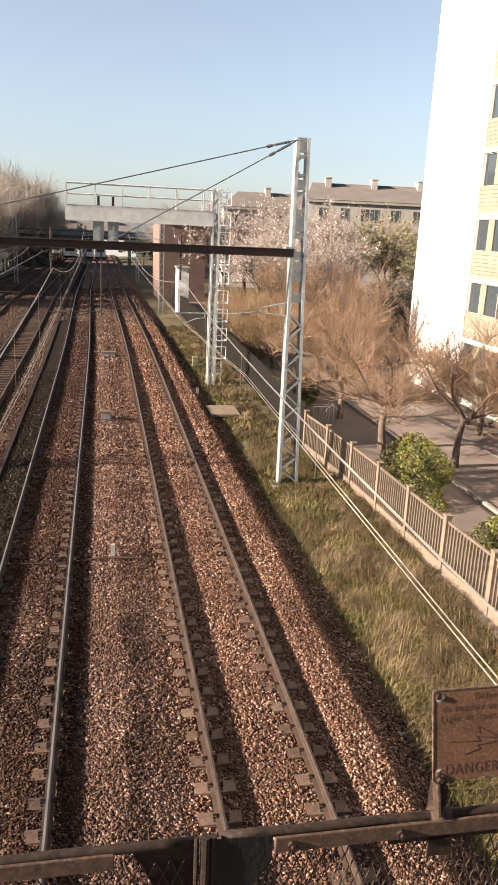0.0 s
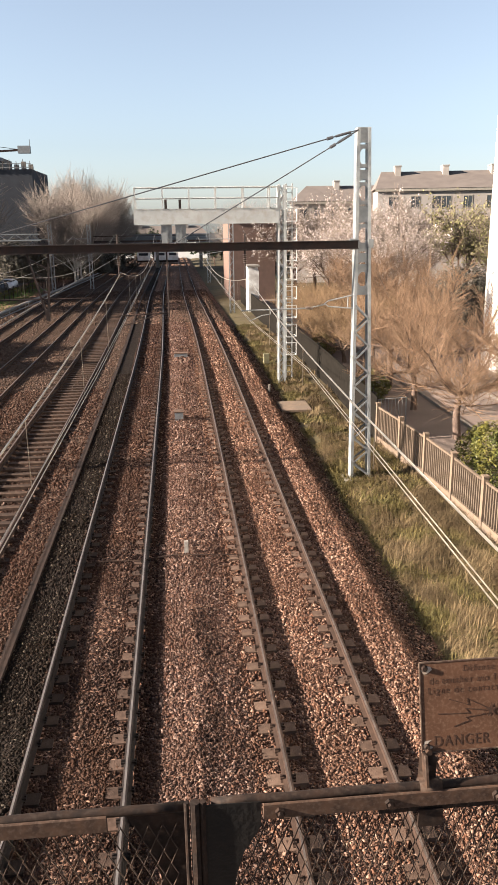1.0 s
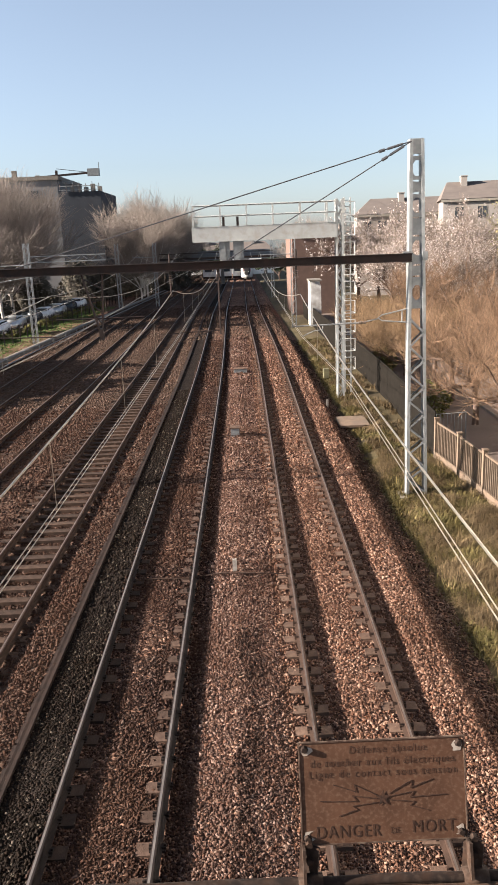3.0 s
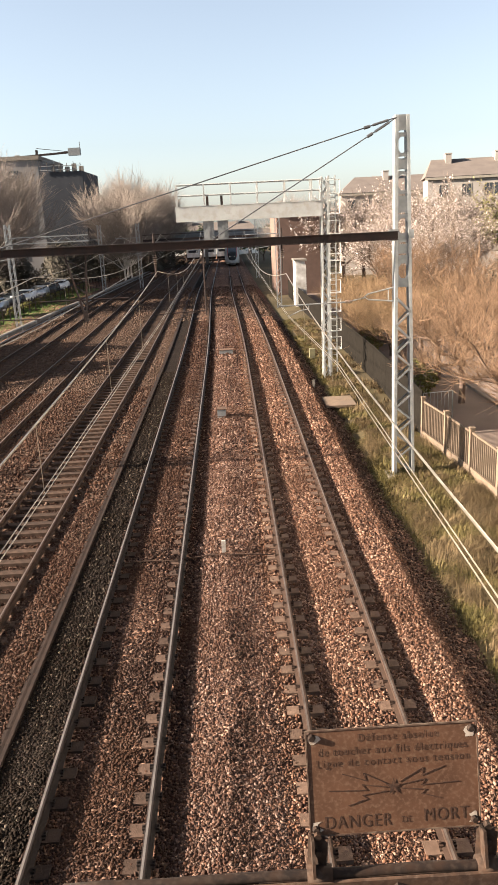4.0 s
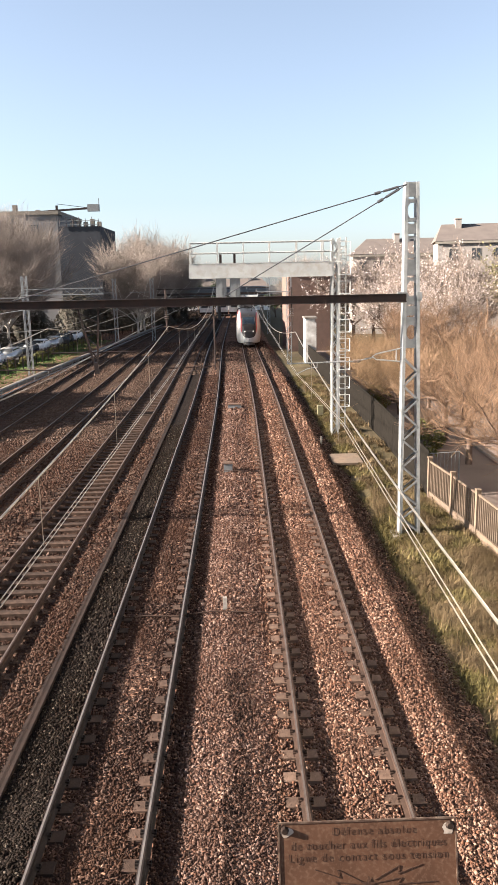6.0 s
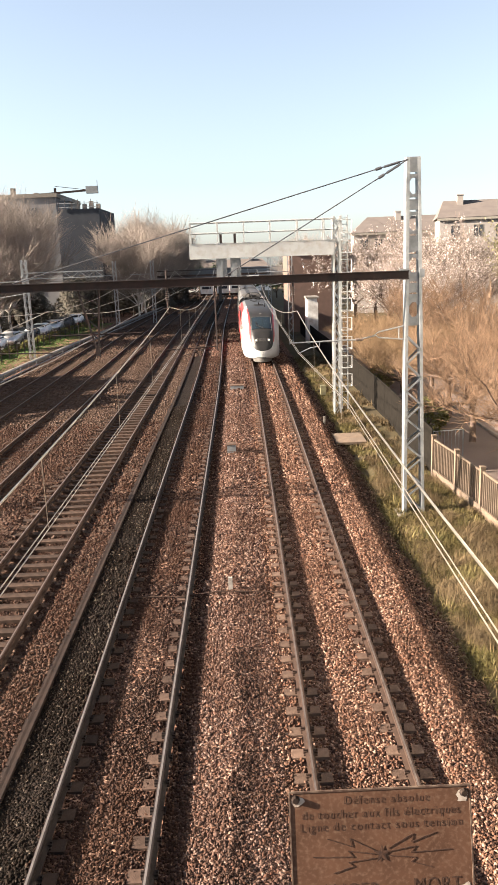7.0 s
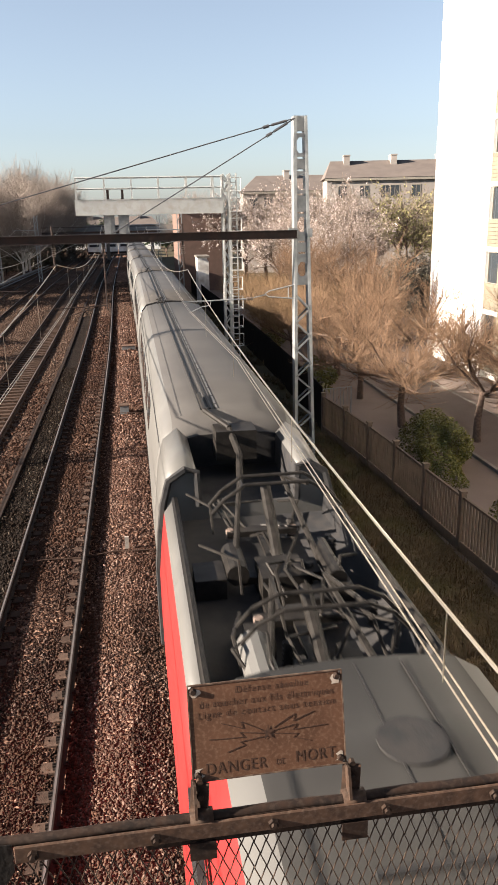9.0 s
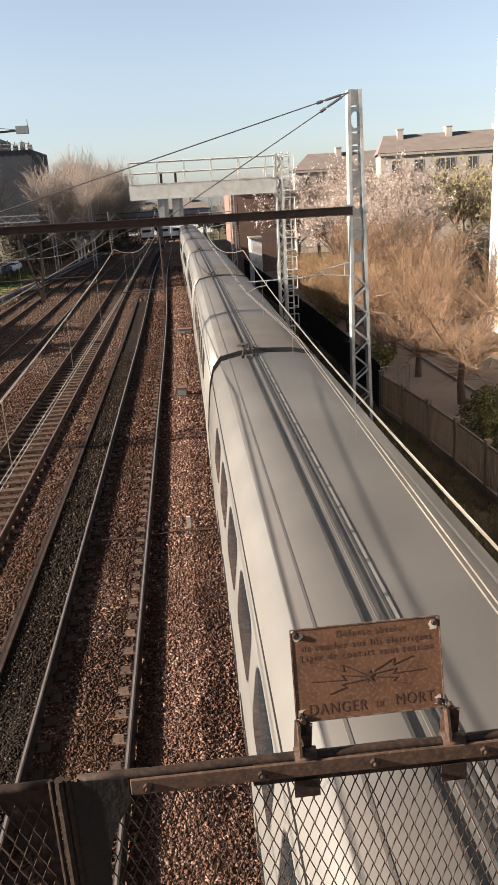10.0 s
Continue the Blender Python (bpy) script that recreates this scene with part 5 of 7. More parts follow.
grass("green_grass", "bright green grass on the shaded verge", -24.8, -19.6, 34, 75, 11000, 0.08, 0.25, M_BLADE_V, GR, 0.03)
grass("green_grass", "bright green grass on the shaded verge", -23.5, -18.0, 75, 110, 4000, 0.1, 0.3, M_BLADE_V, GR, 0.04)


def parked_car(m, paint, label):
    c = thing("parked_car", label, "car", "parked cars", m=m)
    bm = bmesh.new()
    prof = [(-2.05, 0.35), (-2.1, 0.75), (-1.95, 0.95), (-1.1, 1.05), (-0.45, 1.45), (0.9, 1.47), (1.6, 1.1), (2.05, 0.98), (2.1, 0.6), (2.05, 0.35)]
    rows = []
    for s, w in ((-1, 0.86), (1, 0.86)):
        rows.append([bm.verts.new((s * (w - (0.16 if z > 1.1 else 0.0)), y, z)) for y, z in prof])
    for k in range(len(prof)):
        j = (k + 1) % len(prof)
        bm.faces.new((rows[0][k], rows[0][j], rows[1][j], rows[1][k]))
    bm.faces.new(rows[0][::-1])
    bm.faces.new(rows[1])
    bmesh.ops.recalc_face_normals(bm, faces=bm.faces)
    bmesh.ops.bevel(bm, geom=list(bm.edges), offset=0.05, segments=2, affect="EDGES")
    part("body", bm, paint, c, "", True)
    for sx in (-0.76, 0.76):
        part("side_window", boxes((sx - 0.04, sx + 0.04, -0.9, 1.2, 1.08, 1.36)), M_PANE, c)
    part("windscreen", boxes((-0.62, 0.62, -1.0, -0.5, 1.12, 1.40)), M_PANE, c)
    for sx in (-0.8, 0.8):
        for y in (-1.3, 1.3):
            bm = bmesh.new()
            tube(bm, [(sx - 0.1, y, 0.32), (sx + 0.1, y, 0.32)], 0.32, 14)
            part("wheel", bm, M_CABLE, c)
    return c


PAINTS = [(mat("silver_paint", (0.5, 0.51, 0.52), None, 2, 0.3, 0.6), "silver parked car on the street"), (mat("white_car_paint", (0.75, 0.75, 0.74), None, 2, 0.3), "white parked car on the street"),
          (mat("dark_car_paint", (0.04, 0.045, 0.05), None, 2, 0.25), "dark parked car on the street")]
cars = [parked_car(pose(-26.4, 56, -0.5), *PAINTS[0]), parked_car(pose(-26.2, 62, -0.55), *PAINTS[1]), parked_car(pose(-26.2, 68, -0.6), *PAINTS[2])]
for k, y in enumerate((74.5, 80, 86.5, 92, 98, 104, 110)):
    copy_thing(cars[(k * 2 + 1) % 3], pose(-26.0 + 0.02 * (y - 74), y, cz(y) - 0.45))
for k, y in enumerate((60, 66.5, 73, 79, 85)):
    copy_thing(cars[(k + 1) % 3], pose(-31.5, y, -0.62))

# trees on the shaded side: one bare kind, planted in a row
plant(tE, [(-33.0, 90, -0.8, 190, 1.25), (-38, 106, -1.0, 280, 1.5), (-41, 120, -1.0, 10, 1.6)])
tF = yard_tree("slender pale-barked bare tree", 51, "birches", M_TWIGFAR, "birch_tree", mat("birch_bark", (0.5, 0.47, 0.43), (0.3, 0.27, 0.24), 8, 0.8), height=11.5, reach=8.0, limbs=12, boughs=8, shoots=7, radius=0.14, start=0.16, up=0.55, rise=(0.6, 1.4), thick=1.8)
plant(tF, [(-29.5, 74, -0.7, 0, 1.2), (-31.2, 99, -0.9, 100, 1.5), (-33.4, 103, -0.9, 200, 1.55), (-36.5, 108, -1.0, 300, 1.6), (-36.0, 113, -1.0, 40, 1.5), (-29.5, 86, -0.8, 330, 1.3), (-30.5, 92, -0.8, 80, 1.4),
           (-17.6, 122, -1.4, 30, 1.25), (-18.0, 141, -1.6, 170, 1.55), (-18.6, 133, -1.5, 240, 1.45), (-18.6, 151, -1.7, 310, 1.6), (-18.2, 152, -1.8, 60, 1.5), (-15.6, 160, -1.9, 20, 1.35), (-17.2, 128, -1.4, 100, 1.35), (-14.0, 172, -2.0, 200, 1.2)])
tG = tree("pine_tree", "dark evergreen at the end of the line", 61, 9.0, 0.8, 4, (3, 2, 1, 1), 0.2, M_BARK, 0.01, "dark trees", (mat("dark_needles", (0.03, 0.045, 0.02), (0.05, 0.06, 0.03), 2, 0.8, island=0.3), 9000, 0.30, "foliage"), 0.15)
plant(tG, [(-11.5, 196, -2.0, 0, 1.1), (-15.5, 190, -2.0, 90, 1.1), (-8.0, 215, -2.2, 180, 1.1), (7.0, 180, -1.8, 40, 1.0), (12.0, 160, -1.5, 140, 1.0), (16, 140, -1.2, 20, 1.0)])
# undergrowth below those trees
shrub = bush("dark_shrub", "tall dark tangled shrub under bare trees", BR, 4.2, 3.5, 5.2, 7000, 0.2, pose(-35, 96, -0.9), M_SHRUB)
for x, y, rz, s in ((-39, 94, 40, 1.0), (-36, 104, 80, 1.05), (-31.5, 112, 120, 0.95), (-35.5, 114, 10, 1.1), (-39, 118, 200, 1.15), (-25.5, 128, 60, 1.1), (-29, 132, 150, 1.25), (-21.5, 137, 30, 1.1), (-22, 147, 100, 1.3), (-17.5, 152, 170, 1.1), (-14.5, 164, 20, 1.1)):
    copy_thing(shrub, pose(x, y, cz(y) - 0.7, 0, 0, rz)).scale = (s, s, s)
for x, y, s in ((20.5, 58, 0.85), (25.5, 60, 0.9)):
    copy_thing(shrub, pose(x, y, -0.5)).scale = (s, s, s)
# unseen pines out to the left, added to shade the sidings
copy_thing(tG, pose(-29.5, 40.5, -0.6, 0, 0, 200)).scale = (1.15, 1.15, 1.15)
copy_thing(tG, pose(-30.5, 46.0, -0.6, 0, 0, 120)).scale = (1.1, 1.1, 1.1)
copy_thing(tG, pose(-33.5, 43.0, -0.6, 0, 0, 20)).scale = (1.3, 1.3, 1.3)
copy_thing(tG, pose(-33.0, 49.0, -0.6, 0, 0, 260)).scale = (1.2, 1.2, 1.2)
hedge = bush("hedge_shrub", "dark leafless hedge shrub by the verge fence", BR, 0.7, 2.6, 0.75, 1800, 0.10, pose(-24.9, 44, -0.6))
for k in range(1, 15):
    copy_thing(hedge, pose(-24.9 + 0.03 * 5 * k, 44 + 5.0 * k, cz(44 + 5.0 * k) - 0.6, 0, 0, 180 * (k % 2)))
copy_thing(tE, pose(9.6, 124, -1.0, 0, 0, 160)).scale = (0.95, 0.95, 0.95)

# buildings behind those trees
bl = thing("town_block", "grey flat-roofed apartment building behind trees", "apartment building")
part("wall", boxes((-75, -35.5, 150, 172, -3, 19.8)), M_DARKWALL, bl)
part("parapet", boxes((-75.3, -35.2, 149.7, 172.3, 19.8, 20.5)), M_KERB, bl)
for j in range(6):
    for i in range(9):
        x, z = -73 + i * 4.1, 2.0 + j * 2.9
        w = part("window", boxes((x - 0.9, x + 0.9, 149.9, 149.99, z - 0.1, z)), M_FRAME, bl)
        part("pane", boxes((x - 0.9, x + 0.9, 149.93, 149.99, z + 0.01, z + 1.5)), M_PANE, w)
for i in range(7):
    part("roof_vent", boxes((-68 + i * 4.5, -67.2 + i * 4.5, 156, 157, 20.5, 21.2 + 0.5 * (i % 3))), M_KERB, bl)
site = thing("building_site", "building wrapped in dark netting with scaffolding on top", "building site")
part("netting", boxes((-35.0, -27.2, 148, 166, -3, 17.4)), mat("dark_netting", (0.042, 0.045, 0.052), (0.034, 0.036, 0.042), 0.6, 0.95, 0, 0.3, 3), site)
for i in range(7):
    x = -34.6 + i * 1.2
    bm = bmesh.new()
    tube(bm, [(x, 147.8, 17.3), (x, 147.8, 18.8 + 0.3 * (i % 2))], 0.06, 5)
    part("scaffold_pole", bm, M_DARKSTEEL, site)
for z in (17.7, 18.4):
    bm = bmesh.new()
    tube(bm, [(-34.8, 147.8, z), (-27.2, 147.8, z)], 0.06, 5)
    part("scaffold_rail", bm, M_GALVDULL, site)
for i in range(5):
    part("formwork_panel", boxes((-33.6 + i * 1.3, -32.8 + i * 1.3, 152, 152.6, 17.3, 18.5 + 0.5 * (i % 2))), M_KERB, site)
crane = thing("crane", "low grey construction crane with a boxy head", "crane", m=pose(-36.0, 152, 20.0))
bm = bmesh.new()
bar(bm, (-9, 0, 0.2), (6.5, 0, 1.0), 0.35, 0.35)
bar(bm, (0, 0, -2), (0.1, 0, 1.6), 0.4, 0.4)
tube(bm, [(0.1, 0, 1.9), (6, 0, 1.1)], 0.05, 5)
part("jib", bm, M_DARKSTEEL, crane)
part("head_box", boxes((6.0, 8.2, -0.5, 0.5, 0.4, 1.7), (8.1, 8.2, -0.05, 0.05, 1.7, 2.8)), M_GALVDULL, crane)
part("counterweight", boxes((1.0, 3.0, -0.3, 0.3, -0.9, -0.3)), M_GALVDULL, crane)

# cross beams, far footbridge and wagons
cb = thing("portal_beam", "grey lattice cross beam over the sidings", "beam", m=pose(0, 66, cz(66)))
bm = bmesh.new()
for z in (6.5, 7.0):
    bar(bm, (-20.2, 0, z), (-13.2, 0, z), 0.08, 0.08)
for k in range(10):
    bar(bm, (-20 + k * 0.68, 0, 6.5 + 0.5 * (k % 2)), (-20 + (k + 1) * 0.68, 0, 7.0 - 0.5 * (k % 2)), 0.04, 0.04)
part("lattice_girder", bm, M_GALVDULL, cb)
fb = thing("footbridge", "grey steel footbridge across the far end of the line", "footbridge", m=pose(0, 168, cz(168)))
part("deck", boxes((-26, 11, -1.5, 1.5, 5.0, 5.7)), M_GALVDULL, fb)
for y in (-1.5, 1.5):
    part("parapet", boxes((-26, 11, y - 0.05, y + 0.05, 5.7, 6.8)), M_GALVDULL, fb)
for x in (-21, -13.0, -5.8, 3.5, 10):
    part("pier", boxes((x - 0.35, x + 0.35, -0.5, 0.5, -0.8, 5.0)), M_KERB, fb)
cb2 = thing("portal_beam", "dark cross beam over the tracks", "beam", m=pose(0, 118, cz(118)))
part("girder", boxes((-14, 3.2, -0.1, 0.1, 5.6, 5.9), (-14, 3.2, -0.1, 0.1, 6.5, 6.6)), M_DARKSTEEL, cb2)
for x, w in ((-9.6, 3.0), (-5.6, 2.9), (-2.6, 2.6)):
    wg = thing("service_wagon", "white service wagon standing far down the line", "wagon", "service wagons", m=pose(x, 192, cz(192)))
    part("body", boxes((-w / 2, w / 2, -3, 3, 0.8, 2.9)), M_WHITEPAINT, wg)
    part("cab_window", boxes((-w / 2 + 0.4, w / 2 - 0.4, -3.02, -2.99, 1.9, 2.5)), M_PANE, wg)
    part("frame", boxes((-w / 2, w / 2, -2.8, 2.8, 0.3, 0.8)), M_DARKSTEEL, wg)
hs = house("far_houses", "pale houses beyond the footbridge", -24, 8, 240, 250, -4, 4.5, 7.0, M_WALLWHITE, M_ROOF, [-20, -15, -10, -5, 0, 5], [-12, 2], (0.5,))

# ---- footbridge railing in the foreground ----
M_RUST = mat("rusty_paint", (0.0208, 0.0111, 0.00683), (0.0091, 0.00585, 0.00455), 30, 0.8, 0.0, 0.03, 260, c3=(0.0292, 0.0195, 0.0143), s3=90)
M_FLATBAR = mat("flaking_flat_bar", (0.062, 0.035, 0.022), (0.032, 0.019, 0.013), 40, 0.8, 0.0, 0.03, 260, c3=(0.075, 0.05, 0.036), s3=90)
M_STRAP = mat("dark_rusted_strap", (0.038, 0.021, 0.013), (0.016, 0.010, 0.007), 45, 0.85, 0.0, 0.03, 260, c3=(0.05, 0.034, 0.025), s3=70)
M_BLACK = mat("black_paint", (0.005, 0.005, 0.005), (0.009, 0.0075, 0.0065), 12, 0.6, 0, 0.2, 60)
M_INFILL = mat("rusted_expanded_metal", (0.060, 0.040, 0.028), (0.030, 0.020, 0.015), 20, 0.8, 0.2, 0.3, 80)
deck = tagged(part("bridge_deck", boxes((-14, 14, -3.4, 0.06, 4.98, 5.18)), M_ASPHALT), "footbridge deck under the camera", "deck", kind="structure")
RZ = 6.305
rail = thing("bridge_railing", "rust-flecked footbridge railing with pipe and flat bar", "railing")
for x0, x1, dz in ((-2.06, 3.0, 0.0), (-6.5, -2.12, -0.005)):
    bm = bmesh.new()
    n = 60
    tube(bm, [(x0 + (x1 - x0) * k / n, 0.0015 * math.sin(k * 1.7), RZ + dz + 0.006 + 0.0012 * math.sin(k * 2.3)) for k in range(n + 1)], 0.0115, 10)
    part("top_pipe", bm, M_RUST, rail, "dark pipe with flaking paint", True)
for x0, x1 in ((-1.94, 3.0), (-6.5, -2.30)):
    bm = bmesh.new()
    vs = box(bm, x0, x1, -0.022, -0.014, RZ - 0.036, RZ + 0.006)
    bmesh.ops.bevel(bm, geom=list(bm.edges), offset=0.002, segments=1, affect="EDGES")
    part("flat_bar", bm, M_FLATBAR, rail, "brown-grey flat bar")
bm = bmesh.new()
box(bm, -1.66, 3.0, -0.012, -0.004, RZ - 0.055, RZ + 0.004)
part("backing_bar", bm, M_RUST, rail)
for k in range(14):
    x = -1.90 + k * 0.262
    bm = bmesh.new()
    tube(bm, [(x, -0.020, RZ - 0.015), (x, -0.031, RZ - 0.015)], 0.012, 6)
    tube(bm, [(x, -0.031, RZ - 0.015), (x, -0.040, RZ - 0.015)], 0.007, 6)
    part("bolt", bm, M_RUST, rail)
for x, r in ((-2.098, 0.012), (-2.080, 0.008), (-2.118, 0.006)):
    bm = bmesh.new()
    tube(bm, [(x, -0.01, RZ + 0.02), (x, -0.012, RZ - 0.02), (x + 0.002, -0.012, 5.18)], r, 8)
    part("post_tube", bm, M_RUST, rail)
bm = bmesh.new()  # black plate with a hollow edge
edge = [(-2.078, RZ + 0.012), (-1.944, RZ + 0.010), (-1.944, RZ - 0.06), (-1.962, RZ - 0.09), (-1.985, RZ - 0.13), (-2.005, RZ - 0.20), (-2.015, RZ - 0.32), (-2.018, RZ - 0.65), (-2.078, RZ - 0.65)]
for y in (-0.0130, -0.0150):
    bm.faces.new([bm.verts.new((x, y, z)) for x, z in edge])
bm.verts.ensure_lookup_table()
n = len(edge)
for k in range(n):
    bm.faces.new((bm.verts[k], bm.verts[(k + 1) % n], bm.verts[n + (k + 1) % n], bm.verts[n + k]))
part("gusset", bm, M_BLACK, rail, "black painted gusset plate")
bm = bmesh.new()
edge = [(-2.12, RZ - 0.02), (-2.26, RZ - 0.02), (-2.22, RZ - 0.10), (-2.185, RZ - 0.20), (-2.175, RZ - 0.65), (-2.12, RZ - 0.65)]
for y in (0.006, 0.010):
    bm.faces.new([bm.verts.new((x, y, z)) for x, z in edge])
bm.verts.ensure_lookup_table()
for k in range(6):
    bm.faces.new((bm.verts[k], bm.verts[(k + 1) % 6], bm.verts[6 + (k + 1) % 6], bm.verts[6 + k]))
part("gusset", bm, M_RUST, rail, "rust-brown gusset plate behind the mesh")
part("fixing_plate", boxes((-2.235, -2.175, -0.03, -0.024, RZ - 0.62, RZ - 0.30)), M_FLATBAR, rail)


def expanded(x0, x1, z0, z1, dw, dh, r, y):
    """Expanded-metal infill: zigzag strands that meet in diamonds."""
    segs = []
    n, rows = int((x1 - x0) / dw), int((z1 - z0) / (dh / 2))
    for i in range(n + 1):
        for j in range(rows):
            s = 1 if (i + j) % 2 else -1
            x = x0 + i * dw
            za, zb = z1 - j * dh / 2, z1 - (j + 1) * dh / 2
            segs.append((Vector((x + s * dw / 2, y + 0.002 * s, za)), Vector((x - s * dw / 2, y - 0.002 * s, zb)), r, r))
    return sticks(segs, 4)


for x0, x1, dw, dh in ((-2.03, 2.2, 0.0072, 0.074), (-4.2, -2.14, 0.0082, 0.074)):
    v, f = expanded(x0, x1, RZ - 0.80, RZ - 0.045, dw * 2, dh, 0.0017, 0.0)
    lump("mesh_infill", v, f, M_INFILL, rail)

# warning plate on two brackets
M_PLATE = mat("rust_brown_enamel", (0.080, 0.039, 0.022), (0.054, 0.026, 0.0145), 14, 0.7, 0.0, 0.02, 300, c3=(0.10, 0.058, 0.036), s3=120)
M_INK = mat("faded_dark_print", (0.026, 0.0145, 0.0105), (0.056, 0.029, 0.018), 90, 0.8)
M_CHIP = mat("bare_enamel_chip", (0.36, 0.31, 0.26), (0.20, 0.155, 0.12), 50, 0.7)
M_EDGE = mat("worn_edge", (0.10, 0.07, 0.05), (0.04, 0.022, 0.015), 60, 0.8)
SW, SH = 0.353, 0.219
tilt = math.degrees(math.atan2(0.054, 0.213))
sign = thing("warning_sign", "rusty brown warning plate with dark print and lightning bolts", "sign", m=pose(-1.3725, 0.054, 6.489, 90 - tilt, 0, 0.6))
bm = bmesh.new()
box(bm, -SW / 2, SW / 2, -SH / 2, SH / 2, -0.003, 0.0)
bmesh.ops.bevel(bm, geom=[e for e in bm.edges if abs(e.verts[0].co.z - e.verts[1].co.z) > 0.001], offset=0.008, segments=3, affect="EDGES")
part("plate", bm, M_PLATE, sign)
bm = bmesh.new()
for a, b in (((-SW / 2, SH / 2), (SW / 2, SH / 2)), ((-SW / 2, -SH / 2), (SW / 2, -SH / 2)), ((-SW / 2, -SH / 2), (-SW / 2, SH / 2)), ((SW / 2, -SH / 2), (SW / 2, SH / 2))):
    bar(bm, (*a, -0.0005), (*b, -0.0005), 0.003, 0.004)
part("edge_bead", bm, M_EDGE, sign, "worn rusty edge")


def lettering(text, x, y, size, spread=1.0):
    cu = bpy.data.curves.new("lettering", "FONT")
    cu.body, cu.size, cu.align_x, cu.extrude = text, size, "CENTER", 0.0001
    cu.offset = -0.00016 * size / 0.0225
    cu.space_character = spread * 1.16
    tmp = new("lettering", cu)
    me = bpy.data.meshes.new_from_object(tmp.evaluated_get(bpy.context.evaluated_depsgraph_get()))
    bpy.data.objects.remove(tmp)
    me.materials.clear()
    me.materials.append(M_INK)
    ob = new("lettering", me)
    ob.parent = sign
    ob.matrix_basis = pose(x, y, 0.0007) @ Matrix.Diagonal((0.86, 1.05, 1, 1))
    return ob


lettering("Défense absolue", 0.012, 0.083, 0.0215, 1.15)
lettering("de toucher aux fils électriques", 0.0, 0.0565, 0.0225, 1.08)
lettering("Ligne de contact sous tension", 0.0, 0.0325, 0.0225, 1.13)
lettering("DANGER", -0.078, -0.096, 0.036, 1.02)
lettering("DE", 0.022, -0.092, 0.018, 1.0)
lettering("MORT", 0.105, -0.092, 0.036, 1.0)
bm = bmesh.new()
for s in (-1, 1):
    for x1, y1, x2, y2, x3, y3 in ((0.012, -0.006, 0.062, 0.020, 0.058, 0.004), (0.058, 0.004, 0.106, 0.021, 0.106, 0.021), (0.014, -0.012, 0.066, -0.004, 0.056, -0.016), (0.056, -0.016, 0.135, -0.013, 0.135, -0.013),
                                   (0.014, -0.020, 0.066, -0.026, 0.056, -0.034), (0.056, -0.034, 0.096, -0.046, 0.096, -0.046)):
        yo = -0.004 if s < 0 else 0.0
        bar(bm, (s * x1, y1 + yo, 0.0008), (s * x2, y2 + yo, 0.0008), 0.0018, 0.0006)
        if (x2, y2) != (x3, y3):
            bar(bm, (s * x2, y2 + yo, 0.0008), (s * x3, y3 + yo, 0.0008), 0.0014, 0.0006)
vs = [bm.verts.new(((0.017 if k % 2 == 0 else 0.007) * math.sin(k * math.pi / 5), -0.016 + (0.019 if k % 2 == 0 else 0.008) * math.cos(k * math.pi / 5), 0.0012)) for k in range(10)]
c = bm.verts.new((0, -0.016, 0.0016))
for k in range(10):
    bm.faces.new((vs[(k + 1) % 10], vs[k], c))
part("lightning_print", bm, M_INK, sign, "dark printed star with lightning bolts")
SR = random.Random(4)
for sx in (-1, 1):
    for sy in (-1, 1):
        x, y = sx * (SW / 2 - 0.012), sy * (SH / 2 - 0.014)
        bm = bmesh.new()
        tube(bm, [(x, y, 0.0), (x, y, 0.0035), (x, y, 0.0075)], 0.009, 8, 0.006)
        part("bolt", bm, M_RUST, sign)
        bm = bmesh.new()
        pts = [(x - sx * (0.016 + SR.uniform(-0.006, 0.009)) * (1 + math.cos(a)) * 0.55 + sx * 0.008 + SR.uniform(-0.002, 0.002), y - sy * 0.004 + 0.013 * math.sin(a) * SR.uniform(0.7, 1.2), 0.0006) for a in (k * 0.5236 for k in range(12))]
        bm.faces.new([bm.verts.new(p) for p in pts])
        part("chip", bm, M_CHIP, sign, "bare pale chip round the bolt")
for x in (-1.535, -1.185):
    br = thing("sign_bracket", "rusty strap bracket clamped on the pipe", "bracket", "sign brackets")
    bm = bmesh.new()
    tube(bm, [(x - 0.026, 0, RZ + 0.004), (x + 0.026, 0, RZ + 0.004)], 0.021, 12)
    part("clamp", bm, M_STRAP, br, "", True)
    bm = bmesh.new()
    bar(bm, (x - 0.004, 0.012, RZ + 0.01), (x + 0.002, 0.024, RZ + 0.080), 0.042, 0.006)
    bar(bm, (x - 0.012, -0.012, RZ + 0.015), (x - 0.012, 0.012, RZ + 0.085), 0.006, 0.03)
    part("strap", bm, M_STRAP, br)
    for z in (0.05, 0.085):
        bm = bmesh.new()
        tube(bm, [(x, 0.010 + z * 0.2, RZ + z), (x, -0.004 + z * 0.2, RZ + z)], 0.008, 6)
        part("bolt", bm, M_STRAP, br)
    bm = boxes((x - 0.03, x + 0.03, -0.02, -0.014, RZ - 0.095, RZ - 0.048))
    part("lug", bm, M_RUST, br)

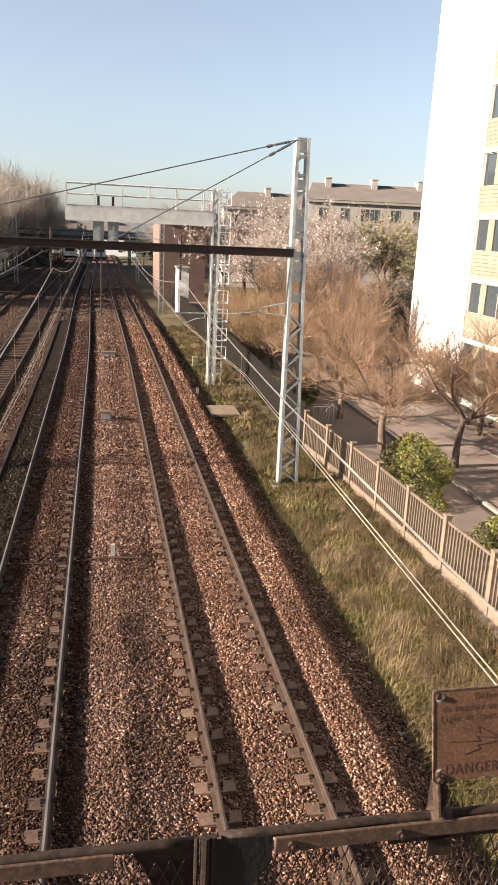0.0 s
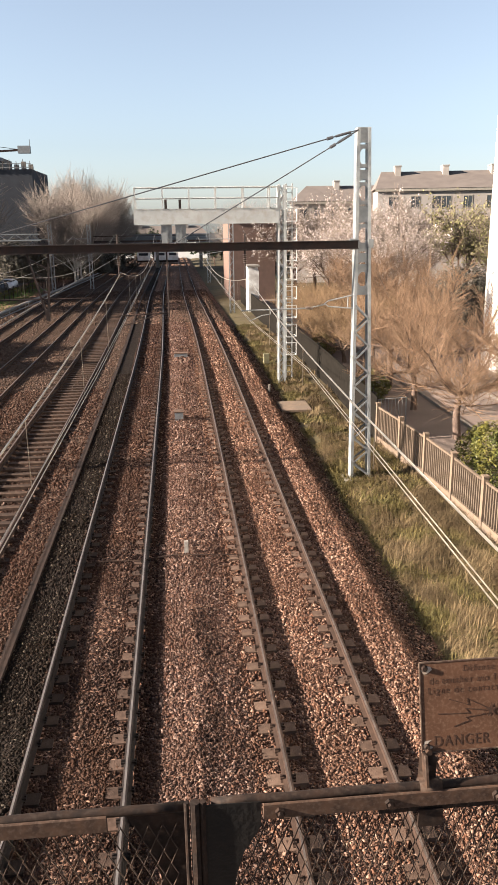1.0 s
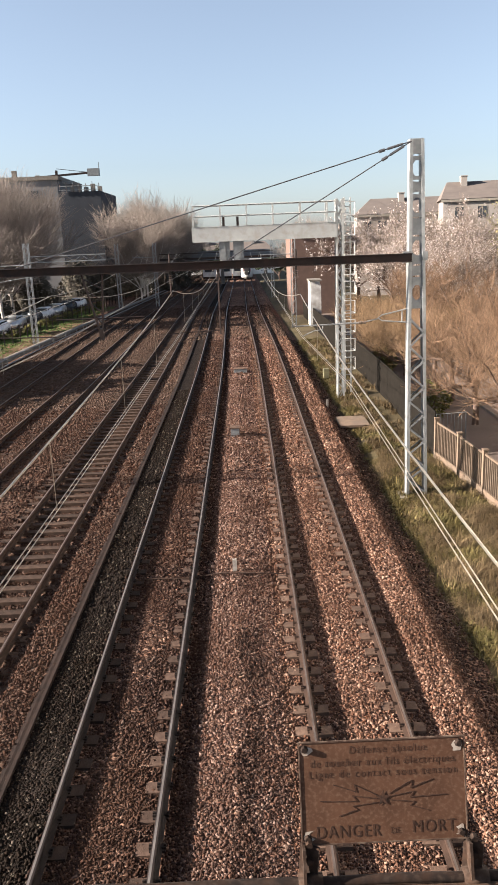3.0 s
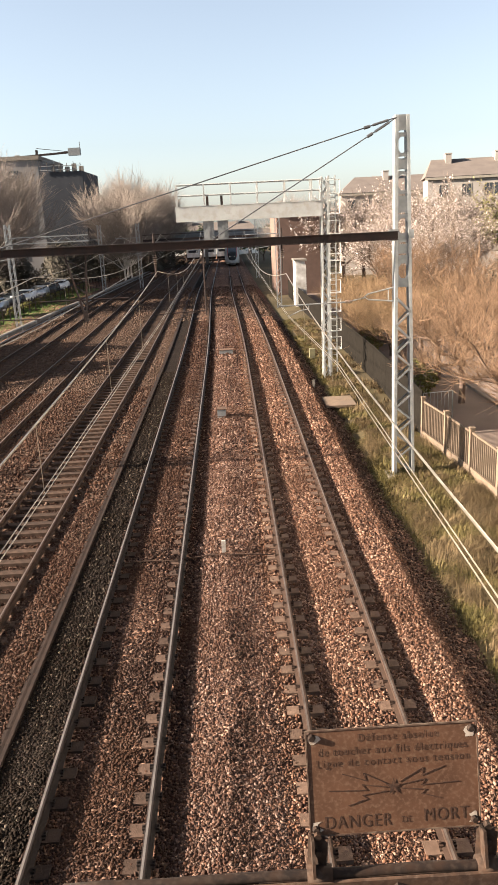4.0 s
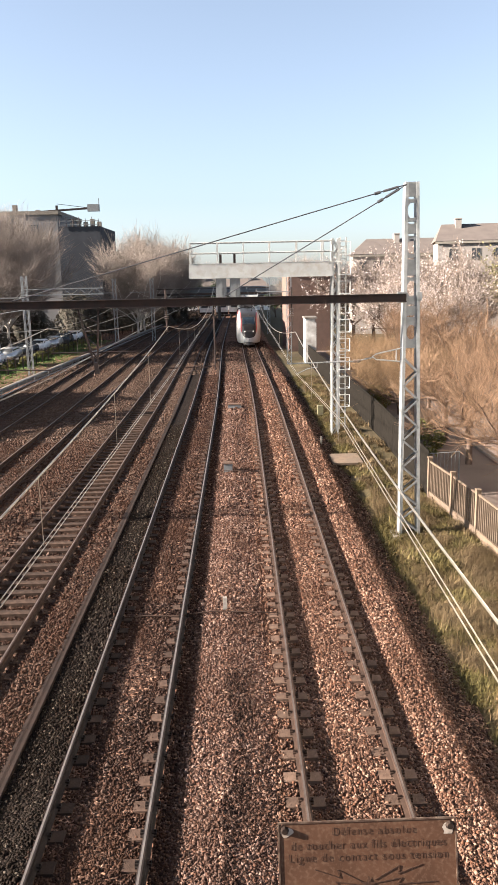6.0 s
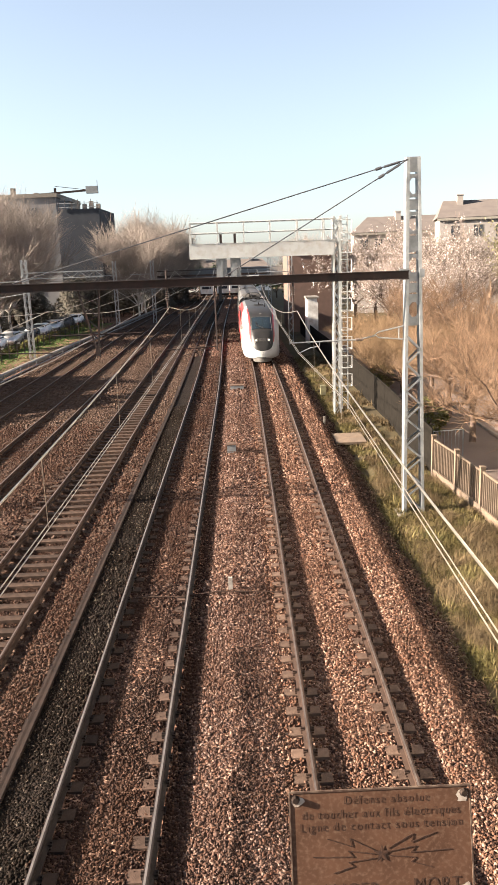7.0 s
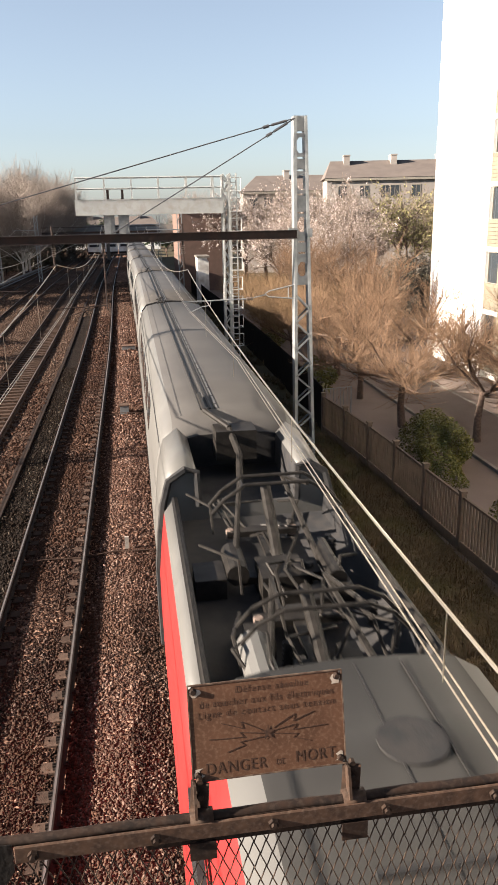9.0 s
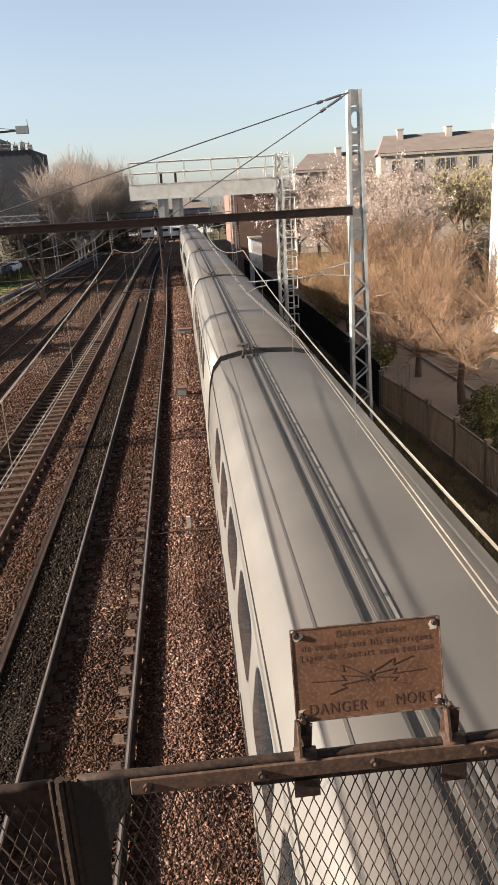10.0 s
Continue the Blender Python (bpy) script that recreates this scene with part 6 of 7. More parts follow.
# ---- the train ----
M_TWHITE = mat("train_white", (0.375, 0.368, 0.35), (0.335, 0.328, 0.31), 1.2, 0.4, 0, 0.0, c3=(0.27, 0.255, 0.235), s3=0.9)
M_TSILVER = mat("train_light_grey", (0.107, 0.103, 0.096), (0.094, 0.09, 0.084), 1.5, 0.4, 0.1, 0.0, c3=(0.093, 0.0894, 0.084), s3=0.5)
M_TPILOT = mat("grimy_pilot", (0.10, 0.092, 0.082), (0.07, 0.063, 0.056), 3.0, 0.6, 0.0, 0.1, 30)
M_TROOF = mat("train_roof_grey", (0.0719, 0.067, 0.062), (0.062, 0.057, 0.053), 1.0, 0.55, 0.1, 0.05, 20, c3=(0.0555, 0.0511, 0.0476), s3=0.4)
M_TCAB = mat("power_car_roof", (0.0355, 0.0335, 0.0311), (0.0296, 0.0282, 0.0261), 1.0, 0.5, 0.1, 0.03, 20, c3=(0.0252, 0.0237, 0.0222), s3=0.5)
M_TDARK = mat("train_dark_grey", (0.0216, 0.0202, 0.0194), (0.018, 0.0169, 0.0166), 2.0, 0.45, 0, 0.0, c3=(0.027, 0.0252, 0.0238), s3=0.8)
M_TRED = mat("train_red", (0.30, 0.02, 0.018), (0.25, 0.017, 0.016), 1.5, 0.4, spec=0.3)
M_TBLACK = mat("train_black", (0.016, 0.016, 0.017), (0.026, 0.024, 0.023), 5, 0.7, 0, 0.2, 30)
M_TGLASS = dark_glass("train_glass", (0.010, 0.015, 0.018), 0.10)
M_TPIPE = mat("grimy_pipe", (0.024, 0.021, 0.0182), (0.0125, 0.0108, 0.0094), 8, 0.5, 0.3, 0.1, 40)
M_TSKIRT = mat("train_skirt", (0.22, 0.13, 0.11), (0.15, 0.10, 0.09), 3, 0.6)
M_LAMP = glow("headlamp", (1.0, 0.92, 0.74), 0.35)

# half section of a car: across, up
SECT = ((0.95, 0.30), (1.36, 0.34), (1.44, 0.85), (1.45, 1.6), (1.45, 2.35), (1.40, 2.9), (1.34, 3.4), (1.24, 3.80), (1.05, 4.04), (0.6, 4.14), (0.0, 4.17))


def loft(bm, rings, pick, caps=(True, True), cap_mat=0):
    """Skins rings of places; pick(row, column) gives the material."""
    rows = [[bm.verts.new(p) for p in r] for r in rings]
    for j, (a, b) in enumerate(zip(rows, rows[1:])):
        for k in range(len(a) - 1):
            f = bm.faces.new((a[k], a[k + 1], b[k + 1], b[k]))
            f.material_index = pick(j, k)
            f.smooth = True
    if caps[0]:
        bm.faces.new(rows[0]).material_index = cap_mat
    if caps[1]:
        bm.faces.new(rows[-1][::-1]).material_index = cap_mat


def ring(y, fn):
    """A full section at y from the left sill over the roof to the right sill."""
    pts = [fn(x, z) for x, z in SECT]
    return [Vector((-a, y, b)) for a, b in pts] + [Vector((a, y, b)) for a, b in pts[-2::-1]]


def window_row(car, y0, y1, pitch, w, z0, z1, name="window", side=-1):
    """Rounded dark windows set a finger proud of the side."""
    n = int((y1 - y0) / pitch)
    for k in range(n):
        y = y0 + pitch * (k + 0.5)
        bm = bmesh.new()
        pts = []
        for cyy, czz, a0 in ((w / 2 - 0.22, z1 - 0.16, 0), (-w / 2 + 0.22, z1 - 0.16, 90), (-w / 2 + 0.22, z0 + 0.16, 180), (w / 2 - 0.22, z0 + 0.16, 270)):
            for a in (0, 30, 60, 90):
                t = radians(a0 + a)
                pts.append((cyy + 0.22 * math.cos(t), czz + 0.16 * math.sin(t)))
        xs = lambda z: float(np.interp(z, [p[1] for p in SECT[1:]], [p[0] for p in SECT[1:]]))
        va = [bm.verts.new((side * (xs(z) + 0.008), y + q, z)) for q, z in pts]
        vb = [bm.verts.new((side * (xs(z) - 0.05), y + q, z)) for q, z in pts]
        mid = bm.verts.new((side * (xs((z0 + z1) / 2) + 0.008), y, (z0 + z1) / 2))
        m = len(pts)
        for i in range(m):
            bm.faces.new((va[i], va[(i + 1) % m], mid))
            bm.faces.new((va[i], vb[i], vb[(i + 1) % m], va[(i + 1) % m]))
        bmesh.ops.recalc_face_normals(bm, faces=bm.faces)
        part(name, bm, M_TGLASS, car)


def bogie(car, y):
    bg = part("bogie", boxes((-1.0, 1.0, y - 1.6, y + 1.6, 0.35, 0.75)), M_TBLACK, car)
    for yy in (-1.4, 1.4):
        for s in (-1, 1):
            bm = bmesh.new()
            tube(bm, [(s * 0.72, y + yy, 0.46), (s * 0.84, y + yy, 0.46)], 0.46, 18)
            part("wheel", bm, M_RAIL, bg)


# nose: distance from the tip, height of its top, half width
NOSE = ((0.0, 0.68, 0.10), (0.02, 0.86, 0.26), (0.06, 1.02, 0.43), (0.18, 1.30, 0.66), (0.38, 1.67, 0.86), (0.65, 2.08, 1.02), (1.0, 2.50, 1.15), (1.5, 2.82, 1.25), (2.0, 3.08, 1.32), (2.4, 3.27, 1.35),
        (3.05, 3.56, 1.385), (4.2, 3.80, 1.42), (5.5, 3.92, 1.44), (7.0, 3.97, 1.45))
NOSE_YS = (0.0, 0.01, 0.02, 0.03, 0.04, 0.047, 0.053, 0.06, 0.07, 0.085, 0.1, 0.12, 0.14, 0.17, 0.2, 0.28, 0.38, 0.5, 0.65, 0.82, 1.0, 1.25, 1.5, 1.75, 2.0, 2.4, 2.7, 3.05, 3.6, 4.1, 4.6, 5.1, 5.6, 6.0, 6.4, 7.0)
NC = 14  # faces from the sill to the edge of the hood


def spline(xs, ys, x):
    """A smooth curve through places."""
    k = max(0, min(len(xs) - 2, int(np.searchsorted(xs, x)) - 1))
    slope = lambda i: (ys[min(i + 1, len(xs) - 1)] - ys[max(i - 1, 0)]) / (xs[min(i + 1, len(xs) - 1)] - xs[max(i - 1, 0)])
    h = xs[k + 1] - xs[k]
    t = (x - xs[k]) / h
    return (2 * t ** 3 - 3 * t * t + 1) * ys[k] + (t ** 3 - 2 * t * t + t) * h * slope(k) + (3 * t * t - 2 * t ** 3) * ys[k + 1] + (t ** 3 - t * t) * h * slope(k + 1)


def nose_at(y, column):
    return spline([math.sqrt(p[0]) for p in NOSE], [p[column] for p in NOSE], math.sqrt(y))


def split_ring(y, fn, outer, inner):
    """A section with columns that run along the flash and the hood's edge."""
    ks = list(range(len(SECT)))
    fine = [fn(spline(ks, [p[0] for p in SECT], q), spline(ks, [p[1] for p in SECT], q)) for q in np.linspace(0, len(SECT) - 1, 121)]
    peak = max(range(len(fine)), key=lambda i: fine[i][0])

    def at(w):
        for i in range(peak, len(fine) - 1):
            if fine[i + 1][0] <= w:
                return i + min(1.0, max(0.0, (fine[i][0] - w) / max(1e-6, fine[i][0] - fine[i + 1][0])))
        return float(len(fine) - 1)
    ko = min(at(outer), len(fine) - 3.0)
    ki = min(max(at(inner), ko + 0.5), len(fine) - 2.0)
    qs = list(np.linspace(0, ko, NC + 1)) + list(np.linspace(ki, len(fine) - 1, NC))
    idx = range(len(fine))
    pts = [(float(np.interp(q, idx, [p[0] for p in fine])), float(np.interp(q, idx, [p[1] for p in fine]))) for q in qs]
    return [Vector((-a, y, b)) for a, b in pts] + [Vector((a, y, b)) for a, b in pts[-2::-1]]


WELL0, PC_END = 15.3, 20.75  # the sunk roof for the current collectors


def power_car():
    car = thing("power_car", "white, red and dark grey high-speed train power car", "locomotive", "train cars")
    rings, ys = [], []
    hood = lambda y: float(np.interp(y, (0.047, 0.05, 0.055, 0.07, 0.085, 0.1, 0.14, 0.2, 0.3, 0.4, 0.6, 1.0, 1.6, 2.6, 4.0, 5.4), (0.01, 0.14, 0.20, 0.27, 0.32, 0.36, 0.44, 0.53, 0.64, 0.71, 0.80, 0.85, 0.83, 0.84, 0.90, 0.95)))
    edge = lambda y: hood(y) + float(np.interp(y, (0.3, 0.7, 1.2, 3.4, 4.6, 5.6), (0.015, 0.03, 0.10, 0.12, 0.10, 0.22)))
    for y in NOSE_YS:
        top, half = nose_at(y, 1), nose_at(y, 2)

        def shape(x, z, top=top, half=half, y=y):
            f = max(0.0, (z - 0.30) / 3.87)
            low = 0.34 + 0.12 * max(0, 1 - y / 0.5) + 0.06 * max(0, 1 - y / 1.8)
            zz = low + (top - low) * f
            xx = x / 1.45 * half * (1 - 0.30 * max(0.0, 1 - y / 2.2) * (1 - min(1.0, f * 2.2)) ** 2)
            if y < 4:  # the nose narrows upward
                k = 1 - y / 4
                xx *= 1 - 0.34 * k * f ** 1.5
            return xx, zz
        rings.append(split_ring(y, shape, edge(y), hood(y)))
        ys.append(y)
    body_end = lambda x, z: (x, 0.30 + (z - 0.30) * 3.67 / 3.87)
    for y in (8.5, 10, 12, 14, WELL0):
        rings.append(split_ring(y, body_end, 1.17, 0.95))
        ys.append(y)

    def pick(j, k):
        k = min(k, 4 * NC - 1 - k)
        y = (ys[j] + ys[j + 1]) / 2
        if k > NC:
            return 1 if y < 5.6 else 3  # dark hood, then the grey roof
        if k == NC:
            return 0 if y < 0.6 else 2 if y < 4.6 else 0 if y < 6.4 else 4
        return 2 if y > 5.7 else 0
    bm = bmesh.new()
    loft(bm, rings, pick, (True, True))
    bmesh.ops.recalc_face_normals(bm, faces=bm.faces)
    part("body", bm, (M_TWHITE, M_TDARK, M_TRED, M_TCAB, M_TSILVER), car)
    # body beside and under the well
    low = [(x, z) for x, z in SECT if z < 3.5]
    bm = bmesh.new()
    rr = []
    for y in (WELL0 + 0.002, 17, 19, PC_END):
        half = [(x, 0.30 + (z - 0.30) * 0.95) for x, z in low] + [(1.21, 3.42), (1.16, 3.40), (1.13, 3.08), (0, 3.08)]
        rr.append([Vector((-a, y, b)) for a, b in half] + [Vector((a, y, b)) for a, b in half[-2::-1]])
    m = len(low)
    total = len(rr[0])

    def pick2(j, k):
        k = min(k, total - 2 - k)
        return 1 if k <= m - 2 else 2 if k < m + 1 else 0
    loft(bm, rr, pick2, (True, True))
    bmesh.ops.recalc_face_normals(bm, faces=bm.faces)
    part("roof_well", bm, (M_TBLACK, M_TRED, M_TSILVER), car, "black sunk roof for the current collectors")
    # windscreen lies on the raked front
    def front(y):
        return nose_at(y, 1)

    def skin(x, y):
        """Height of the nose's skin over a place."""
        top, half, k = nose_at(y, 1), nose_at(y, 2), max(0.0, 1 - y / 4)
        xs, zs = [], []
        for q in np.linspace(len(SECT) - 1, 4, 60):
            sx, sz = spline(range(len(SECT)), [p[0] for p in SECT], q), spline(range(len(SECT)), [p[1] for p in SECT], q)
            f = (sz - 0.30) / 3.87
            xs.append(sx / 1.45 * half * (1 - 0.34 * k * f ** 1.5))
            zs.append(0.30 + (top - 0.30) * f)
        return float(np.interp(abs(x), xs, zs))
    bm = bmesh.new()
    rows = []
    for y in (1.02, 1.2, 1.4, 1.65, 1.9, 2.15, 2.36):
        w = 0.70 - 0.02 * (y - 1)
        rows.append([bm.verts.new((w * q, y - 0.012, skin(w * q, y) + 0.018)) for q in (-1, -0.85, -0.7, -0.5, -0.25, 0, 0.25, 0.5, 0.7, 0.85, 1)])
    for a, b in zip(rows, rows[1:]):
        for k in range(10):
            f = bm.faces.new((a[k], a[k + 1], b[k + 1], b[k]))
            f.smooth = True
    part("windscreen", bm, M_TGLASS, car, "dark blue raked windscreen")
    bm = bmesh.new()
    for s in (-1, 1):
        tube(bm, [(s * 0.72, y - 0.012, skin(0.72, y) + 0.012) for y in (0.98, 1.2, 1.5, 1.8, 2.1, 2.4)], 0.024, 6)
    tube(bm, [(q * 0.7, 2.40, skin(q * 0.7, 2.40) + 0.012) for q in (-1, -0.7, -0.3, 0, 0.3, 0.7, 1)], 0.02, 6)
    part("windscreen_frame", bm, M_TROOF, car)
    bm = bmesh.new()
    for dx, r in ((0.0, 0.016), (0.07, 0.010)):
        tube(bm, [(-0.45 + dx, 1.75, front(1.75) + 0.03), (-0.36 + dx, 1.28, front(1.28) + 0.035), (0.15, 1.0, front(1.0) + 0.035)], r, 6)
    part("wiper", bm, M_TPIPE, car)
    def patch(bm, x0, x1, y0, y1, nx, ny, lift):
        """A panel that lies on the skin of the nose."""
        rows = [[bm.verts.new((x0 + (x1 - x0) * i / nx, y0 + (y1 - y0) * j / ny - lift, skin(x0 + (x1 - x0) * i / nx, y0 + (y1 - y0) * j / ny) + lift)) for i in range(nx + 1)] for j in range(ny + 1)]
        for a, b in zip(rows, rows[1:]):
            for i in range(nx):
                bm.faces.new((a[i], a[i + 1], b[i + 1], b[i])).smooth = True
    for s in (-1, 1):
        c = Vector((s * 0.47, 0.43, skin(0.47, 0.43)))
        bm = bmesh.new()
        tube(bm, [c + Vector((0, -0.045, 0.035)), c + Vector((0, 0.02, -0.01))], 0.052, 16)
        hl = part("headlight", bm, M_LAMP, car, "glowing round headlight")
        bm = bmesh.new()
        tube(bm, [c + Vector((0, -0.035, 0.027)), c + Vector((0, 0.03, -0.02))], 0.075, 16)
        part("bezel", bm, M_TPIPE, hl, "dark ring round the lamp")
        bm = bmesh.new()
        patch(bm, *sorted((s * 0.31, s * 0.58)), 0.36, 0.50, 5, 4, 0.026)
        part("housing", bm, M_TROOF, hl, "grey lens panel")
    bm = bmesh.new()
    for k in range(14):
        patch(bm, -0.265 + k * 0.039, -0.248 + k * 0.039, 0.36, 0.49, 1, 4, 0.02)
    part("grille", bm, M_TROOF, car, "ribbed grille between the headlights")
    bm = bmesh.new()
    patch(bm, -0.28, 0.28, 0.345, 0.505, 4, 4, 0.010)
    part("grille_back", bm, M_TBLACK, car)
    bm = bmesh.new()
    tube(bm, [(0, 2.8, front(2.8) - 0.01), (0, 2.78, front(2.8) + 0.03)], 0.075, 14)
    part("top_lamp", bm, M_TSILVER, car, "round lamp above the windscreen")
    bm = bmesh.new()  # rounded pilot below the nose
    arc = [(0.74 * math.sin(a), 0.86 - 0.80 * math.cos(a)) for a in (math.pi * (q / 16 - 0.5) for q in range(17))]
    rows = [[bm.verts.new((x * w, 0.1 + (y - 0.1) * (2 - w), z)) for x, y in arc] for z, w in ((0.16, 0.88), (0.20, 0.93), (0.36, 0.96), (0.60, 0.94))]
    for p, q in zip(rows, rows[1:]):
        for i in range(16):
            bm.faces.new((p[i], p[i + 1], q[i + 1], q[i])).smooth = True
    bm.faces.new(rows[0][::-1])
    bm.faces.new(rows[-1])
    bm.faces.new([r[0] for r in rows[::-1]] + [r[-1] for r in rows])
    bmesh.ops.recalc_face_normals(bm, faces=bm.faces)
    part("skirt", bm, M_TPILOT, car, "grey lower skirt")
    for s in (-1, 1):
        part("cab_window", boxes((s * 1.425 - 0.012, s * 1.425 + 0.012, 3.35, 3.8, 2.35, 2.95)), M_TGLASS, car)
        part("door", boxes((s * 1.455 - 0.012, s * 1.455 + 0.012, 4.6, 5.3, 0.75, 2.75)), M_TWHITE, car)
        part("side_grille", boxes(*[(s * 1.40 - 0.03, s * 1.40 + 0.03, 8.2, 14.8, 2.62 + q * 0.09, 2.67 + q * 0.09) for q in range(8)]), M_TBLACK, car)
        bm = boxes(*[(s * 1.447 - 0.012, s * 1.447 + 0.012, 7.0 + q * 0.42, 7.26 + q * 0.42, 1.55, 1.95) for q in range(14)])
        part("lettering_bars", bm, M_TWHITE, car, "pale bars of writing on the red side")
    # roof fittings
    for y in (6.0, 11.4):
        bm = boxes((-0.34, 0.34, y - 0.30, y + 0.30, 3.965, 3.995), (-0.03, 0.03, y - 0.06, y + 0.12, 3.995, 4.16))
        part("aerial_plate", bm, M_TPIPE, car)
    bm = bmesh.new()
    tube(bm, [(0.42, 4.9, 3.85), (0.42, 4.9, 3.97)], 0.06, 10)
    tube(bm, [(0.42, 4.9, 3.97), (0.42, 5.0, 4.11)], 0.025, 6)
    part("whip_aerial", bm, M_TPIPE, car)
    for x in (0.02, 0.42):
        part("roof_seam", boxes((x - 0.008, x + 0.008, 7.8, 15.2, 3.955, 3.975)), M_TDARK, car)
    part("roof_joint", boxes((-0.45, 0.75, 13.1, 13.16, 3.95, 3.985)), M_TBLACK, car, "black rubber strip across the roof")
    bm = bmesh.new()
    tube(bm, [(0.16, 14.2, 3.94), (0.16, 14.2, 3.985)], 0.26, 20)
    part("roof_hatch", bm, M_TBLACK, car, "black round hatch")
    # collectors and switchgear in the well
    for y, up in ((16.7, 0.45), (19.2, 0.75)):
        bm = bmesh.new()
        for s in (-1, 1):
            tube(bm, [(s * 0.55, y - 0.7, 3.3), (s * 0.30, y + 0.6, 3.3 + up)], 0.045, 8, 0.03)
            tube(bm, [(s * 0.30, y + 0.6, 3.3 + up), (s * 0.42, y - 0.5, 3.45 + up * 1.15)], 0.028, 6)
        tube(bm, [(0.0, y - 0.9, 3.25), (0.05, y + 0.5, 3.25 + up * 0.9)], 0.075, 10)
        pan = part("pantograph", bm, M_TPIPE, car, "grimy folded current collector")
        bm = bmesh.new()
        for dy in (-0.16, 0.16):
            tube(bm, [(-0.82, y - 0.5 + dy, 3.30 + up), (-0.66, y - 0.5 + dy, 3.48 + up), (-0.4, y - 0.5 + dy, 3.54 + up * 1.15), (0.4, y - 0.5 + dy, 3.54 + up * 1.15), (0.66, y - 0.5 + dy, 3.48 + up), (0.82, y - 0.5 + dy, 3.30 + up)], 0.022, 6)
        part("bow", bm, M_TPIPE, pan, "worn bow with bent horns")
        bm = boxes((-0.5, 0.5, y - 0.95, y - 0.75, 3.2, 3.3), (-0.5, 0.5, y + 0.5, y + 0.7, 3.2, 3.28), (-0.08, 0.08, y - 0.9, y + 0.6, 3.2, 3.26))
        part("base_frame", bm, M_TPIPE, pan)
        for s in (-1, 1):
            for dy in (-0.85, 0.6):
                bm = bmesh.new()
                for q in range(4):
                    tube(bm, [(s * 0.45, y + dy, 3.16 + q * 0.035), (s * 0.45, y + dy, 3.185 + q * 0.035)], 0.07, 8, 0.05)
                part("insulator", bm, M_PORC, pan)
    for x, y, l, r in ((-0.62, 15.75, 0.9, 0.17), (0.62, 17.9, 1.0, 0.12), (-0.55, 18.2, 0.7, 0.14)):
        bm = bmesh.new()
        tube(bm, [(x, y, 3.36), (x, y + l, 3.36)], r, 12)
        part("air_tank", bm, M_TSILVER if y < 16 else M_TPIPE, car)
    part("switch_box", boxes((-0.3, 0.25, 17.9, 18.5, 3.08, 3.45)), M_TPIPE, car)
    part("switch_box", boxes((0.1, 0.6, 15.6, 16.0, 3.08, 3.42)), M_TPIPE, car)
    PR = random.Random(8)
    for k in range(26):
        bm = bmesh.new()
        x, y = PR.uniform(-0.8, 0.9), PR.uniform(15.6, 20.0)
        tube(bm, [(x, y, 3.25), (x + PR.uniform(-0.3, 0.3), y + 0.3, 3.55), (x + PR.uniform(-0.5, 0.5), y + 0.8, PR.uniform(3.3, 3.6))], 0.02, 6)
        part("busbar", bm, M_TPIPE, car)
    for k in range(14):
        x, y, q = PR.uniform(-0.9, 0.9), PR.uniform(15.6, 20.2), PR.uniform(0.08, 0.2)
        bm = bmesh.new()
        if k % 2:
            for r in range(5):
                tube(bm, [(x, y, 3.08 + r * 0.06), (x, y, 3.12 + r * 0.06)], 0.07, 8, 0.045)
        else:
            box(bm, x - q, x + q, y - q * 1.4, y + q * 1.4, 3.08, 3.16 + q)
        part("insulator" if k % 2 else "equipment_box", bm, M_TPIPE, car)
    for s in (-1, 1):
        bm = bmesh.new()
        tube(bm, [(s * 1.17, WELL0 + 0.2, 3.44), (s * 1.17, 18.4, 3.44), (s * 1.17, PC_END, 3.44)], 0.05, 6)
        part("well_rail", bm, M_TPIPE, car)
    for y in (3.6, 17.2):
        bogie(car, y)
    return car


CAR, FIRST = 18.05, 20.65  # lengths of a trailer and of the longer first one


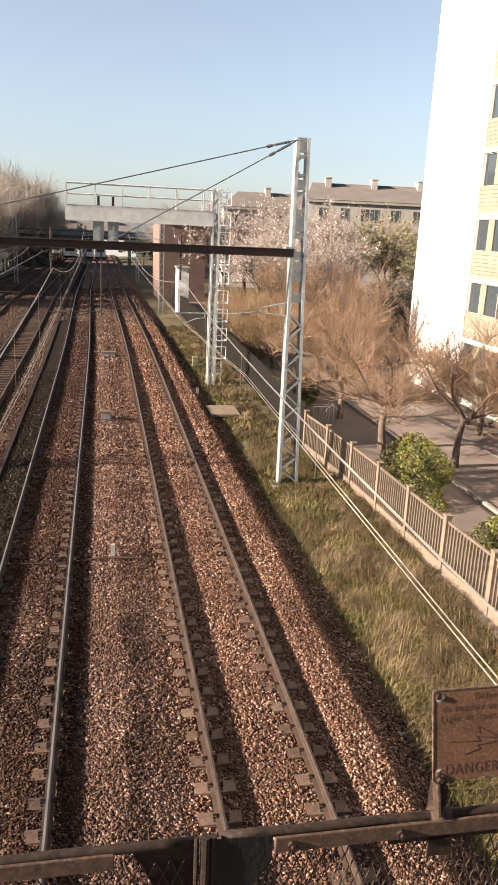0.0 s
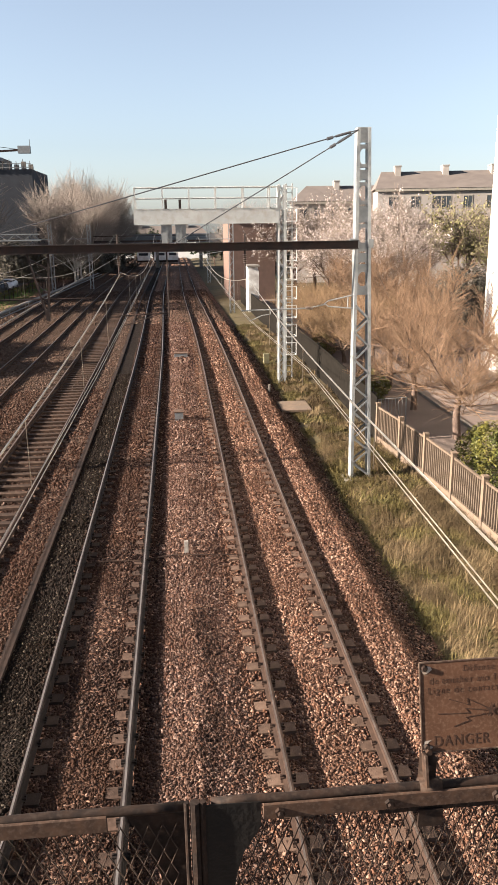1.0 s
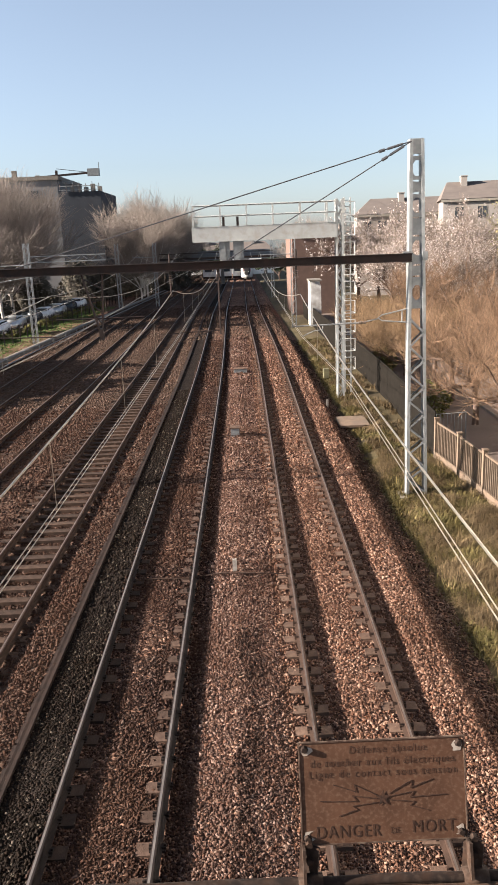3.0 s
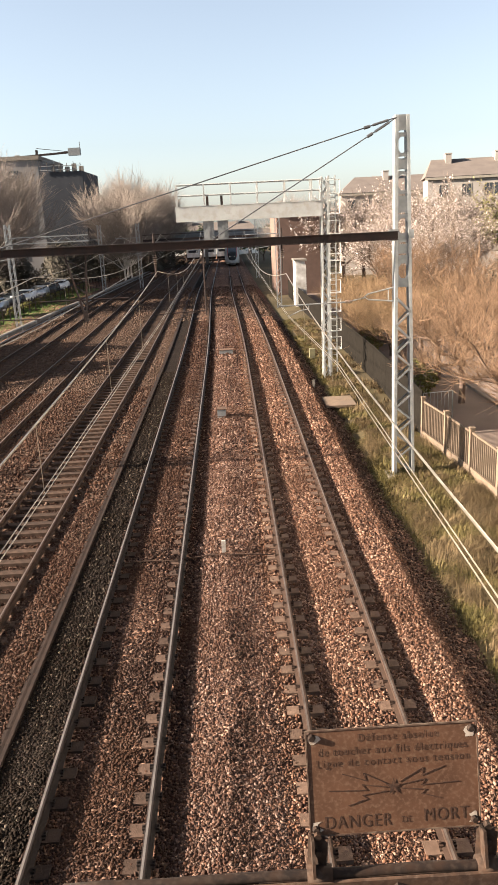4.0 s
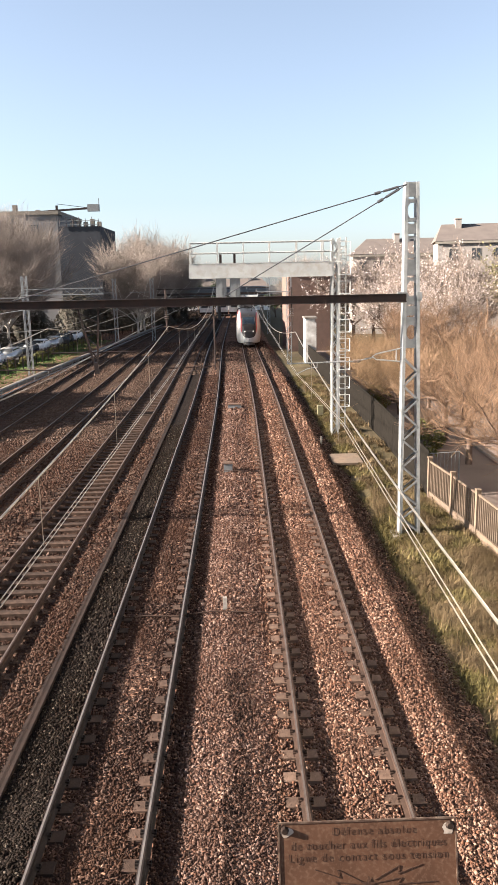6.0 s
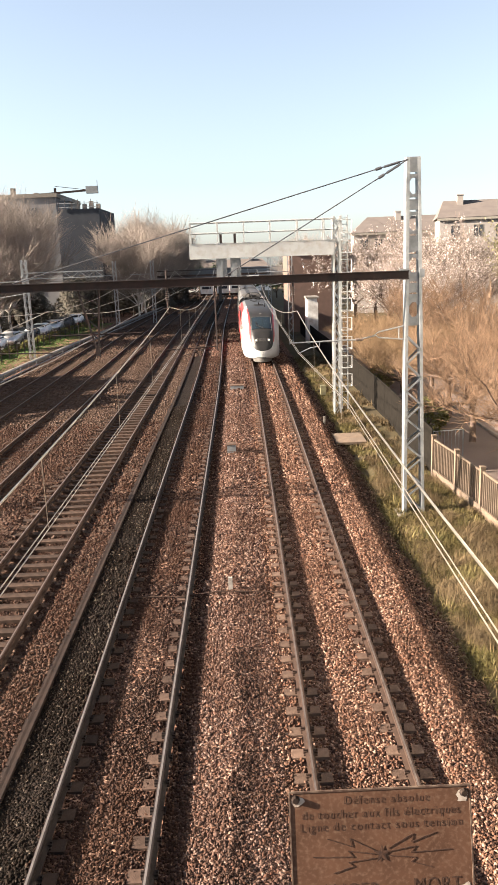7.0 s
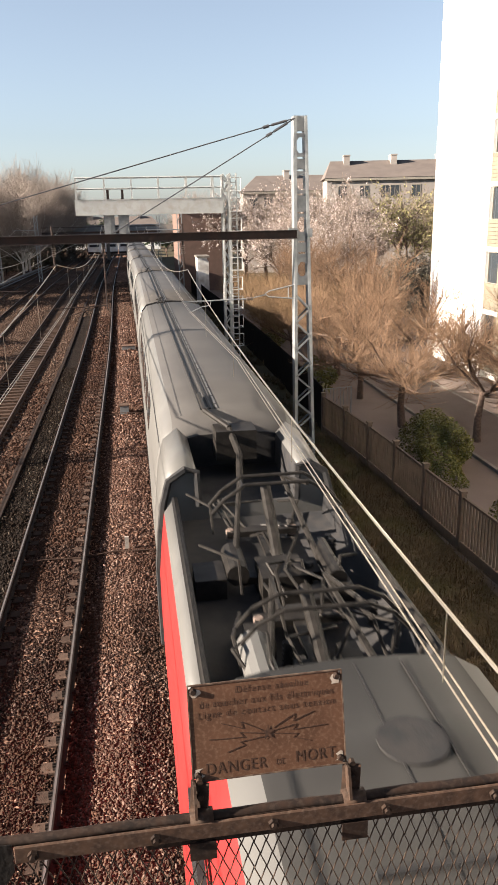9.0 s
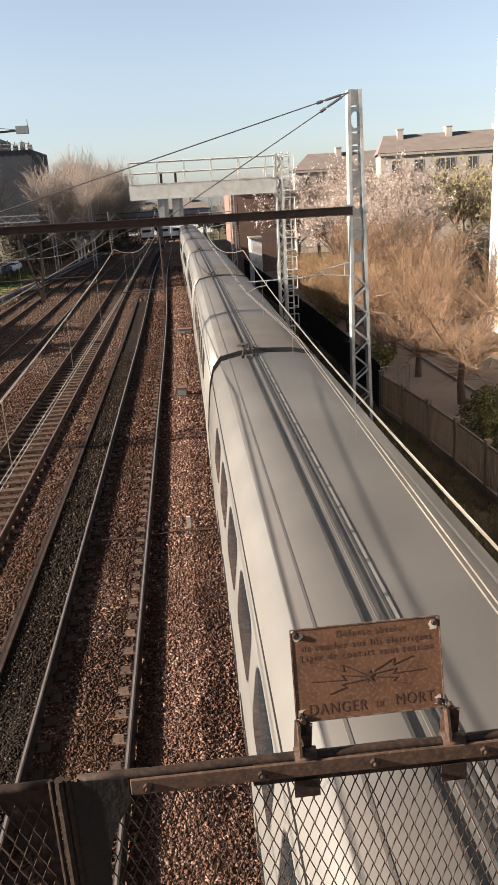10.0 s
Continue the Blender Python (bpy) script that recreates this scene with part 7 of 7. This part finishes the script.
def trailer(first):
    """A double-deck trailer; the first one has a sloped, sunk roof end."""
    car = thing("trailer_car", "light grey double-deck high-speed train car", "train car", "train cars")
    plain = lambda x, z: (x, z)
    y0 = 2.35 if first else 0.28
    long = FIRST if first else CAR
    end = long - 0.30
    rings = []
    if first:
        lowtop = lambda x, z: (x, 0.30 + (z - 0.30) * 0.91)
        rings += [ring(y0 - 0.35, lowtop)]
    rings += [ring(y0, plain), ring(6, plain), ring(12, plain), ring(end, plain)]
    n = len(SECT)

    def pick(j, k):
        k = k if k < n - 1 else 2 * n - 3 - k
        return 3 if k == 0 else 2 if k == 1 else 0 if k <= 7 else 1
    bm = bmesh.new()
    loft(bm, rings, pick, (True, True), 3)
    bmesh.ops.recalc_face_normals(bm, faces=bm.faces)
    part("body", bm, (M_TSILVER, M_TROOF, M_TSKIRT, M_TBLACK), car)
    if first:
        bm = bmesh.new()
        low = [(x, z) for x, z in SECT if z < 3.9]
        rr = []
        for y in (0.12, 1.0, 2.0):
            half = [(x, 0.30 + (z - 0.30) * (0.95 + 0.02 * y)) for x, z in low] + [(0.98, 3.80 + 0.08 * y), (0.80, 3.76), (0.78, 3.2), (0, 3.2)]
            rr.append([Vector((-a, y, b)) for a, b in half] + [Vector((a, y, b)) for a, b in half[-2::-1]])
        m, total = len(low), len(rr[0])
        loft(bm, rr, lambda j, k: 0 if min(k, total - 2 - k) < m + 1 else 1)
        bmesh.ops.recalc_face_normals(bm, faces=bm.faces)
        part("roof_end", bm, (M_TSILVER, M_TBLACK), car, "grey fairing round a black sunk roof")
        bm = bmesh.new()
        tube(bm, [v + Vector((0, -0.02, 0)) for v in rr[0] if abs(v.x) > 0.7 and v.z > 0.8 and v.x < 0], 0.06, 6)
        tube(bm, [v + Vector((0, -0.02, 0)) for v in rr[0] if abs(v.x) > 0.7 and v.z > 0.8 and v.x > 0], 0.06, 6)
        part("rubber_edge", bm, M_TBLACK, car, "black rubber edge of the fairing")
        bm = bmesh.new()
        box(bm, -0.35, 0.35, 1.35, 1.9, 3.5, 4.02)
        tube(bm, [(-0.1, 0.3, 3.4), (0.0, 1.0, 3.7), (-0.1, 1.5, 4.02)], 0.06, 8)
        tube(bm, [(-0.1, 1.5, 4.05), (-0.45, 2.2, 4.2), (-0.45, 3.4, 4.22)], 0.05, 8)
        part("cable_head", bm, M_TPIPE, car)
    # cable run along the roof
    for x, w in ((-0.50, 0.014), (-0.335, 0.022), (-0.245, 0.014)):
        part("roof_cable", boxes((x - w, x + w, y0 + 0.1, end - 0.1, 4.15, 4.179)), M_TBLACK, car)
    part("cable_tray", boxes((-0.375, -0.215, y0 + 0.1, end - 0.1, 4.15, 4.163)), M_TROOF, car)
    part("tray_lip", boxes((-0.222, -0.188, y0 + 0.1, end - 0.1, 4.15, 4.176)), M_TSILVER, car, "bright metal lip of the cable tray")
    for k in range(26):
        y = y0 + 0.4 + k * (end - y0 - 0.8) / 25
        part("cable_clip", boxes((-0.225, -0.185, y - 0.02, y + 0.02, 4.163, 4.184)), M_TBLACK, car)
    for x in (-0.88, 0.88):
        part("gutter", boxes((x - 0.014, x + 0.014, y0, end, 4.06, 4.086)), M_TROOF, car)
    for s in (-1, 1):
        part("panel_seam", boxes((s * 1.29 - 0.012, s * 1.29 + 0.012, y0, end, 3.595, 3.61)), M_TDARK, car)
        window_row(car, long - 14.65, long - 2.85, 1.95, 1.45, 2.72, 3.42, "window", s)
        window_row(car, long - 14.65, long - 2.85, 1.95, 1.45, 1.05, 1.75, "lower_window", s)
    # bellows to the next car, with a cable jumper
    bm = bmesh.new()
    for k in range(5):
        a = ring(end + k * 0.116, lambda x, z: (x * (0.90 if k % 2 else 0.86), 0.3 + (z - 0.3) * (0.93 if k % 2 else 0.90)))
        b2 = ring(end + (k + 1) * 0.116, lambda x, z: (x * (0.86 if k % 2 else 0.90), 0.3 + (z - 0.3) * (0.90 if k % 2 else 0.93)))
        loft(bm, [a, b2], lambda j, q: 0, (False, False))
    part("bellows", bm, M_TBLACK, car, "black ribbed bellows between cars")
    bm = bmesh.new()
    tube(bm, [(-0.6, end - 0.5, 4.2), (-0.52, end - 0.1, 4.32), (-0.4, end + 0.25, 4.34), (-0.44, end + 0.55, 4.3), (-0.6, end + 0.9, 4.2)], 0.035, 6)
    tube(bm, [(-0.35, end - 0.4, 4.2), (-0.4, end + 0.2, 4.27), (-0.34, end + 0.8, 4.2)], 0.025, 6)
    part("jumper_cable", bm, M_TPIPE, car)
    part("damper", boxes((0.15, 0.75, end + 0.12, end + 0.26, 3.98, 4.06)), M_TBLACK, car)
    bogie(car, long)
    return car


TRAIN = [(power_car(), 0.0, 20.9)]
TRAIN.append((trailer(True), 20.95, FIRST))
t2 = trailer(False)
for k in range(1, 8):
    TRAIN.append((t2 if k == 1 else copy_thing(t2, Matrix()), 20.95 + FIRST + CAR * (k - 1), CAR))
rear = copy_thing(TRAIN[0][0], Matrix())
SPEED, NOSE_AT_8 = 32.7, 21.5


def on_line(front, length, turn=False):
    """The pose of a car whose front stands at that place along the line."""
    back = front + length
    a, b = Vector((cx(front) + 0.01, front, cz(front))), Vector((cx(back) + 0.01, back, cz(back)))
    d = b - a
    yaw, pitch = -math.degrees(math.atan2(d.x, d.y)), math.degrees(math.atan2(d.z, d.y))
    return pose(b.x, b.y, b.z, -pitch, 0, yaw + 180) if turn else pose(a.x, a.y, a.z, pitch, 0, yaw)


def motions():
    """The train runs towards the footbridge at an even speed."""
    for k in range(len(TRAIN)):
        car, off, length = TRAIN[k]
        walk(car, [(t / 2, on_line(NOSE_AT_8 - SPEED * (t / 2 - 8) + off, length)) for t in range(21)])
    walk(rear, [(t / 2, on_line(NOSE_AT_8 - SPEED * (t / 2 - 8) + 20.95 + FIRST + CAR * 7, 20.9, True)) for t in range(21)])


motions()
